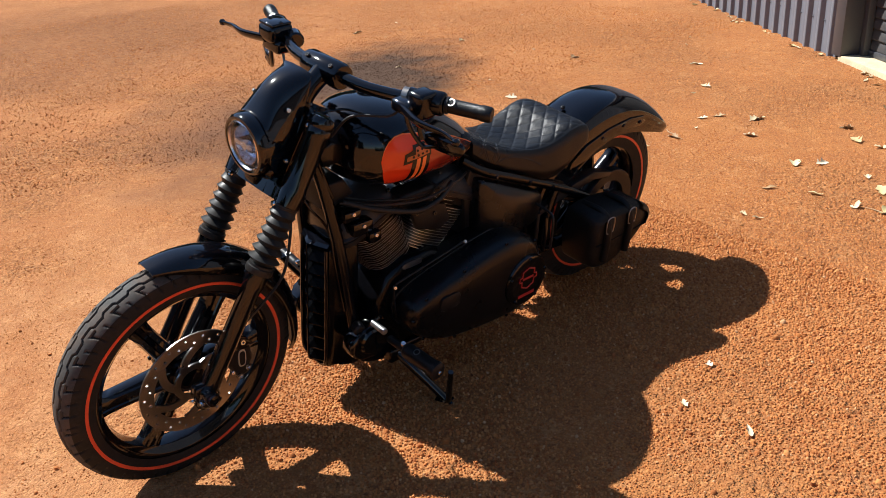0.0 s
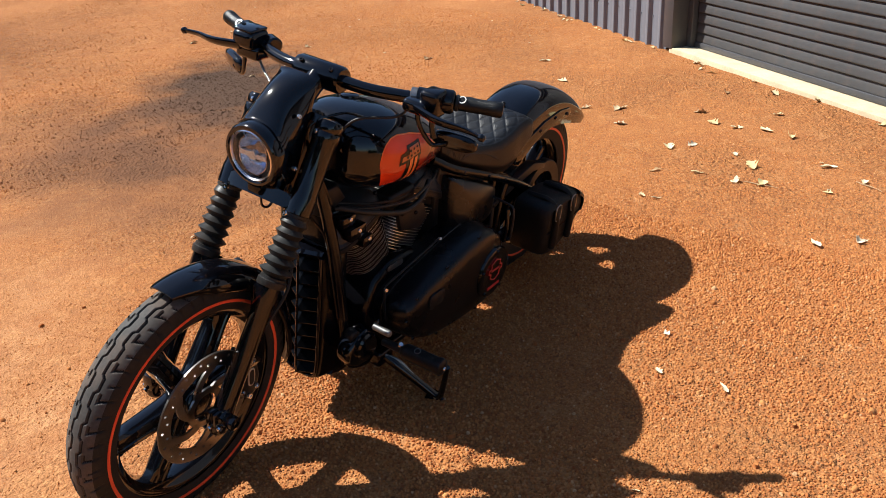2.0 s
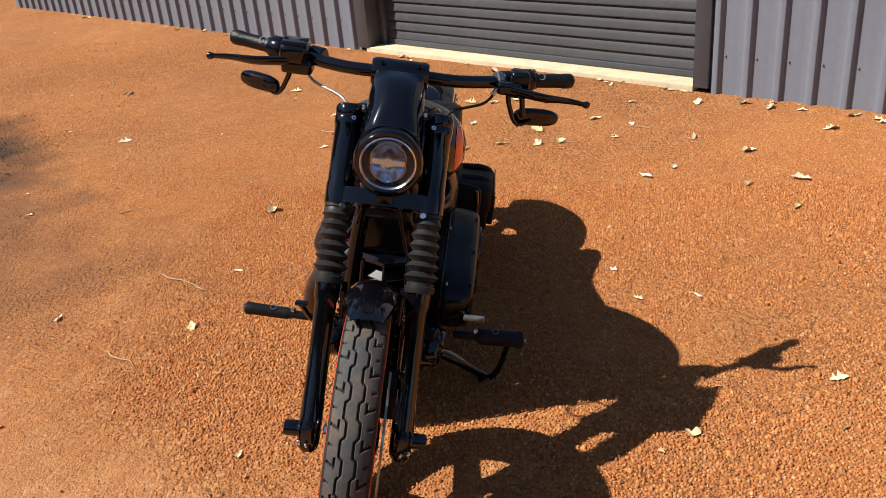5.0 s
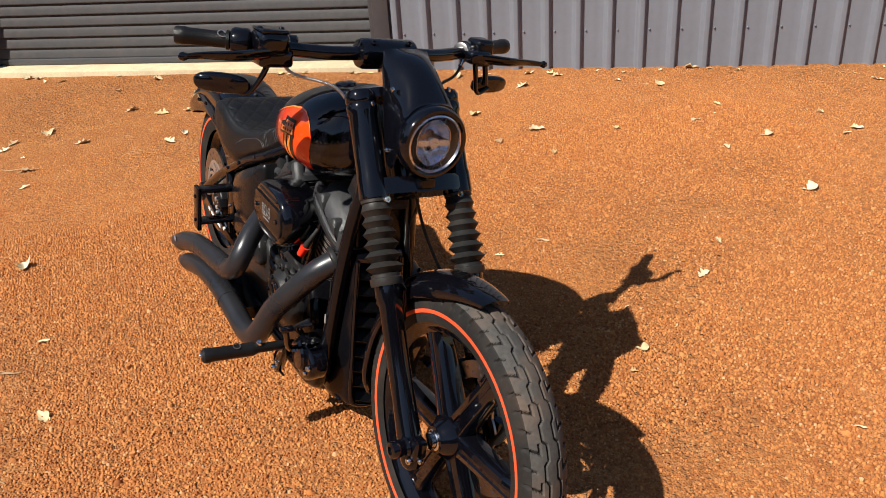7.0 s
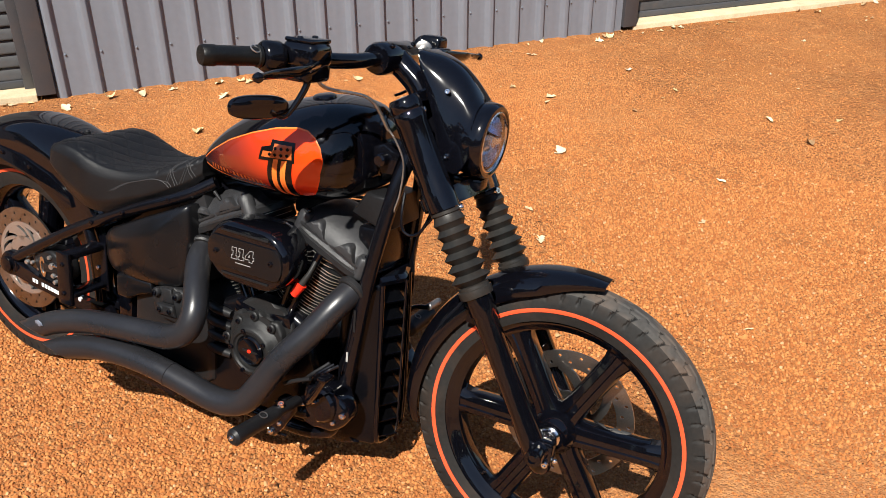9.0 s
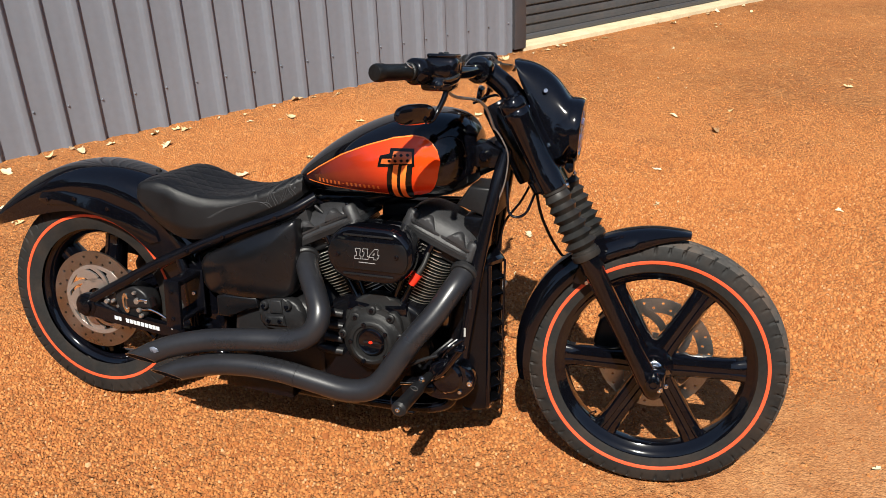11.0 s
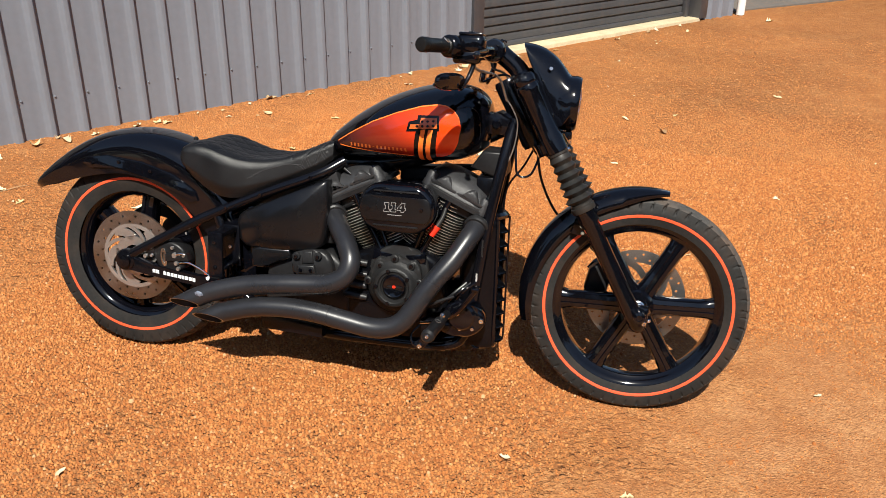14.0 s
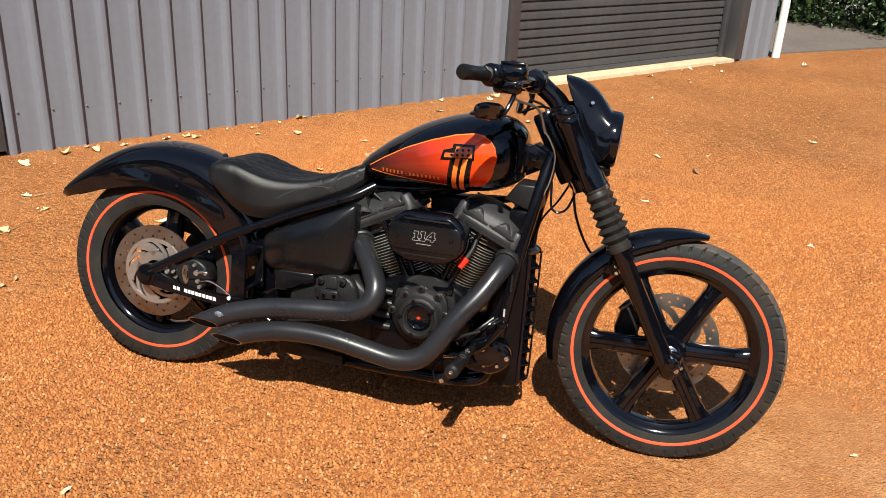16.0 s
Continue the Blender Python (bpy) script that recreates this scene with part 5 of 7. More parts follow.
def build_tank():
    rings = []
    for x, top, mid, low, w in TSEC:
        ring = []
        for k in range(64):
            a = 2 * math.pi * k / 64
            s, c = math.sin(a), math.cos(a)
            y = w * math.copysign(abs(c) ** (2 / TP), c)
            h = (top - mid) if s > 0 else (mid - low)
            ring.append((x, y, mid + h * math.copysign(abs(s) ** (2 / TP), s)))
        rings.append(ring)
    t = part("fuel_tank", loft(rings), GLOSS, bike, "gloss black teardrop fuel tank with orange side panels")
    cap = part("filler_cap", lathe([(0.026, -0.012), (0.028, -0.002), (0.026, 0.006), (0.021, 0.009), (0.0005, 0.010)], (1.0, -0.030, 0.931), (-0.12, -0.10, 1), 36), GLOSS, t, "round gloss black filler cap")
    # raised graphics following the tank's side, built as columns from the lower to the upper edge

    def decal(name, cols, material, off, parent, s, label="", rows=10):
        bm = bmesh.new()
        grid = []
        for x, z0, z1 in cols:
            grid.append([bm.verts.new((x, s * (tank_y(x, z0 + (z1 - z0) * k / rows) + off), z0 + (z1 - z0) * k / rows)) for k in range(rows + 1)])
        for a, c in zip(grid, grid[1:]):
            for k in range(rows):
                bm.faces.new((a[k], a[k + 1], c[k + 1], c[k]))
        return part(name, bm, material, parent, label, smooth=60)

    def patch(name, corners, material, off, parent, sd, label="", nu=4, nv=14):
        """A four-cornered graphic (lower rear, lower front, upper front, upper rear) laid on the tank's side."""
        bm = bmesh.new()
        (ax, az), (bx, bz), (cx, cz), (dx, dz) = corners
        grid = []
        for i in range(nu + 1):
            f = i / nu
            row = []
            for k in range(nv + 1):
                g = k / nv
                x = (ax + (bx - ax) * f) * (1 - g) + (dx + (cx - dx) * f) * g
                z = (az + (bz - az) * f) * (1 - g) + (dz + (cz - dz) * f) * g
                row.append(bm.verts.new((x, sd * (tank_y(x, z) + off), z)))
            grid.append(row)
        for a, c in zip(grid, grid[1:]):
            for k in range(nv):
                bm.faces.new((a[k], a[k + 1], c[k + 1], c[k]))
        return part(name, bm, material, parent, label, smooth=60)

    top = [(0.700, 0.752), (0.752, 0.784), (0.825, 0.824), (0.898, 0.854), (0.97, 0.877), (1.02, 0.885), (1.045, 0.882), (1.066, 0.870), (1.080, 0.852), (1.088, 0.825)]
    low = [(0.700, 0.748), (0.712, 0.742), (0.763, 0.738), (0.856, 0.733), (0.94, 0.731), (1.0, 0.731), (1.036, 0.735), (1.058, 0.743), (1.072, 0.758), (1.082, 0.782), (1.088, 0.820)]

    def ip(tab, x):
        return float(np.interp(x, [p[0] for p in tab], [p[1] for p in tab]))

    def cols(x0, x1, n):
        return [(x, ip(low, x), ip(top, x)) for x in np.linspace(x0, x1, n)]
    for s in (-1, 1):
        panel = decal("tank_panel", cols(0.700, 1.088, 64), PANEL, 0.0012, t, s, "orange panel fading to dark red", 14)
        decal("pinstripe_upper", [(x, ip(top, x) - 0.0024, ip(top, x) + 0.0006) for x in np.linspace(0.704, 1.085, 80)], LINE, 0.0020, panel, s, "thin bright orange outline", 1)
        decal("pinstripe_lower", [(x, ip(low, x) - 0.0006, ip(low, x) + 0.0020) for x in np.linspace(0.712, 0.950, 40)], LINE, 0.0020, panel, s, "thin bright orange outline", 1)
        # numeral one: black outline and stem, two orange bars, a flag with dark dots; it reads forwards on both sides
        def fx(x):
            return x if s < 0 else 1.965 - x

        def fq(*pts):
            return [(fx(x), z) for x, z in pts]
        patch("numeral_stem", fq((0.949, 0.7145), (1.015, 0.7165), (1.026, 0.818), (0.964, 0.816)), INK, 0.0022, panel, s, "black numeral stem", 10)
        patch("numeral_outline", fq((0.962, 0.808), (1.030, 0.812), (1.027, 0.855), (0.966, 0.853)), INK, 0.0024, panel, s, "black numeral outline", 10, 8)
        patch("numeral_notch", fq((0.934, 0.805), (0.968, 0.808), (0.968, 0.841), (0.940, 0.833)), INK, 0.0025, panel, s, "black numeral outline", 6, 6)
        patch("numeral_flag", fq((0.943, 0.813), (1.024, 0.819), (1.022, 0.831), (0.946, 0.826)), FLAG, 0.0031, panel, s, "dull orange flag with dark dots", 10, 4)
        patch("numeral_flag", fq((0.973, 0.826), (1.023, 0.830), (1.021, 0.8475), (0.976, 0.8460)), FLAG, 0.0030, panel, s, "dull orange flag with dark dots", 10, 6)
        for x0 in (0.9625, 0.9840):
            patch("numeral_bar", fq((x0, 0.716), (x0 + 0.0135, 0.716), (x0 + 0.0285, 0.815), (x0 + 0.015, 0.813)), LINE, 0.0032, panel, s, "bright orange bar", 3)
        for k in range(7):
            xx = fx((0.966, 0.9815, 0.997, 1.0125, 0.980, 0.996, 1.012)[k])
            zz = (0.822, 0.823, 0.8245, 0.826, 0.836, 0.8375, 0.839)[k]
            decal("star", [(x, zz - h, zz + h) for x, h in ((xx - 0.0042, 0.001), (xx, 0.0042), (xx + 0.0042, 0.001))], INK, 0.0040, panel, s, "", 2)
        for k in range(15):
            xx = 0.752 + k * 0.0125
            hgt = 0.0050 if k != 6 else 0.001
            decal("lettering_bar", [(x, 0.7495 - hgt, 0.7495 + hgt) for x in (xx, xx + 0.0055)], FLAG, 0.0024, panel, s, "", 2)
    return t


FLAG = pmat("dull_orange_decal", (0.45, 0.10, 0.02), 0.2, coat=0.5)
build_tank()

# -- seat
SEAT = [  # x, crown z, edge z (lower rim), half width, dish
    (0.206, 0.694, 0.654, 0.132, 0.000), (0.222, 0.711, 0.634, 0.146, 0.002), (0.26, 0.722, 0.602, 0.150, 0.004), (0.30, 0.720, 0.574, 0.150, 0.008), (0.345, 0.706, 0.556, 0.150, 0.012),
    (0.40, 0.690, 0.556, 0.144, 0.014), (0.46, 0.684, 0.578, 0.132, 0.012), (0.52, 0.690, 0.602, 0.120, 0.008), (0.58, 0.708, 0.628, 0.110, 0.004), (0.64, 0.732, 0.658, 0.096, 0.0), (0.685, 0.752, 0.692, 0.080, 0.0)]


def build_seat():
    S = spline(SEAT, 24)
    rings = []
    M = 140
    for x, top, low, w, dish in S:
        ring = []
        for k in range(M + 1):
            t = -1 + 2 * k / M
            p = 5.4
            if abs(t) < 0.80:
                y = w * 0.965 * t / 0.80
                q = (1 - abs(y / w) ** p) ** (1 / p)
            else:
                f = (abs(t) - 0.80) / 0.20
                q0 = (1 - 0.965 ** p) ** (1 / p)
                q = q0 * (1 - f)
                y = math.copysign(w * (0.965 + 0.035 * math.sin(f * math.pi / 2)), t)
            z = low + (top - low) * q
            z -= dish * (1 - min(1, abs(y) / (w * 0.8)) ** 2) * (1 if q > 0.6 else 0)
            # tucked lower skirt
            if q < 0.25:
                y *= 1 - 0.10 * (0.25 - q) / 0.25
            # puffed diamonds across the pad, sewn down along two families of lines
            if 0.218 < x < 0.560 and abs(y) < w * 0.84 and q > 0.72:
                d = 1.0
                for sg in (-1, 1):
                    f = ((x - 0.005 + sg * y * 1.30) / 0.068) % 1
                    d = min(d, min(f, 1 - f) * 0.068 / 1.64)
                z += 0.0029 * (1 - math.exp(-d / 0.0055)) - 0.0024
            # bead round the pad
            if 0.214 < x < 0.560 and abs(abs(y) - w * 0.90) < 0.005:
                z += 0.0022
            # stitched diamonds across the nose
            if 0.565 < x < 0.672 and q > 0.35:
                girth = y + math.copysign((1 - q) * (top - low), y)
                for sg in (-1, 1):
                    f = ((x + sg * girth * 0.8) / 0.058) % 1
                    d = min(f, 1 - f) * 0.058
                    z -= 0.0030 * math.exp(-(d / 0.0034) ** 2)
                z += 0.0012
            # welt line between the pad and its side
            if 0.545 <= x < 0.66 and abs(abs(y) - w * 0.78) < 0.004:
                z -= 0.002
            ring.append((x, y, z))
        rings.append(ring + [(x, w * 0.8, low + 0.004), (x, -w * 0.8, low + 0.004)])

    def on_seat(x, t):
        """A point on the seat's skin: t runs from rim to rim."""
        i = min(range(len(S)), key=lambda n: abs(S[n][0] - x))
        return (x,) + tuple(rings[i][int(round((t + 1) / 2 * M))][1:])

    s = part("seat", loft(rings), LEATHER, bike, "black leather solo seat with diamond quilting and stitched nose", smooth=60)
    for sg in (-1, 1):
        # a seam that sweeps from the hip down to the rim
        for off in (0.0, 0.007):
            part("seam", tube([on_seat(x + off, sg * t) for x, t in ((0.430, 0.875), (0.47, 0.835), (0.51, 0.812), (0.545, 0.820), (0.572, 0.845), (0.590, 0.885), (0.600, 0.93))], 0.0013, 6, 4), THREAD, s)
        for x0 in (0.51, 0.555, 0.60, 0.645, 0.69, 0.735):
            for off in (0.0, 0.0065):
                line = [(x0 + off + sg * 0.115 * t, t) for t in (-0.93 + 0.031 * i for i in range(61))]
                line = [on_seat(x, t) for x, t in line if 0.590 < x < 0.672]
                if len(line) > 3:
                    part("stitch_line", tube(line, 0.0011, 6, 1), THREAD, s)
    return s


build_seat()


# -- rear mudguard
def build_rear_fender():
    # angle about the axle, crown radius, skirt radius, half width
    tab = [(153, 0.421, 0.412, 0.030), (150, 0.420, 0.392, 0.070), (146, 0.417, 0.372, 0.092), (140, 0.412, 0.345, 0.100), (130, 0.406, 0.314, 0.104), (118, 0.405, 0.292, 0.105), (104, 0.409, 0.280, 0.106), (90, 0.414, 0.276, 0.106),
           (75, 0.420, 0.272, 0.106), (60, 0.427, 0.272, 0.105), (45, 0.432, 0.276, 0.104), (30, 0.430, 0.286, 0.103), (15, 0.420, 0.300, 0.100), (0, 0.405, 0.315, 0.096)]
    S = spline(tab, 4)
    rings = []
    for ang, rc, rl, w in S:
        a = radians(ang)
        sec = []
        M = 28
        for sh in (0, 1):
            row = []
            for j in range(M + 1):
                t = -1 + 2 * j / M
                if abs(t) < 0.6:
                    y = w * math.sin(abs(t) / 0.6 * math.pi / 2) ** 0.85 * (1 if t > 0 else -1)
                    r = rc - (rc - rl) * 0.42 * (1 - math.cos(abs(t) / 0.6 * math.pi / 2)) ** 1.1
                else:
                    y = w * (1 if t > 0 else -1)
                    r = rc - (rc - rl) * (0.42 + 0.58 * (abs(t) - 0.6) / 0.4)
                if sh:
                    y *= 0.965
                    r -= 0.003 if abs(t) < 0.6 else 0.0
                row.append((r * math.cos(a), y, RZ + r * math.sin(a)))
            sec += row if not sh else row[::-1]
        rings.append(sec)
    f = part("rear_fender", loft(rings), GLOSS, bike, "bobbed gloss black rear mudguard")
    for s in (-1, 1):
        y = s * 0.107
        bm = prism([(-0.150, 0.618), (-0.135, 0.640), (-0.06, 0.650), (0.06, 0.638), (0.17, 0.605), (0.24, 0.560), (0.25, 0.530), (0.22, 0.520), (0.10, 0.585), (-0.03, 0.615), (-0.12, 0.604)], y - s * 0.003, y + s * 0.004, 0.002)
        st = part("fender_strut", bm, GLOSS, f)
        for x, z in ((-0.115, 0.622), (-0.02, 0.632), (0.09, 0.612)):
            bolt(x, y + s * 0.0042, z, st, (0, s, 0), BOLT_DARK, SATIN)
    part("fender_screw", lathe([(0.008, 0), (0.008, 0.006), (0.004, 0.010)], (0.190, 0, 0.706), (0.1, 0, 1), 16), SATIN, f)
    return f


build_rear_fender()


# -- frame and swingarm
def build_frame():
    sw = part("swingarm", box(0.30, 0.40, -0.10, 0.10, 0.25, 0.30, 0.012), TUBE, bike, "black tubular swingarm")
    for s in (-1, 1):
        y = 0.122 * s
        part("upper_arm", tube([(-0.012, y, 0.318), (0.11, y, 0.388), (0.255, y, 0.470), (0.335, y * 0.98, 0.508)], 0.0165, 16, 5), TUBE, sw)
        part("lower_arm", prism([(-0.03, 0.335), (0.03, 0.330), (0.12, 0.306), (0.25, 0.286), (0.40, 0.290), (0.42, 0.262), (0.25, 0.258), (0.10, 0.272), (0.0, 0.288), (-0.035, 0.300)], y - 0.011, y + 0.011, 0.005), TUBE, sw)
        part("axle_lug", lathe([(0.034, -0.014), (0.036, -0.008), (0.036, 0.008), (0.032, 0.014), (0.022, 0.016), (0.022, 0.024), (0.008, 0.027)], (0.0, y, 0.316), (0, s, 0), 28), TUBE, sw, "black axle lug and nut")
        part("cross_brace", tube([(0.32, y, 0.50), (0.345, y, 0.42), (0.36, y, 0.30)], 0.014, 14, 4), TUBE, sw)
        rail = part("seat_rail", tube([(0.30, 0.124 * s, 0.492), (0.41, 0.126 * s, 0.545), (0.52, 0.122 * s, 0.594), (0.65, 0.104 * s, 0.648), (0.72, 0.07 * s, 0.690)], 0.0150, 16, 5), TUBE, bike, "black frame rail below the seat")
        for x, z in ((0.36, 0.522), (0.475, 0.574), (0.635, 0.642)):
            bolt(x, s * 0.140, z, rail, (0, s, 0), BOLT_DARK, TUBE)
    for k in range(12):
        if k == 2:
            continue
        x = 0.098 + 0.0127 * k
        z = 0.2915 - 0.0131 * k * 0.106
        part("lettering_bar", prism([(x, z + 0.0060), (x + 0.0098, z + 0.0050), (x + 0.0098, z - 0.0062), (x, z - 0.0052)], -0.1346, -0.1336), WHITE, sw, "white lettering bar")
    part("arm_emblem", prism(oval(0.291, 0.2865, 0.006, 0.006, 16, 2), -0.1356, -0.130), WHITE, sw, "small white round mark")
    part("fuel_tap", tube([(0.72, -0.075, 0.667), (0.744, -0.08, 0.652)], [0.005, 0.0035], 10, 2), CASE, bike, "small plated fuel tap under the tank")
    part("backbone", tube([(0.70, 0, 0.67), (0.9, 0, 0.70), (1.15, 0, 0.80), (1.22, 0, 0.85)], 0.030, 18, 4), TUBE, bike)
    part("steering_head", lathe([(0.038, -0.11), (0.040, -0.10), (0.040, 0.09), (0.036, 0.10)], (1.235, 0, 0.87), RAKE, 28), TUBE, bike, "black frame neck")
    for s in (-1, 1):
        d = part("downtube", tube([(1.225, 0.030 * s, 0.845), (1.205, 0.060 * s, 0.74), (1.175, 0.085 * s, 0.56), (1.150, 0.100 * s, 0.36), (1.125, 0.105 * s, 0.20), (1.07, 0.110 * s, 0.155), (0.95, 0.112 * s, 0.146), (0.70, 0.110 * s, 0.146), (0.50, 0.10 * s, 0.165), (0.40, 0.09 * s, 0.23)], 0.0170, 16, 6), TUBE, bike, "black frame downtube")
        if s < 0:
            for i, (z, h, mtl) in enumerate(((0.470, 0.026, CASE), (0.381, 0.012, SILVERINK))):
                p = Vector((1.150 + 0.125 * (z - 0.36), -0.1195, z))
                part("sticker", box(p.x - 0.0025, p.x + 0.0025, -0.1190 + (z - .36) * 0.06, -0.1178 + (z - .36) * 0.06, z - h, z + h), mtl, d, "small pale label")
    part("neck_cover", prism([(1.105, 0.700), (1.140, 0.752), (1.208, 0.750), (1.212, 0.682), (1.190, 0.670)], -0.060, 0.060, 0.008, 3), SATIN, bike, "satin black neck cover")
    part("neck_gusset", prism([(1.135, 0.85), (1.175, 0.865), (1.215, 0.845), (1.20, 0.80), (1.15, 0.80)], -0.055, 0.055, 0.006), TUBE, bike)
    part("ignition_boss", lathe([(0.014, 0), (0.014, 0.02), (0.010, 0.024)], (1.178, -0.055, 0.832), (0, -1, 0), 20), GLOSS, bike)


build_frame()


# -- chin cover with louvres in front of the engine
CHINM = pmat("black_moulded_cover", (0.003, 0.003, 0.004), 0.18, var=0.3, rvar=0.05, spec=0.25)
LOUVM = pmat("black_louvre_plastic", (0.0015, 0.0015, 0.0018), 0.22, var=0.3, rvar=0.05, spec=0.07)


def build_chin():
    """A tall spoiler: flared sides, a rolled rim and a column of louvres that meet in a forward keel."""
    rings = []
    for z, xf, xb, w in spline([(0.128, 1.178, 1.12, 0.034), (0.138, 1.196, 1.12, 0.050), (0.162, 1.204, 1.125, 0.060), (0.30, 1.202, 1.140, 0.0625), (0.45, 1.199, 1.155, 0.0620), (0.535, 1.197, 1.165, 0.0600), (0.552, 1.190, 1.168, 0.056)], 4):
        v = w + 0.024
        side = [(xf - 0.022, w + 0.007), (xf - 0.006, w + 0.003), (xf, w - 0.003), (xf - 0.004, w - 0.007), (xf - 0.040, w - 0.009)]
        rings.append([(xb, -v, z)] + [(x, -y, z) for x, y in side] + [(x, y, z) for x, y in side[::-1]] + [(xb, v, z)])
    chin = part("chin_cover", loft(rings), CHINM, bike, "tall gloss black louvred chin cover ahead of the engine")
    for k in range(9):
        z = 0.150 + k * 0.0435
        w = 0.0545 if k else 0.046
        rows = []
        for f in (-1, -0.66, -0.33, -0.06, 0.0, 0.06, 0.33, 0.66, 1):
            x = 1.228 - 0.030 * abs(f) - 0.010 * (z - 0.15)
            rows.append([(x - 0.030, f * w, z + 0.036), (x + 0.001, f * w, z + 0.006), (x, f * w, z + 0.001), (x - 0.007, f * w, z + 0.002), (x - 0.036, f * w, z + 0.032)])
        slat = part("louvre", loft(rows), LOUVM, chin, smooth=15)
        part("louvre_lip", tube([(r[1][0], r[1][1], r[1][2]) for r in rows], 0.0014, 6, 1), GLOSS, slat, "gloss black lip")
    lip = [(1.197, -0.058, 0.548), (1.201, -0.060, 0.45), (1.204, -0.0605, 0.30), (1.206, -0.058, 0.175), (1.204, -0.044, 0.146), (1.202, 0.0, 0.136)]
    part("chin_lip", tube(lip + [(x, -y, z) for x, y, z in lip[-2::-1]], 0.0062, 12, 5), GLOSS, chin, "gloss black lip of the opening")
    part("keel_strip", tube([(1.214, 0, 0.142), (1.226, 0, 0.158), (1.2285, 0, 0.20), (1.2265, 0, 0.36), (1.2245, 0, 0.552)], 0.0032, 8, 4), GLOSS, chin, "thin gloss black keel joining the louvres")
    cap = [[(1.222 - 0.026 * abs(f) - d, f * 0.060, z) for d, z in ((0.0, 0.546), (-0.002, 0.556), (0.006, 0.565), (0.034, 0.568), (0.034, 0.546))] for f in (-1, -0.5, 0, 0.5, 1)]
    part("chin_cap", loft(cap), GLOSS, chin, "gloss black cap bar")
    # Dark filler block, added to keep the gap behind the cover dark.
    part("chin_filler", box(1.09, 1.150, -0.064, 0.064, 0.17, 0.54, 0.01), CHINM, bike, "black filler block added behind the chin cover")
    # Dark block sized to hide the sunlit rocker cover from the camera.
    part("neck_gap_filler", box(1.125, 1.185, -0.062, 0.066, 0.575, 0.675, 0.010), CHINM, bike)
    part("belly_pan", prism([(1.165, 0.140), (1.12, 0.124), (0.95, 0.122), (0.95, 0.150), (1.12, 0.18)], -0.078, 0.078, 0.010), GLOSS, bike, "black belly pan")
    return chin


build_chin()


# -- engine
CAMMAT = pmat("black_wrinkle_cover", (0.0125, 0.0125, 0.013), 0.43, var=0.3, rvar=0.1, bump=0.3, bscale=900, spec=0.3)


def fin_mesh(a, b, t):
    """A thin rounded-square cooling fin."""
    o = oval(0, 0, a, b, 36, 3.2)
    bm = bmesh.new()
    top = [bm.verts.new((x, y, t / 2)) for x, y in o]
    low = [bm.verts.new((x, y, -t / 2)) for x, y in o]
    for i in range(36):
        bm.faces.new((low[i], low[(i + 1) % 36], top[(i + 1) % 36], top[i]))
    bm.faces.new(top)
    bm.faces.new(low[::-1])
    me = bpy.data.meshes.new("cooling_fin")
    bm.to_mesh(me)
    bm.free()
    me.materials.append(CASE)
    me.materials.append(FIN)
    for p in me.polygons:
        p.material_index = 1 if abs(p.normal.z) < 0.5 else 0
    return me


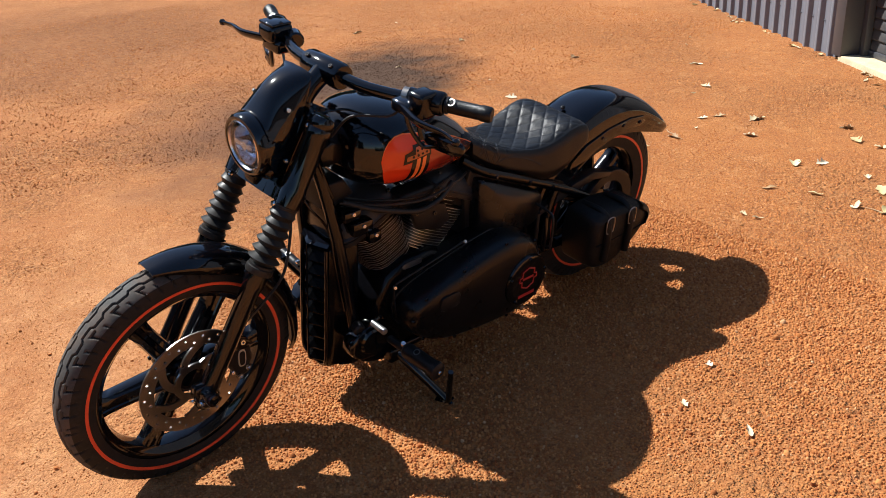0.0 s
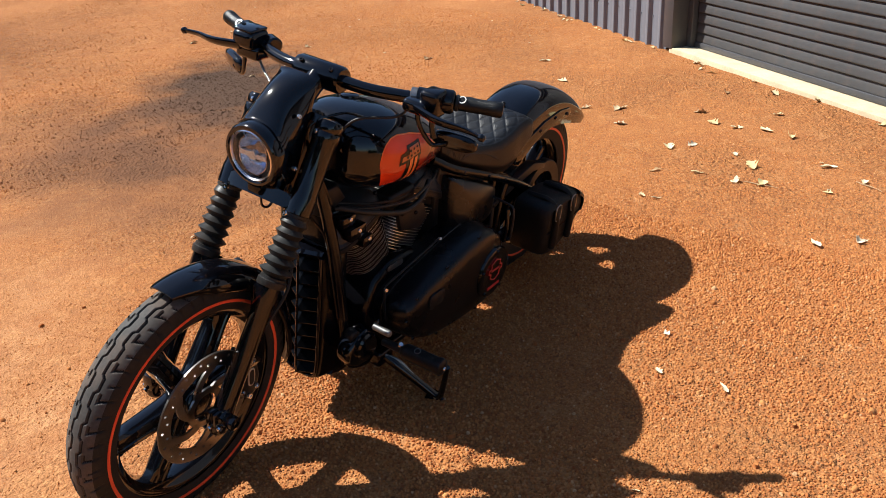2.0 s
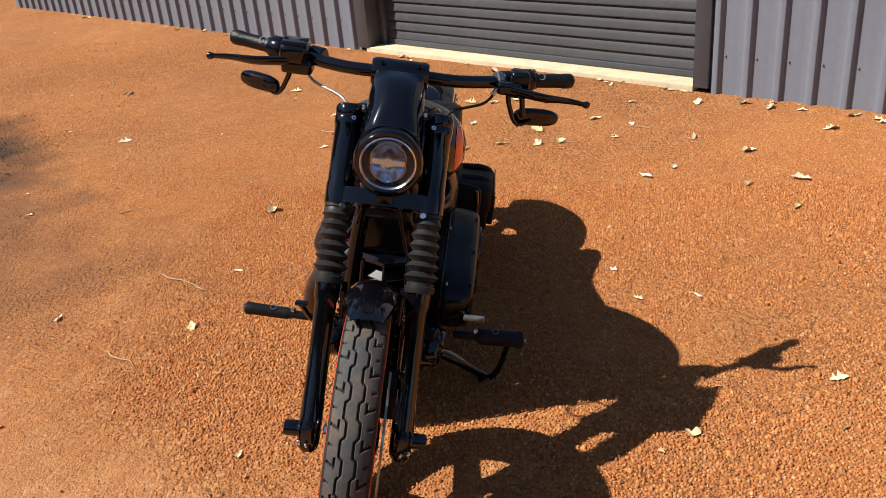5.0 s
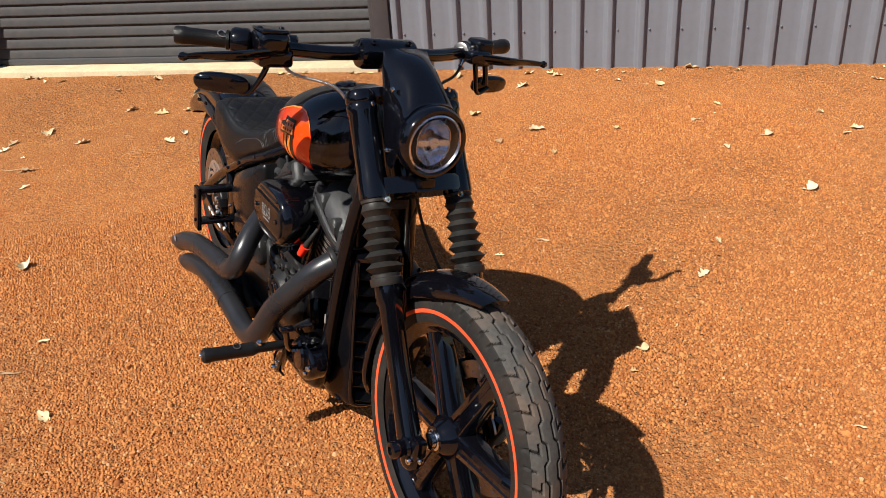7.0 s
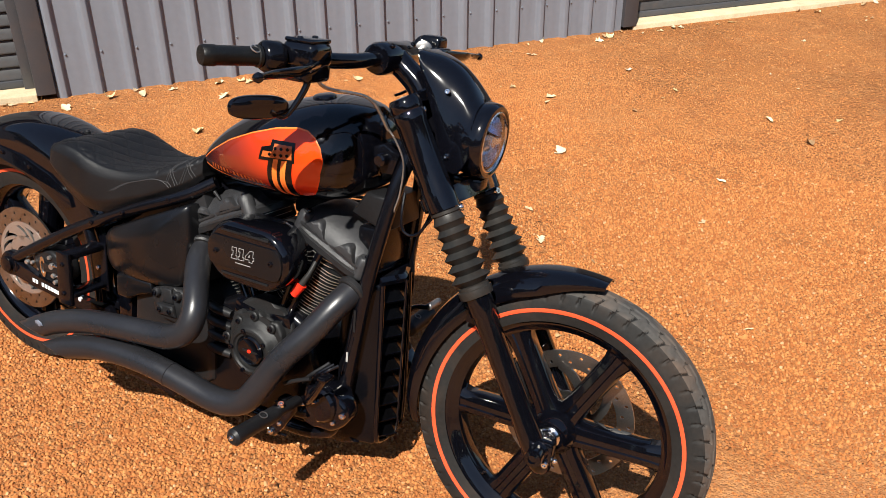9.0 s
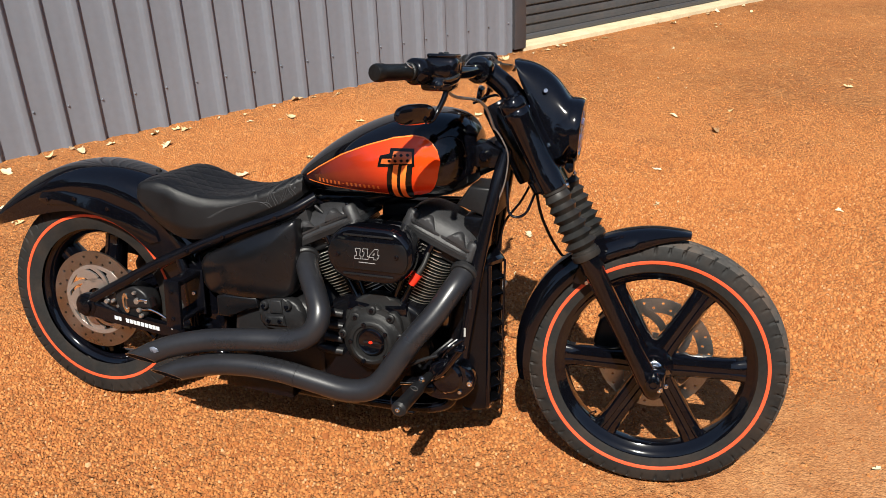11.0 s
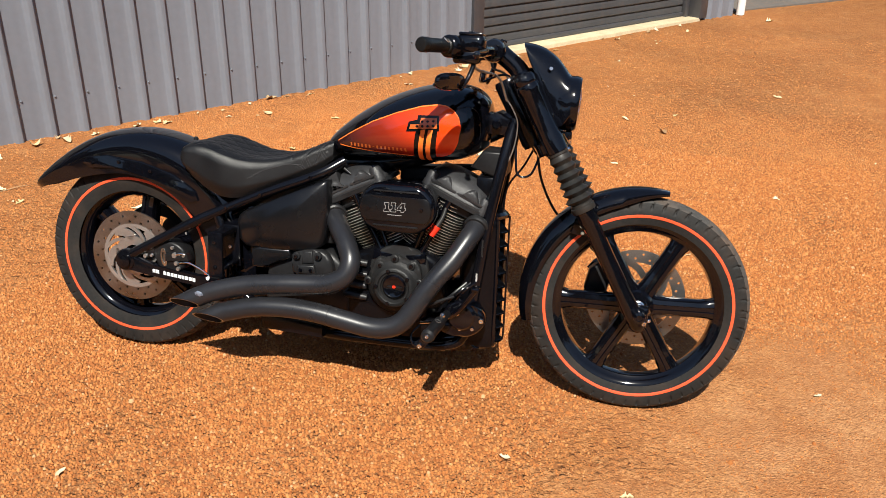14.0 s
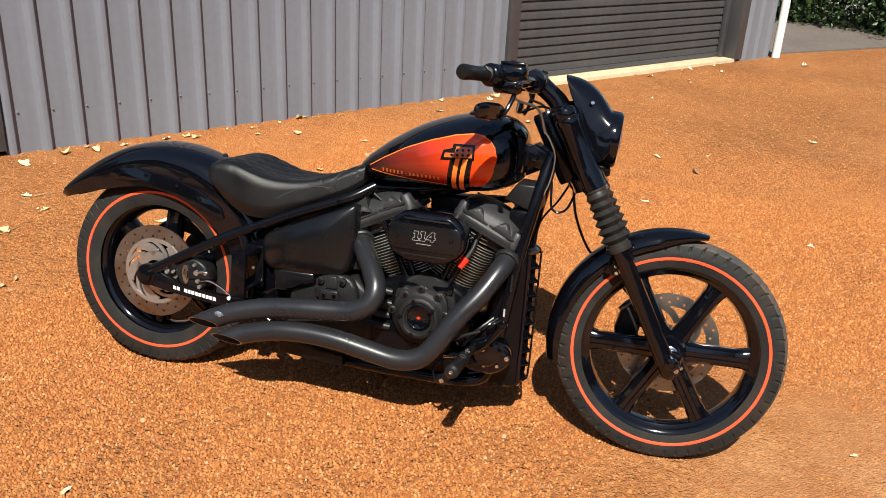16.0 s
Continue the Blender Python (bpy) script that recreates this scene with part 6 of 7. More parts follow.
def build_engine():
    eng = part("engine", prism([(0.70, 0.20), (0.74, 0.155), (0.98, 0.150), (1.06, 0.20), (1.075, 0.32), (1.03, 0.42), (0.96, 0.455), (0.86, 0.455), (0.78, 0.42), (0.72, 0.32)], -0.115, 0.12, 0.02, 3), CHINM, bike, "black finned V-twin engine")
    fins = [fin_mesh(0.072, 0.088 - 0.002 * (k % 2), 0.0019) for k in range(2)]
    crank = Vector((0.915, 0, 0.335))
    for sgn, ang in ((1, 24), (-1, -26)):
        d = Vector((math.sin(radians(ang)), 0, math.cos(radians(ang))))
        rot = Vector((0, 0, 1)).rotation_difference(d).to_matrix().to_4x4()
        base = crank + d * 0.10
        cyl = part("cylinder", lathe([(0.060, 0.0), (0.060, 0.165)], base, d, 32), CASE, eng, "black cylinder barrel with machined fin edges")
        for k in range(17):
            # the fins grow towards the head, more so on the outer side
            grow = k / 16
            half, off = (0.075 + 0.015 * grow, 0.003) if sgn > 0 else (0.079 + 0.024 * grow, -0.008 - 0.026 * grow)
            m = Matrix.Translation(base + d * (0.020 + k * 0.0088) + rot.to_3x3() @ Vector((off, 0, 0))) @ rot @ Matrix.Diagonal((half / 0.072, 1, 1, 1))
            place("cooling_fin", fins[k % 2], CASE, cyl, smooth=0, m=m)
        # head
        head = box(sgn * 0.02 - 0.086, sgn * 0.02 + 0.086, -0.078, 0.078, 0.168, 0.210, 0.010, 3)
        bmesh.ops.transform(head, matrix=Matrix.Translation(base) @ rot, verts=head.verts)
        hd = part("cylinder_head", head, CASE, eng)
        for k in range(3):
            place("head_fin", fins[0], CASE, hd, smooth=0, m=Matrix.Translation(base + d * (0.172 + k * 0.012)) @ rot)
        # domed rocker cover with a stepped rim and bolt pads
        rk = bmesh.new()
        rings = []
        for z, a, b, p in ((0.206, 0.110, 0.100, 4.6), (0.222, 0.112, 0.102, 4.6), (0.226, 0.107, 0.098, 4.2), (0.238, 0.106, 0.096, 4.0), (0.250, 0.101, 0.090, 3.6), (0.261, 0.092, 0.080, 3.2), (0.270, 0.079, 0.066, 2.9), (0.277, 0.060, 0.048, 2.6), (0.281, 0.036, 0.028, 2.3), (0.2825, 0.004, 0.005, 2.0)):
            rings.append([(x, y, z - 0.06 * max(0.0, abs(y) - 0.055)) for x, y in oval(sgn * 0.028, 0, a, b, 44, p)])
        join(rk, loft(rings))
        bmesh.ops.transform(rk, matrix=Matrix.Translation(base) @ rot, verts=rk.verts)
        # Dark band added to draw the shaded gap line below the cover.
        rb = loft([[(x, y, z) for x, y in oval(sgn * 0.028, 0, a, b, 44, 5)] for z, a, b in ((0.198, 0.108, 0.098), (0.200, 0.1135, 0.1035), (0.213, 0.1135, 0.1035), (0.215, 0.110, 0.100))])
        bmesh.ops.transform(rb, matrix=Matrix.Translation(base) @ rot, verts=rb.verts)
        part("rocker_gap_band", rb, CASE, eng, "dark band standing for the shaded gap under the rocker cover")
        for xx in (sgn * 0.028 - 0.044, sgn * 0.028 + 0.044):
            hump = prism([(xx + 0.044 * (i - 8) / 8, 0.224 + 0.0185 * (1 + math.cos(math.pi * (i - 8) / 8))) for i in range(17)], -0.1010, -0.05, 0.009, 4)
            bmesh.ops.transform(hump, matrix=Matrix.Translation(base) @ rot, verts=hump.verts)
            part("cover_lobe", hump, WRINKLE, eng)
        rc = part("rocker_cover", rk, WRINKLE, eng, "dark grey wrinkle-finish rocker cover")
        for xx in (sgn * 0.028 - 0.088, sgn * 0.028 + 0.088):
            bz = lathe([(0.019, 0.205), (0.019, 0.246), (0.014, 0.254)], (xx, -0.078, 0), (0, 0, 1), 16)
            bmesh.ops.transform(bz, matrix=Matrix.Translation(base) @ rot, verts=bz.verts)
            part("cover_boss", bz, WRINKLE, eng)
        for xx in (sgn * 0.028 - 0.088, sgn * 0.028 + 0.088):
            for yy in (-0.078, 0.078):
                p = base + rot.to_3x3() @ Vector((xx, yy, 0.254))
                bolt(p.x, p.y, p.z, rc, d, BOLT_DARK, SATIN)
        # pushrod tubes on the right, leaning to the cam cover
        for off in (-0.022, 0.020):
            a = base + rot.to_3x3() @ Vector((off, -0.098, 0.20))
            c = Vector((0.915 + sgn * 0.045 + off * 0.5, -0.105, 0.42))
            part("pushrod_tube", tube([c, c.lerp(a, 0.5), a], 0.0095, 14, 2), GLOSS, eng)
        part("lifter_block", prism([(0.915 + sgn * 0.02, 0.405), (0.915 + sgn * 0.085, 0.405), (0.915 + sgn * 0.080, 0.438), (0.915 + sgn * 0.02, 0.430)], -0.128, -0.08, 0.006), GLOSS, eng)
    # spark plug boot on the front head
    sp = part("plug_boot", tube([(1.012, -0.135, 0.500), (1.028, -0.128, 0.528)], [0.010, 0.013], 14, 1), REDCAP, eng, "bright red spark plug boot")
    part("plug_lead", tube([(1.028, -0.128, 0.528), (1.042, -0.118, 0.556), (1.05, -0.09, 0.60)], [0.009, 0.006, 0.005], 10, 4), RUBBER, eng)
    # cam cover
    cam_cover = part("cam_cover", lathe([(0.092, 0.0), (0.092, 0.012), (0.088, 0.020), (0.080, 0.030), (0.070, 0.038), (0.064, 0.044), (0.0605, 0.0515), (0.057, 0.0540), (0.050, 0.0545), (0.0475, 0.0520), (0.0465, 0.0505), (0.041, 0.0500), (0.0395, 0.046), (0.0385, 0.044), (0.0005, 0.044)], (0.910, -0.112, 0.335), (0, -1, 0), 64), CAMMAT, eng, "wrinkle black domed cam cover")
    part("cover_shoulder", prism([tuple(p) for p in spline([(0.825, 0.40), (0.870, 0.448), (0.915, 0.458), (0.965, 0.448), (1.005, 0.405), (0.985, 0.34), (0.84, 0.34), (0.825, 0.40)], 4)][:-1], -0.126, -0.09, 0.008, 3), CAMMAT, cam_cover)
    part("cover_gusset", prism([tuple(q) for q in spline([(0.838, 0.330), (0.836, 0.392), (0.858, 0.420), (0.890, 0.412), (0.915, 0.432), (0.942, 0.414), (0.970, 0.418), (0.988, 0.385), (0.980, 0.330), (0.838, 0.330)], 4)][:-1], -0.144, -0.10, 0.009, 3), CAMMAT, cam_cover, "bolted gusset of the cam cover")
    for k in range(5):
        a = radians(72 * k + 36)
        bolt(0.910 + 0.0530 * math.cos(a), -0.1665, 0.335 + 0.0530 * math.sin(a), cam_cover, (0, -1, 0), BOLT_DARK, CASE)
    part("timer_cover", lathe([(0.0350, 0.0), (0.0360, 0.006), (0.0325, 0.010), (0.0295, 0.008), (0.0005, 0.009)], (0.913, -0.160, 0.340), (0, -1, 0), 40), GLOSS, cam_cover, "round gloss black timer cover")
    part("timer_emblem", prism(oval(0.914, 0.340, 0.0058, 0.0042, 12, 2), -0.1712, -0.1692), REDCAP, cam_cover, "small red emblem")
    part("timer_bar", prism(oval(0.916, 0.340, 0.023, 0.003, 12, 4), -0.1702, -0.1690), SATIN, cam_cover)
    for x, z in ((0.959, 0.403), (0.863, 0.396), (0.908, 0.420), (0.826, 0.345), (0.985, 0.352)):
        part("cover_boss", lathe([(0.0125, 0), (0.0120, 0.012), (0.0095, 0.014)], (x, -0.137, z), (0, -1, 0), 16), CAMMAT, cam_cover)
        bolt(x, -0.150, z, cam_cover, (0, -1, 0), BOLT_DARK, SATIN)
    # air cleaner
    def stadium(a, r, k=1.0, n=14):
        pts = []
        for sg, cx in ((1, a - r), (-1, r - a)):
            for i in range(n + 1):
                t = -math.pi / 2 + math.pi * i / n
                pts.append((0.917 + (cx + sg * r * math.cos(t)) * k, 0.581 + sg * r * math.sin(t) * k))
        return pts
    rings = [[(x, y, z) for x, z in stadium(0.118, 0.0735, k)] for k, y in ((0.93, -0.085), (0.95, -0.110), (1.0, -0.118), (1.0, -0.165), (0.985, -0.176), (0.95, -0.185), (0.90, -0.190), (0.86, -0.191))]
    ac = part("air_cleaner", loft(rings), GLOSS, bike, "gloss black oval air cleaner")
    band = [(x, min(0.618, max(0.546, z))) for x, z in stadium(0.118, 0.0735, 0.90)]
    part("air_cleaner_plate", prism([p for i, p in enumerate(band) if p != band[i - 1]], -0.196, -0.186, 0.003), COVER, ac, "satin black ribbed insert")
    for z in (0.531, 0.633):
        part("air_cleaner_rib", prism([(0.850, z - 0.0025), (0.984, z - 0.0025), (0.984, z + 0.0025), (0.850, z + 0.0025)], -0.194, -0.186, 0.001), SATIN, ac)
    for x, z in ((0.836, 0.580), (0.994, 0.586)):
        bolt(x, -0.196, z, ac, (0, -1, 0), BOLT_DARK, CASE)
    # numerals 114, drawn as fine raised outlines
    one = [(0, 0.030), (0, 0.021), (0.0045, 0.021), (0.0045, 0.0085), (0, 0.0085), (0, 0), (0.0185, 0), (0.0185, 0.0085), (0.0145, 0.0085), (0.0145, 0.030)]
    four = [(0, 0.0135), (0.013, 0.030), (0.0235, 0.030), (0.0235, 0.0135), (0.0275, 0.0135), (0.0275, 0.006), (0.0235, 0.006), (0.0235, 0), (0.013, 0), (0.013, 0.006), (0, 0.006)]
    hole = [(0.0085, 0.0135), (0.013, 0.0195), (0.013, 0.0135)]
    for x0, shape in ((0.879, one), (0.901, one), (0.923, four), (0.923, hole)):
        bm = bmesh.new()
        pts = [Vector((0.915 + (x0 + x + 0.10 * z - 0.915) * 0.9, -0.1965, 0.574 + 0.9 * z + 0.03 * (x0 + x - 0.915))) for x, z in shape]
        for a, c in zip(pts, pts[1:] + pts[:1]):
            join(bm, tube([a, c], 0.0008, 6, 1))
        part("numeral", bm, NUMERAL, ac, "outlined dull grey numeral")
    part("caption_bar", box(0.894, 0.938, -0.1968, -0.1958, 0.5640, 0.5656), NUMERAL, ac, "tiny grey caption bar")
    # throttle body, left-side top-end clutter
    part("intake", tube([(0.915, -0.08, 0.60), (0.915, 0.0, 0.60), (0.915, 0.05, 0.60)], 0.032, 20, 2), CASE, eng)
    plate = part("side_plate", prism([(0.958, 0.626), (0.90, 0.634), (0.828, 0.606), (0.806, 0.548), (0.846, 0.527), (0.935, 0.556)], 0.112, 0.128, 0.004), SATIN, eng, "flat satin black plate over the rear head")
    bolt(0.872, 0.128, 0.592, plate, (0, 1, 0), BOLT_DARK, CASE)
    bolt(0.940, 0.128, 0.612, plate, (0, 1, 0), BOLT_DARK, CASE)
    for x0, x1, y0, y1, z0, z1 in ((1.085, 1.150, 0.055, 0.118, 0.600, 0.640), (1.118, 1.172, 0.060, 0.108, 0.645, 0.676), (1.060, 1.100, 0.080, 0.124, 0.566, 0.598)):
        bk = part("head_bracket", box(x0, x1, y0, y1, z0, z1, 0.005), GLOSS, eng, "black bracket block beside the front head")
        bolt((x0 + x1) / 2, y1, (z0 + z1) / 2 + 0.008, bk, (0, 1, 0.2))
    part("breather_hose", tube([(1.150, 0.070, 0.69), (1.08, 0.118, 0.668), (0.99, 0.138, 0.640), (0.93, 0.142, 0.628), (0.86, 0.138, 0.640), (0.80, 0.118, 0.665)], 0.0085, 12, 5), RUBBER, eng, "black rubber breather hose")
    part("coil_cover", box(0.86, 0.985, 0.05, 0.115, 0.62, 0.675, 0.012, 3), SATIN, eng)
    for k in range(2):
        y = 0.065 + 0.03 * k
        part("wire", tube([(1.16, y * 0.7, 0.70 - 0.01 * k), (1.05, y + 0.03, 0.675), (0.92, y + 0.05, 0.655 + 0.006 * k), (0.78, y + 0.02, 0.66), (0.70, y * 0.8, 0.65)], 0.0045, 8, 5), RUBBER, eng)
    # gearbox right side
    gb = part("gearbox", prism([(0.48, 0.22), (0.49, 0.37), (0.56, 0.415), (0.70, 0.41), (0.76, 0.36), (0.76, 0.19), (0.70, 0.15), (0.54, 0.16)], -0.125, 0.11, 0.018, 3), CASE, eng, "black gearbox case")
    rel = part("clutch_release_cover", prism([tuple(p) for p in spline([(0.583, 0.395), (0.605, 0.415), (0.665, 0.420), (0.700, 0.400), (0.715, 0.355), (0.690, 0.330), (0.60, 0.335), (0.578, 0.355), (0.583, 0.395)], 4)][:-1], -0.146, -0.11, 0.010, 3), CASE, gb, "dark clutch release cover")
    part("cover_step", prism([(0.600, 0.370), (0.655, 0.374), (0.662, 0.345), (0.604, 0.342)], -0.156, -0.140, 0.006, 3), CASE, rel)
    part("cover_step", prism([(0.618, 0.415), (0.648, 0.417), (0.652, 0.378), (0.614, 0.376)], -0.152, -0.140, 0.005, 3), CASE, rel)
    for x, z in ((0.598, 0.398), (0.667, 0.403), (0.613, 0.357), (0.646, 0.359)):
        part("cover_boss", lathe([(0.0125, 0), (0.0120, 0.010), (0.0095, 0.013)], (x, -0.144, z), (0, -1, 0), 16), CASE, rel)
        bolt(x, -0.157, z, rel, (0, -1, 0), BOLT_DARK, CASE)
    for k in range(4):
        part("case_rib", tube([(0.73, -0.112, 0.395 - 0.036 * k), (0.77, -0.121, 0.392 - 0.036 * k), (0.815, -0.118, 0.388 - 0.036 * k)], [0.009, 0.0125, 0.010], 12, 3), CASE, gb)
    part("starter", prism([(0.446, 0.345), (0.446, 0.402), (0.47, 0.412), (0.572, 0.413), (0.574, 0.384), (0.545, 0.372), (0.500, 0.366), (0.490, 0.345)], -0.145, -0.08, 0.008, 3), COVER, gb)
    part("oil_filter", lathe([(0.036, 0.0), (0.038, 0.01), (0.038, 0.075), (0.034, 0.085), (0.02, 0.09)], (1.055, 0.0, 0.205), (0.95, 0, -0.15), 32), SATIN, eng)
    return eng


build_engine()


def build_side_covers():
    for s in (-1, 1):
        rings = []
        out = [(0.388, 0.485), (0.392, 0.435), (0.410, 0.412), (0.44, 0.404), (0.55, 0.406), (0.640, 0.416), (0.672, 0.432), (0.686, 0.47), (0.692, 0.55), (0.688, 0.625), (0.672, 0.632), (0.60, 0.602), (0.50, 0.557), (0.41, 0.514)]
        o = [tuple(p) for p in spline(out + out[:1], 3)][:-1]
        cx, cz = 0.545, 0.49
        for k, y in [(1.0, 0.07), (1.0, 0.106), (0.993, 0.112), (0.978, 0.116)] + [(0.955 * (1 - i / 14), 0.1185) for i in range(14)]:
            ring = [(cx + (x - cx) * k, cz + (z - cz) * k) for x, z in o]
            rings.append([(x, s * (y + (0.030 * max(0.0, 1 - ((x - 0.560) / 0.185) ** 2) * (1 - 0.35 * ((z - 0.50) / 0.12) ** 2) if y > 0.1 else 0.0) + 0.016 * (1 - k ** 3)), z) for x, z in ring])
        c = part("side_cover", loft(rings), COVER, bike, "satin black side cover below the seat")
        for x, z in ((0.412, 0.468), (0.425, 0.435)):
            bolt(x, s * 0.124, z, c, (0, s, 0), BOLT_DARK, CASE)
    part("rear_inner_guard", prism([(0.345, 0.50), (0.43, 0.53), (0.45, 0.36), (0.44, 0.24), (0.38, 0.24), (0.352, 0.36)], -0.095, 0.095, 0.01), GLOSS, bike)
    # Dark filler added so no bright ground shows below the seat.
    part("seat_filler", prism([(0.40, 0.52), (0.55, 0.60), (0.70, 0.665), (0.72, 0.60), (0.70, 0.43), (0.44, 0.41)], -0.092, 0.092, 0.012), CASE, bike, "black filler block added under the seat")
    pl = part("mount_bracket", join(prism([(0.345, 0.47), (0.40, 0.47), (0.405, 0.34), (0.35, 0.34)], -0.135, -0.128, 0.003), box(0.350, 0.400, -0.235, -0.13, 0.352, 0.362, 0.002)), TUBE, bike, "black folded mounting bracket")
    part("bracket_plate", prism([(0.352, 0.332), (0.398, 0.332), (0.398, 0.470), (0.352, 0.470)], -0.246, -0.232, 0.004), TUBE, pl)
    part("bracket_arm", box(0.355, 0.395, -0.236, -0.13, 0.452, 0.468, 0.003), TUBE, pl)
    for z in (0.362, 0.44):
        bolt(0.375, -0.246, z, pl, (0, -1, 0), BOLT_DARK, SATIN)
    bolt(0.372, -0.135, 0.40, pl, (0, -1, 0))


build_side_covers()


# -- exhaust
BADGEBLUE = pmat("silver_blue_badge", (0.22, 0.26, 0.34), 0.35, metal=0.5, var=0.5, vscale=90)


def build_exhaust():
    def pipe(pts, r, label):
        rings, T = tube_rings(pts, r, 28, 7)
        end, t = rings[-1], T[-1]
        c = sum((Vector(p) for p in end), Vector()) / len(end)
        # slash-cut mouth, longest on its upper inner side
        def cut(ring, k):
            out = []
            for p in ring:
                q = c + (p - c)
                rel = q - c
                along = rel.dot(t)
                side = rel - t * along
                over = along - (side.y * 1.25 + side.z * 1.35)
                q = q - t * over if over > 0 or k else q
                out.append(q)
            return out
        body = [cut(r, False) for r in rings[:-1]] + [cut(end, True)]
        inner = []
        for i in (-1, -3, -6, -10, -16):
            mid = sum((Vector(p) for p in rings[i]), Vector()) / len(end)
            inner.append(cut([mid + (p - mid) * 0.90 for p in rings[i]], i == -1))
        pipe_ob = part("exhaust_pipe", loft(body, True, False), PIPE, bike, label)
        part("pipe_rim", loft([body[-1], [q + (p - q) * 0.4 + t * 0.0008 for p, q in zip(body[-1], inner[0])], inner[0]], False, False), STEEL, pipe_ob, "bare steel rim of the slash-cut mouth")
        # The inner wall gets a near-black colour of its own.
        part("pipe_bore", loft(inner, False, True), DARKIN, pipe_ob, "near-black bore of the slash-cut pipe")
        return pipe_ob
    up = pipe([(0.700, -0.095, 0.522), (0.728, -0.140, 0.500), (0.768, -0.188, 0.464), (0.793, -0.220, 0.422), (0.782, -0.236, 0.378), (0.740, -0.243, 0.352), (0.68, -0.247, 0.343),
               (0.585, -0.255, 0.336), (0.48, -0.263, 0.322), (0.385, -0.272, 0.296), (0.325, -0.278, 0.270), (0.288, -0.281, 0.250)], 0.0300, "satin black swept upper exhaust pipe")
    low = pipe([(1.140, -0.090, 0.530), (1.124, -0.132, 0.500), (1.088, -0.172, 0.440), (1.035, -0.205, 0.370), (0.985, -0.222, 0.290), (0.955, -0.228, 0.252), (0.915, -0.232, 0.232), (0.86, -0.235, 0.228), (0.78, -0.239, 0.242),
                (0.69, -0.245, 0.258), (0.60, -0.252, 0.264), (0.51, -0.260, 0.258), (0.42, -0.268, 0.236), (0.39, -0.272, 0.224), (0.362, -0.275, 0.210)], 0.0300, "satin black swept lower exhaust pipe")
    part("pipe_joint", ringlathe([(0.0302, -0.002), (0.0315, -0.0015), (0.0315, 0.0015), (0.0302, 0.002)], (0.735, -0.242, 0.2505), (-0.98, -0.05, 0.18), 32), PIPE, low)
    part("pipe_badge", prism([(0.338, 0.298), (0.349, 0.303), (0.361, 0.299), (0.366, 0.291), (0.354, 0.286), (0.341, 0.289)], -0.3072, -0.305, 0.0006), BADGEBLUE, up, "small silver-blue maker badge shape")
    for p, ax in (((0.696, -0.088, 0.526), (0.4, -0.8, -0.3)), ((1.142, -0.085, 0.535), (-0.2, -0.9, -0.5))):
        part("exhaust_flange", lathe([(0.036, 0), (0.038, 0.004), (0.038, 0.012), (0.034, 0.016)], p, ax, 28), CASE, up)
    part("pipe_hanger", prism([(0.50, 0.22), (0.70, 0.20), (0.70, 0.16), (0.50, 0.17)], -0.20, -0.12, 0.004), TUBE, bike)
    return up


build_exhaust()


# -- primary case
PRIMARY = pmat("satin_primary_black", (0.0045, 0.0046, 0.0058), 0.30, var=0.3, rvar=0.06, bump=0.04, bscale=900, spec=0.30)


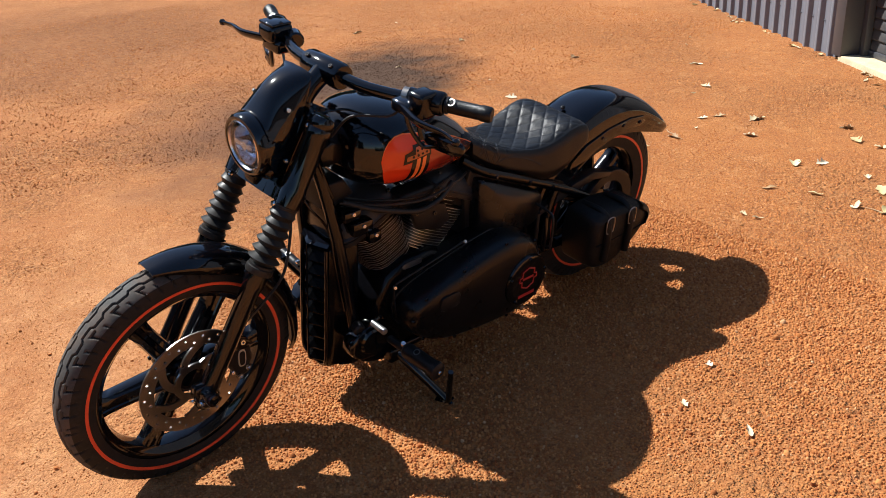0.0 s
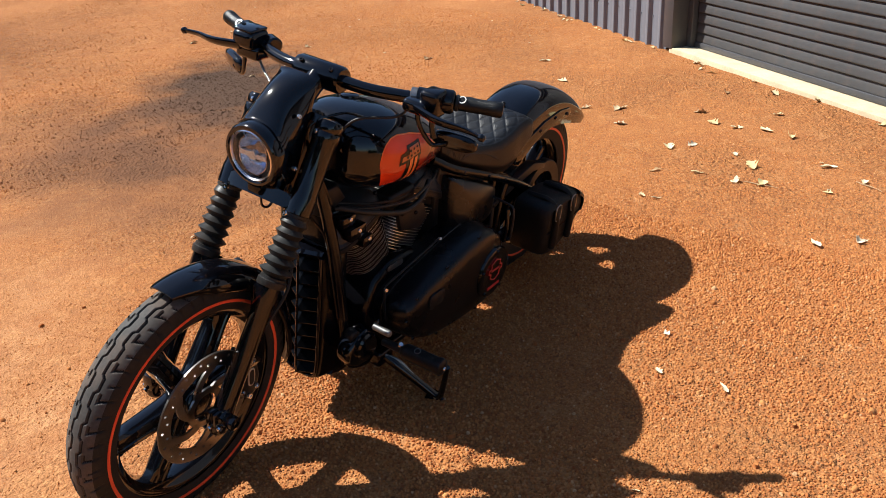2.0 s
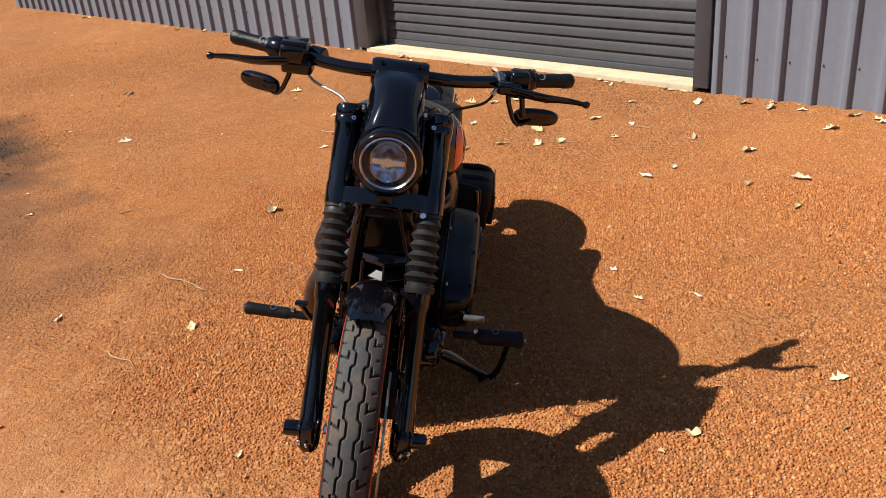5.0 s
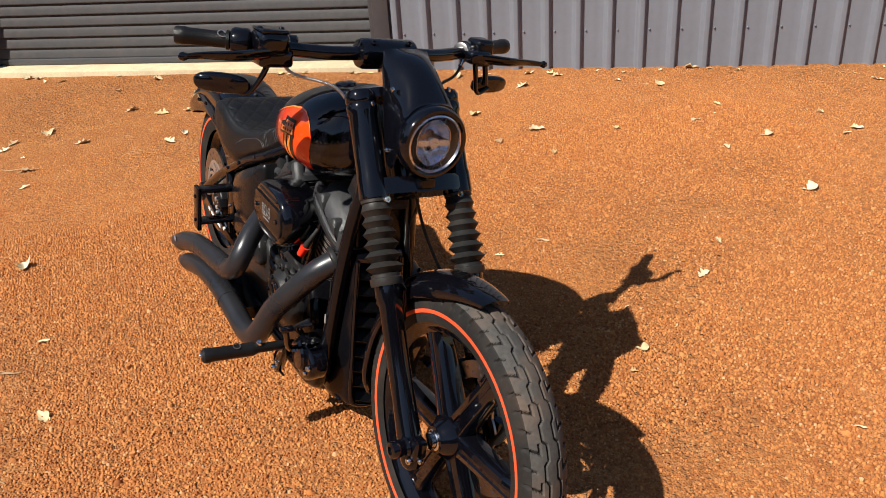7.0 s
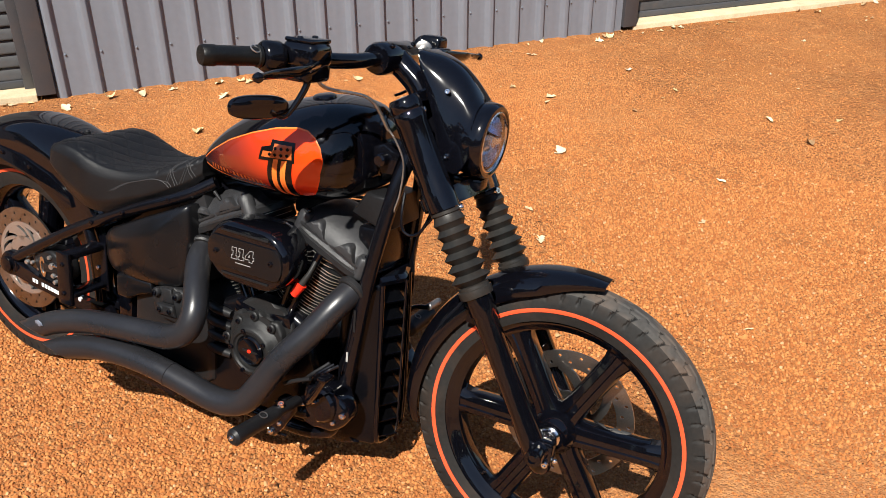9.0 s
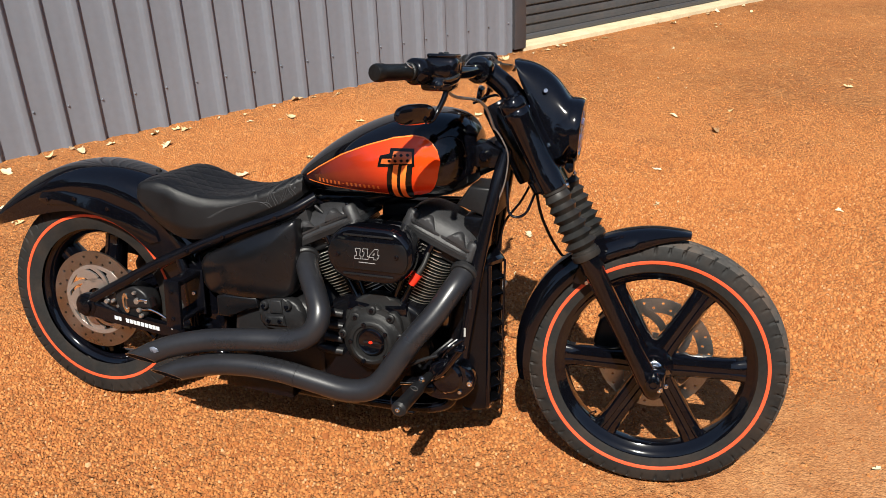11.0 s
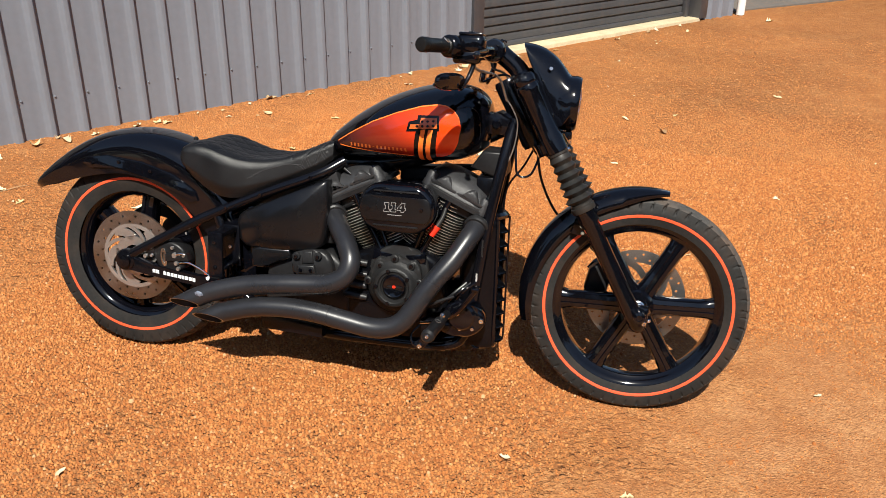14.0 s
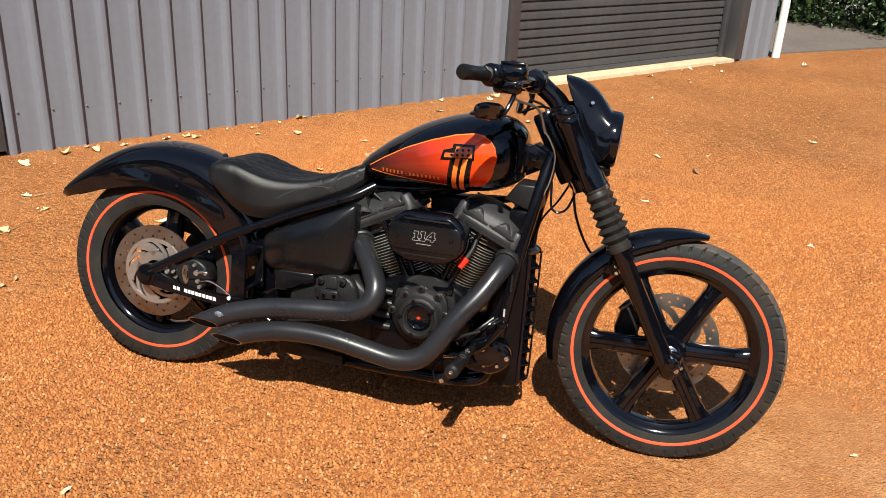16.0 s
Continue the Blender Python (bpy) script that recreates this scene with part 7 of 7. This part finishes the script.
def build_primary():
    out = [(0.50, 0.215), (0.56, 0.180), (0.70, 0.180), (0.86, 0.200), (0.96, 0.232), (1.018, 0.28), (1.036, 0.335), (1.018, 0.380), (0.95, 0.412), (0.84, 0.437), (0.72, 0.462), (0.61, 0.468), (0.525, 0.43), (0.485, 0.36), (0.48, 0.28)]
    o = [tuple(p) for p in spline(out + out[:1], 4)][:-1]
    cx, cz = 0.76, 0.335
    rings = [[(cx + (x - cx) * k, y, cz + (z - cz) * k) for x, z in o] for k, y in ((0.97, 0.09), (1.0, 0.11), (1.0, 0.180), (0.990, 0.208), (0.968, 0.226), (0.935, 0.238), (0.88, 0.2445), (0.60, 0.250), (0.05, 0.252))]
    p = part("primary_cover", loft(rings), PRIMARY, bike, "satin black primary drive cover")
    d = part("derby_cover", lathe([(0.088, -0.012), (0.090, 0.004), (0.086, 0.012), (0.070, 0.016), (0.066, 0.0145), (0.0005, 0.0155)], (0.575, 0.247, 0.305), (0, 1, 0), 56), GLOSS, p, "round gloss black derby cover with red emblem")
    # emblem drawn as plain shapes
    shield = [(0.602, 0.346), (0.576, 0.356), (0.550, 0.346), (0.550, 0.328), (0.538, 0.326), (0.538, 0.312), (0.550, 0.310), (0.550, 0.292), (0.576, 0.280), (0.602, 0.292), (0.602, 0.310), (0.614, 0.312), (0.614, 0.326), (0.602, 0.328)]
    bm = bmesh.new()
    pts = [Vector((x, 0.2630, z)) for x, z in shield]
    for a, c in zip(pts, pts[1:] + pts[:1]):
        join(bm, tube([a, c], 0.0022, 6, 1))
    join(bm, prism([(0.600, 0.323), (0.552, 0.323), (0.552, 0.315), (0.600, 0.315)], 0.2622, 0.2636))
    part("derby_emblem", bm, REDINK, d, "red outlined emblem shape")
    part("derby_lettering", prism([(0.612, 0.262), (0.540, 0.262), (0.540, 0.251), (0.612, 0.251)], 0.2622, 0.2636), REDINK, d, "red lettering bar")
    for k in range(5):
        a = radians(72 * k + 20)
        bolt(0.575 + 0.078 * math.cos(a), 0.260, 0.305 + 0.078 * math.sin(a), d, (0, 1, 0), BOLT_DARK, SATIN)
    for k in range(0, len(o), 6):
        x, z = o[k]
        bolt(cx + (x - cx) * 0.965, 0.234, cz + (z - cz) * 0.965, p, (0, 1, 0), BOLT_DARK, SATIN)
    part("inspection_cover", prism(oval(0.90, 0.36, 0.038, 0.026, 24, 4), 0.246, 0.254, 0.003), SATIN, p)
    part("belt_guard", prism([(0.02, 0.47), (0.12, 0.50), (0.30, 0.47), (0.42, 0.42), (0.42, 0.40), (0.30, 0.445), (0.12, 0.475), (0.03, 0.45)], 0.085, 0.125, 0.006), SATIN, bike, "satin black belt guard")
    # shift linkage along the case
    part("shift_rod", tube([(0.764, 0.150, 0.466), (0.90, 0.151, 0.442), (1.027, 0.150, 0.418)], 0.0032, 10, 2), CASE, bike, "thin dark shift rod")
    arm = part("shift_arm", tube([(1.040, 0.160, 0.424), (1.040, 0.163, 0.37), (1.031, 0.166, 0.312)], [0.005, 0.006, 0.005], 10, 3, True, 0.6), CASE, bike, "dark metal shift arm")
    bolt(1.040, 0.164, 0.420, arm, (0.2, 1, 0.3))
    bolt(0.764, 0.154, 0.468, p, (0, 1, 0.5))
    part("seam_rim", tube([(x, 0.150, z) for x, z in o[2:46]], 0.0035, 8, 1), PRIMARY, p, "raised seam of the case")
    part("engine_plate", prism(oval(0.941, 0.440, 0.036, 0.009, 28, 5), 0.120, 0.1235, 0.001), ALLOY, p, "small dull metal plate on the engine case")
    return p


build_primary()


# -- foot controls and stand
def build_controls():
    for s in (-1, 1):
        b = part("forward_bracket", join(prism([tuple(p) for p in spline([(1.06, 0.215), (1.075, 0.30), (1.125, 0.318), (1.180, 0.290), (1.190, 0.245), (1.14, 0.205), (1.06, 0.215)], 4)][:-1], s * 0.112, s * 0.165, 0.012, 3),
                                         lathe([(0.042, 0.0), (0.042, 0.012), (0.036, 0.018), (0.018, 0.020)], (1.122, s * 0.160, 0.272), (0, s, 0), 28)), GLOSS, bike, "black forward control bracket")
        fat = 1.35 if s > 0 else 1.0
        peg = part("foot_peg", lathe([(r * (fat if h >= 0 else 1.0), h) for r, h in [(0.009, -0.075), (0.012, -0.07), (0.012, -0.01), (0.016, 0.0), (0.0175, 0.006), (0.0175, 0.105), (0.019, 0.110), (0.019, 0.124), (0.013, 0.130)]], (1.082, s * 0.275, 0.286), (-0.06, s, 0.012 * s), 24), SATIN, bike, "black folding foot peg")
        part("peg_emblem", ringlathe([(0.0075, 0.0), (0.0095, 0.0), (0.0095, 0.0015), (0.0075, 0.0015)], (1.082 - 0.06 * 0.045 + 0.006, s * 0.320, 0.2860 + 0.0175 * fat), (0.35, 0, 0.93), 20), ALLOY, peg, "small round emblem")
        bolt(1.085, s * 0.262, 0.300, peg, (0.2, s * 0.3, 0.9), BIGBOLT)
        bolt(1.0745, s * 0.404, 0.286, peg, (-0.06, s, 0))
        if s > 0:
            lv = part("shift_lever", tube([(1.09, 0.18, 0.345), (1.13, 0.21, 0.385), (1.165, 0.225, 0.392)], [0.008, 0.007, 0.007], 12, 4), GLOSS, bike, "black gear lever with plated toe peg")
            part("toe_peg", lathe([(0.006, 0.0), (0.0095, 0.003), (0.0095, 0.055), (0.007, 0.058)], (1.166, 0.222, 0.392), (0, 1, 0), 20), ALLOY, lv, "plated knurled toe peg")
        else:
            lv = part("brake_pedal", tube([(1.07, -0.16, 0.25), (1.12, -0.20, 0.30), (1.17, -0.225, 0.375)], [0.009, 0.008, 0.008], 12, 4), GLOSS, bike, "black rear brake pedal")
            part("pedal_pad", box(1.160, 1.182, -0.240, -0.205, 0.374, 0.384, 0.004), GLOSS, lv)
            part("brake_master", join(lathe([(0.017, 0), (0.019, 0.004), (0.019, 0.05), (0.013, 0.06)], (1.03, -0.165, 0.235), (1, 0, 0.1), 20), box(1.0, 1.035, -0.172, -0.140, 0.205, 0.25, 0.006)), CHINM, bike)
            link = part("brake_link", prism([(0.994, 0.168), (1.004, 0.190), (1.050, 0.262), (1.074, 0.268), (1.076, 0.250), (1.030, 0.182), (1.012, 0.160)], -0.196, -0.176, 0.006, 3), GLOSS, bike, "black brake linkage arm")
            for x, z in ((1.006, 0.175), (1.030, 0.203), (1.062, 0.257)):
                bolt(x, -0.196, z, link, (0, -1, 0), BIGBOLT if z < 0.18 else BOLT)
            bolt(1.182, -0.166, 0.264, b, (0.1, -1, 0), BIGBOLT)
            for x, z in ((1.119, 0.232), (1.157, 0.236)):
                bolt(x, -0.166, z, b, (0, -1, 0), BOLT, MACHINED)
            for k in range(3):
                part("control_hose", tube([(1.06 + 0.02 * k, -0.150, 0.300 + 0.006 * k), (1.09 + 0.02 * k, -0.172, 0.335 + 0.010 * k), (1.13 + 0.012 * k, -0.150, 0.372)], 0.0042, 8, 4), TUBE if k else CASE, b)
            part("pedal_spring", tube([(1.03, -0.182, 0.30), (1.06, -0.184, 0.318), (1.10, -0.18, 0.335)], 0.005, 10, 3), CASE, lv, "small dark return spring")
            part("brake_pipe", tube([(1.0, -0.16, 0.23), (0.975, -0.18, 0.20), (0.99, -0.186, 0.17), (1.04, -0.18, 0.165)], 0.0035, 8, 4), TUBE, lv)
            part("pedal_rod", tube([(1.0, -0.175, 0.24), (1.05, -0.18, 0.25), (1.12, -0.185, 0.285)], 0.004, 8, 2), BRIGHT, bike)
    st = part("side_stand", tube([(1.015, 0.155, 0.175), (1.005, 0.205, 0.150), (0.975, 0.275, 0.098), (0.955, 0.325, 0.062)], [0.016, 0.014, 0.0125, 0.0125], 16, 5), GLOSS, bike, "black side stand swung out onto the gravel")
    part("stand_foot", prism([(0.92, 0.050), (0.935, 0.068), (0.965, 0.072), (0.985, 0.060), (0.985, 0.050), (0.955, 0.044)], 0.295, 0.352, 0.005), GLOSS, st)
    part("stand_toe", tube([(0.955, 0.322, 0.060), (0.968, 0.342, 0.085), (0.982, 0.356, 0.135), (0.996, 0.370, 0.225)], [0.010, 0.010, 0.009, 0.008], 12, 4), GLOSS, st)
    part("stand_pivot", box(0.98, 1.05, 0.10, 0.17, 0.145, 0.195, 0.01, 3), TUBE, bike)
    part("stand_spring", tube([(1.03, 0.15, 0.185), (1.0, 0.2, 0.165), (0.985, 0.25, 0.125)], 0.006, 10, 3), STEEL, st)
    part("crash_bar_end", lathe([(0.015, 0), (0.018, 0.004), (0.018, 0.03), (0.013, 0.034)], (1.145, 0.12, 0.31), (0.2, 1, 0), 20), SATIN, bike)


build_controls()


# -- saddlebag on the left swingarm
def build_bag():
    out = [(0.02, 0.410), (-0.02, 0.385), (-0.03, 0.345), (0.02, 0.290), (0.10, 0.240), (0.18, 0.216), (0.250, 0.226), (0.276, 0.258), (0.287, 0.33), (0.283, 0.405), (0.255, 0.430), (0.15, 0.432)]
    o = [tuple(p) for p in spline(out + out[:1], 4)][:-1]
    cx, cz = 0.16, 0.31
    rings = [[(cx + (x - cx) * k, y, cz + (z - cz) * k) for x, z in o] for k, y in ((0.9, 0.142), (0.99, 0.150), (1.0, 0.165), (1.0, 0.235), (0.98, 0.256), (0.94, 0.270), (0.85, 0.279), (0.5, 0.283), (0.05, 0.284))]
    bag = part("saddlebag", loft(rings), BAGHIDE, bike, "worn black leather swingarm bag with two buckled straps")
    rings = [[(cx + (x - cx) * k, y, cz + (z - cz) * k) for x, z in o if z > 0.325] for k, y in ((1.012, 0.155), (1.014, 0.20), (1.014, 0.250), (1.0, 0.268), (0.96, 0.280), (0.88, 0.287))]
    part("bag_flap", loft(rings, closed=False), BAGHIDE, bag, "leather flap")
    for x in (0.105, 0.222):
        part("bag_strap", tube([(x, 0.17, 0.430), (x, 0.25, 0.432), (x, 0.283, 0.40), (x, 0.291, 0.33), (x, 0.289, 0.26)], 0.013, 10, 5, 0.28), BAGHIDE, bag, "leather strap")
        loop = [(x - 0.017, 0.2955, 0.375), (x - 0.017, 0.2935, 0.424), (x + 0.017, 0.2935, 0.424), (x + 0.017, 0.2955, 0.375)]
        part("buckle", tube([loop[0], loop[1], loop[2], loop[3], loop[0]], 0.0022, 8, 3), STEEL, bag, "dull steel buckle loop")
    rod = part("bag_bracket", tube([(0.445, 0.140, 0.492), (0.455, 0.215, 0.492), (0.459, 0.236, 0.480), (0.458, 0.240, 0.43), (0.457, 0.238, 0.372)], 0.0045, 10, 5), CASE, bike, "dark steel bag bracket rod")
    part("bracket_bar", tube([(0.480, 0.225, 0.488), (0.482, 0.232, 0.43), (0.480, 0.228, 0.368)], 0.0075, 10, 3), GLOSS, rod)
    part("bracket_foot", tube([(0.457, 0.238, 0.372), (0.47, 0.20, 0.362), (0.48, 0.12, 0.36)], 0.006, 10, 3), GLOSS, rod)
    part("shock_link", tube([(0.40, 0.125, 0.43), (0.405, 0.13, 0.33), (0.41, 0.125, 0.24)], 0.009, 12, 3), CASE, bike, "dark linkage rod")


build_bag()


# -- cables and hoses round the neck
def build_cables():
    for k, pts in enumerate(([(1.235, -0.055, 0.77), (1.240, -0.070, 0.730), (1.246, -0.072, 0.695), (1.266, -0.070, 0.685), (1.289, -0.068, 0.700), (1.305, -0.055, 0.745)],
                             [(1.205, -0.088, 0.905), (1.222, -0.082, 0.880), (1.238, -0.075, 0.838), (1.232, -0.070, 0.773), (1.215, -0.066, 0.72)],
                             [(1.29, 0.03, 0.78), (1.25, 0.06, 0.70), (1.20, 0.07, 0.62), (1.19, 0.09, 0.50), (1.17, 0.10, 0.36)],
                             [(1.10, 0.10, 0.94), (1.17, 0.085, 0.965), (1.24, 0.04, 0.93), (1.22, 0.06, 0.82), (1.19, 0.08, 0.72)])):
        part("cable", tube(pts, 0.0034 if k != 1 else 0.0021, 8, 7), TUBE if k != 1 else BRAID, bike, "" if k != 1 else "steel braided hose")


build_cables()

# ---------------------------------------------------------------- leaves and twigs on the yard
def leaf_mesh(seed, kind):
    """A dry leaf: uneven torn outline, sunken midrib and curled margins; narrow, broad or a broken scrap."""
    rs = random.Random(seed)
    n = 12
    wide = (0.15, 0.27, 0.36)[kind]
    bend = rs.uniform(-0.22, 0.22)
    curl = rs.uniform(0.2, 0.9)
    lift = (rs.uniform(0.2, 1.1), rs.uniform(0.2, 1.1))
    tear = (rs.uniform(0.25, 0.8), rs.uniform(0.25, 0.8))
    bm = bmesh.new()
    rows = []
    for k in range(n + 1):
        s = k / n
        w = wide * math.sin(math.pi * (0.04 + 0.94 * s) ** (0.8 + 0.3 * kind)) ** 0.8
        if kind == 1:
            w *= 0.62 + 0.55 * abs(math.sin(3.3 * math.pi * s + seed))  # lobed margin
        row = []
        x = s - 0.5
        mid = bend * math.sin(math.pi * s)
        z = curl * x * x * 0.55 + 0.02 * math.sin(9 * s + seed)
        for side, f in ((0, 1.0), (0, 0.55), (0, 0.0), (1, 0.55), (1, 1.0)):
            q = w * f
            if f == 1.0:
                q *= rs.uniform(0.86, 1.12)
                if kind and abs(s - tear[side]) < 0.09:
                    q *= 0.55
            up = lift[side] * q * q / wide * (1.0 + 0.5 * math.sin(5 * s + seed + side))
            row.append(bm.verts.new((x, mid + (q if side else -q), z + up + (0.0 if f else -0.015))))
        rows.append(row)
    for a, c in zip(rows, rows[1:]):
        for i in range(4):
            bm.faces.new((a[i], a[i + 1], c[i + 1], c[i]))
    ex = bmesh.ops.extrude_face_region(bm, geom=bm.faces[:])
    bmesh.ops.translate(bm, verts=[v for v in ex["geom"] if isinstance(v, bmesh.types.BMVert)], vec=(0, 0, -0.014))
    bmesh.ops.recalc_face_normals(bm, faces=bm.faces)
    me = bpy.data.meshes.new("leaf")
    bm.to_mesh(me)
    bm.free()
    return me


LEAVES = [leaf_mesh(3 + k, k % 3) for k in range(12)]
LEAF_WORDS = ("narrow pale dry leaf with curled edges on the gravel", "broad torn pale dry leaf lying on the gravel", "crumpled scrap of dry leaf on the gravel")


def leaf(x, y, size, turn, k, tilt=0.0):
    m = Matrix.Translation((x, y, ground_height(x, y) + 0.005)) @ Euler((tilt, tilt * 0.6, turn)).to_matrix().to_4x4() @ Matrix.Scale(size, 4)
    ob = place("fallen_leaf", LEAVES[k % 12], DRYLEAF, None, smooth=50)
    ob.matrix_world = m
    return tagged(ob, LEAF_WORDS[k % 3], "leaf", "fallen leaves")


rl = random.Random(21)
# leaves near the machine
for i, (x, y, s) in enumerate(((0.39, 0.84, 0.036), (0.36, 1.035, 0.055), (1.13, 0.974, 0.042), (0.858, 1.402, 0.058), (0.624, -1.314, 0.05), (-0.408, -0.844, 0.078), (0.66, -0.745, 0.062), (0.22, -0.76, 0.05),
                               (0.472, 2.21, 0.075), (1.331, -0.273, 0.032), (1.125, 3.229, 0.070), (1.678, -0.322, 0.036), (2.039, 2.091, 0.035), (0.68, 1.60, 0.05), (0.17, 0.75, 0.03), (2.17, 0.36, 0.03),
                               (1.20, 2.35, 0.05), (1.39, 3.03, 0.06), (1.42, 3.43, 0.05), (0.54, 3.42, 0.06), (0.16, 3.62, 0.06), (2.04, 4.17, 0.06), (1.21, 6.46, 0.08), (1.96, 7.36, 0.08))):
    leaf(x, y, s, rl.uniform(0, 6.28), i * 5 + 1, rl.uniform(-0.2, 0.2))
# leaves that have drifted towards the first door
for i, (x, y) in enumerate(((-3.49, -0.95), (-3.0, -1.96), (-2.86, 0.16), (-2.77, -0.37), (-2.6, -2.82), (-2.52, -1.48), (-2.45, -4.13), (-2.43, 0.09), (-2.28, -0.32), (-2.12, 0.15), (-2.1, -0.16), (-2.1, -0.76), (-2.09, -0.01), (-2.06, 0.31), (-2.04, -5.3), (-2.02, 0.83),
                            (-2.0, -0.95), (-1.99, 1.22), (-1.96, 1.46), (-1.9, -0.99), (-1.84, 1.6), (-1.82, -0.6), (-1.78, 1.76), (-1.69, 0.63), (-1.67, -0.07), (-1.65, 0.18), (-1.6, -0.16), (-1.57, 0.83), (-1.53, 0.31), (-1.53, 2.12), (-1.51, -0.87), (-1.47, -3.66), (-1.45, -2.21), (-1.45, 1.84))):
    leaf(x, y, rl.uniform(0.050, 0.105), rl.uniform(0, 6.28), rl.choice((1, 1, 4, 4, 7, 10, 0, 2)), rl.uniform(-0.25, 0.25))
# leaves over the open yard behind the machine
for i, (x, y) in enumerate(((-1.36, 0.74), (-1.34, 1.15), (-1.31, 0.45), (-1.3, 0.14), (-1.3, 0.34), (-1.28, -0.87), (-1.25, 2.37), (-1.23, 2.87), (-1.23, -0.05), (-1.16, 2.95), (-1.11, 1.4), (-1.06, 2.52), (-0.91, 1.03), (-0.9, 0.13), (-0.79, 0.89), (-0.73, 1.57), (-0.68, 1.33),
                            (-0.6, 2.58), (-0.55, 1.93), (-0.5, 3.57), (-0.44, 2.32), (-0.42, 1.5), (-0.3, 4.12), (-0.23, 2.92), (-0.11, 2.48), (-0.07, 2.22), (0.03, 2.9), (0.06, 2.81))):
    leaf(x, y, rl.uniform(0.042, 0.088), rl.uniform(0, 6.28), rl.randrange(12), rl.uniform(-0.25, 0.25))
# scraps blown against the foot of the wall, and a few over the yard
u = Vector((math.cos(radians(59.3)), math.sin(radians(59.3)), 0))
nrm = Vector((u.y, -u.x, 0))
count = 0
while count < 130:
    s = rl.uniform(-8.0, 7.0)
    d = rl.uniform(0.05, 0.16) if count < 70 else rl.uniform(0.2, 3.4)
    p = Vector((-2.265, 1.221, 0)) + u * s + nrm * d
    local = bike.matrix_world.inverted() @ p
    if -0.5 < local.x < 2.1 and -0.6 < local.y < 0.7:
        continue
    leaf(p.x, p.y, rl.uniform(0.018, 0.036) if count >= 70 else rl.uniform(0.025, 0.07), rl.uniform(0, 6.28), rl.randrange(12), rl.uniform(-0.3, 0.3))
    count += 1


def twig(x, y, L, turn):
    r = random.Random(int(x * 1000))
    pts = [(L * (k / 4 - 0.5), r.uniform(-0.03, 0.03) * L * 2, 0.004 + r.uniform(0, 0.004)) for k in range(5)]
    ob = part("twig", tube(pts, [0.002, 0.0028, 0.0026, 0.002, 0.0012], 6, 3), STRAW)
    ob.matrix_world = Matrix.Translation((x, y, ground_height(x, y))) @ Matrix.Rotation(turn, 4, 'Z')
    return tagged(ob, "thin dry straw-coloured twig on the gravel", "twig", "fallen twigs")


for x, y, L, a in ((-0.40, -1.59, 0.11, 2.28), (0.31, -0.96, 0.27, 1.13), (0.88, -0.91, 0.17, 1.12), (-1.30, 0.46, 0.17, 1.56), (-1.54, 0.87, 0.15, 1.11), (-1.55, -0.90, 0.19, 1.16), (0.37, -0.85, 0.07, 1.25), (-1.32, 1.14, 0.09, 1.26)):
    twig(x, y, L, a)
build_gravel()
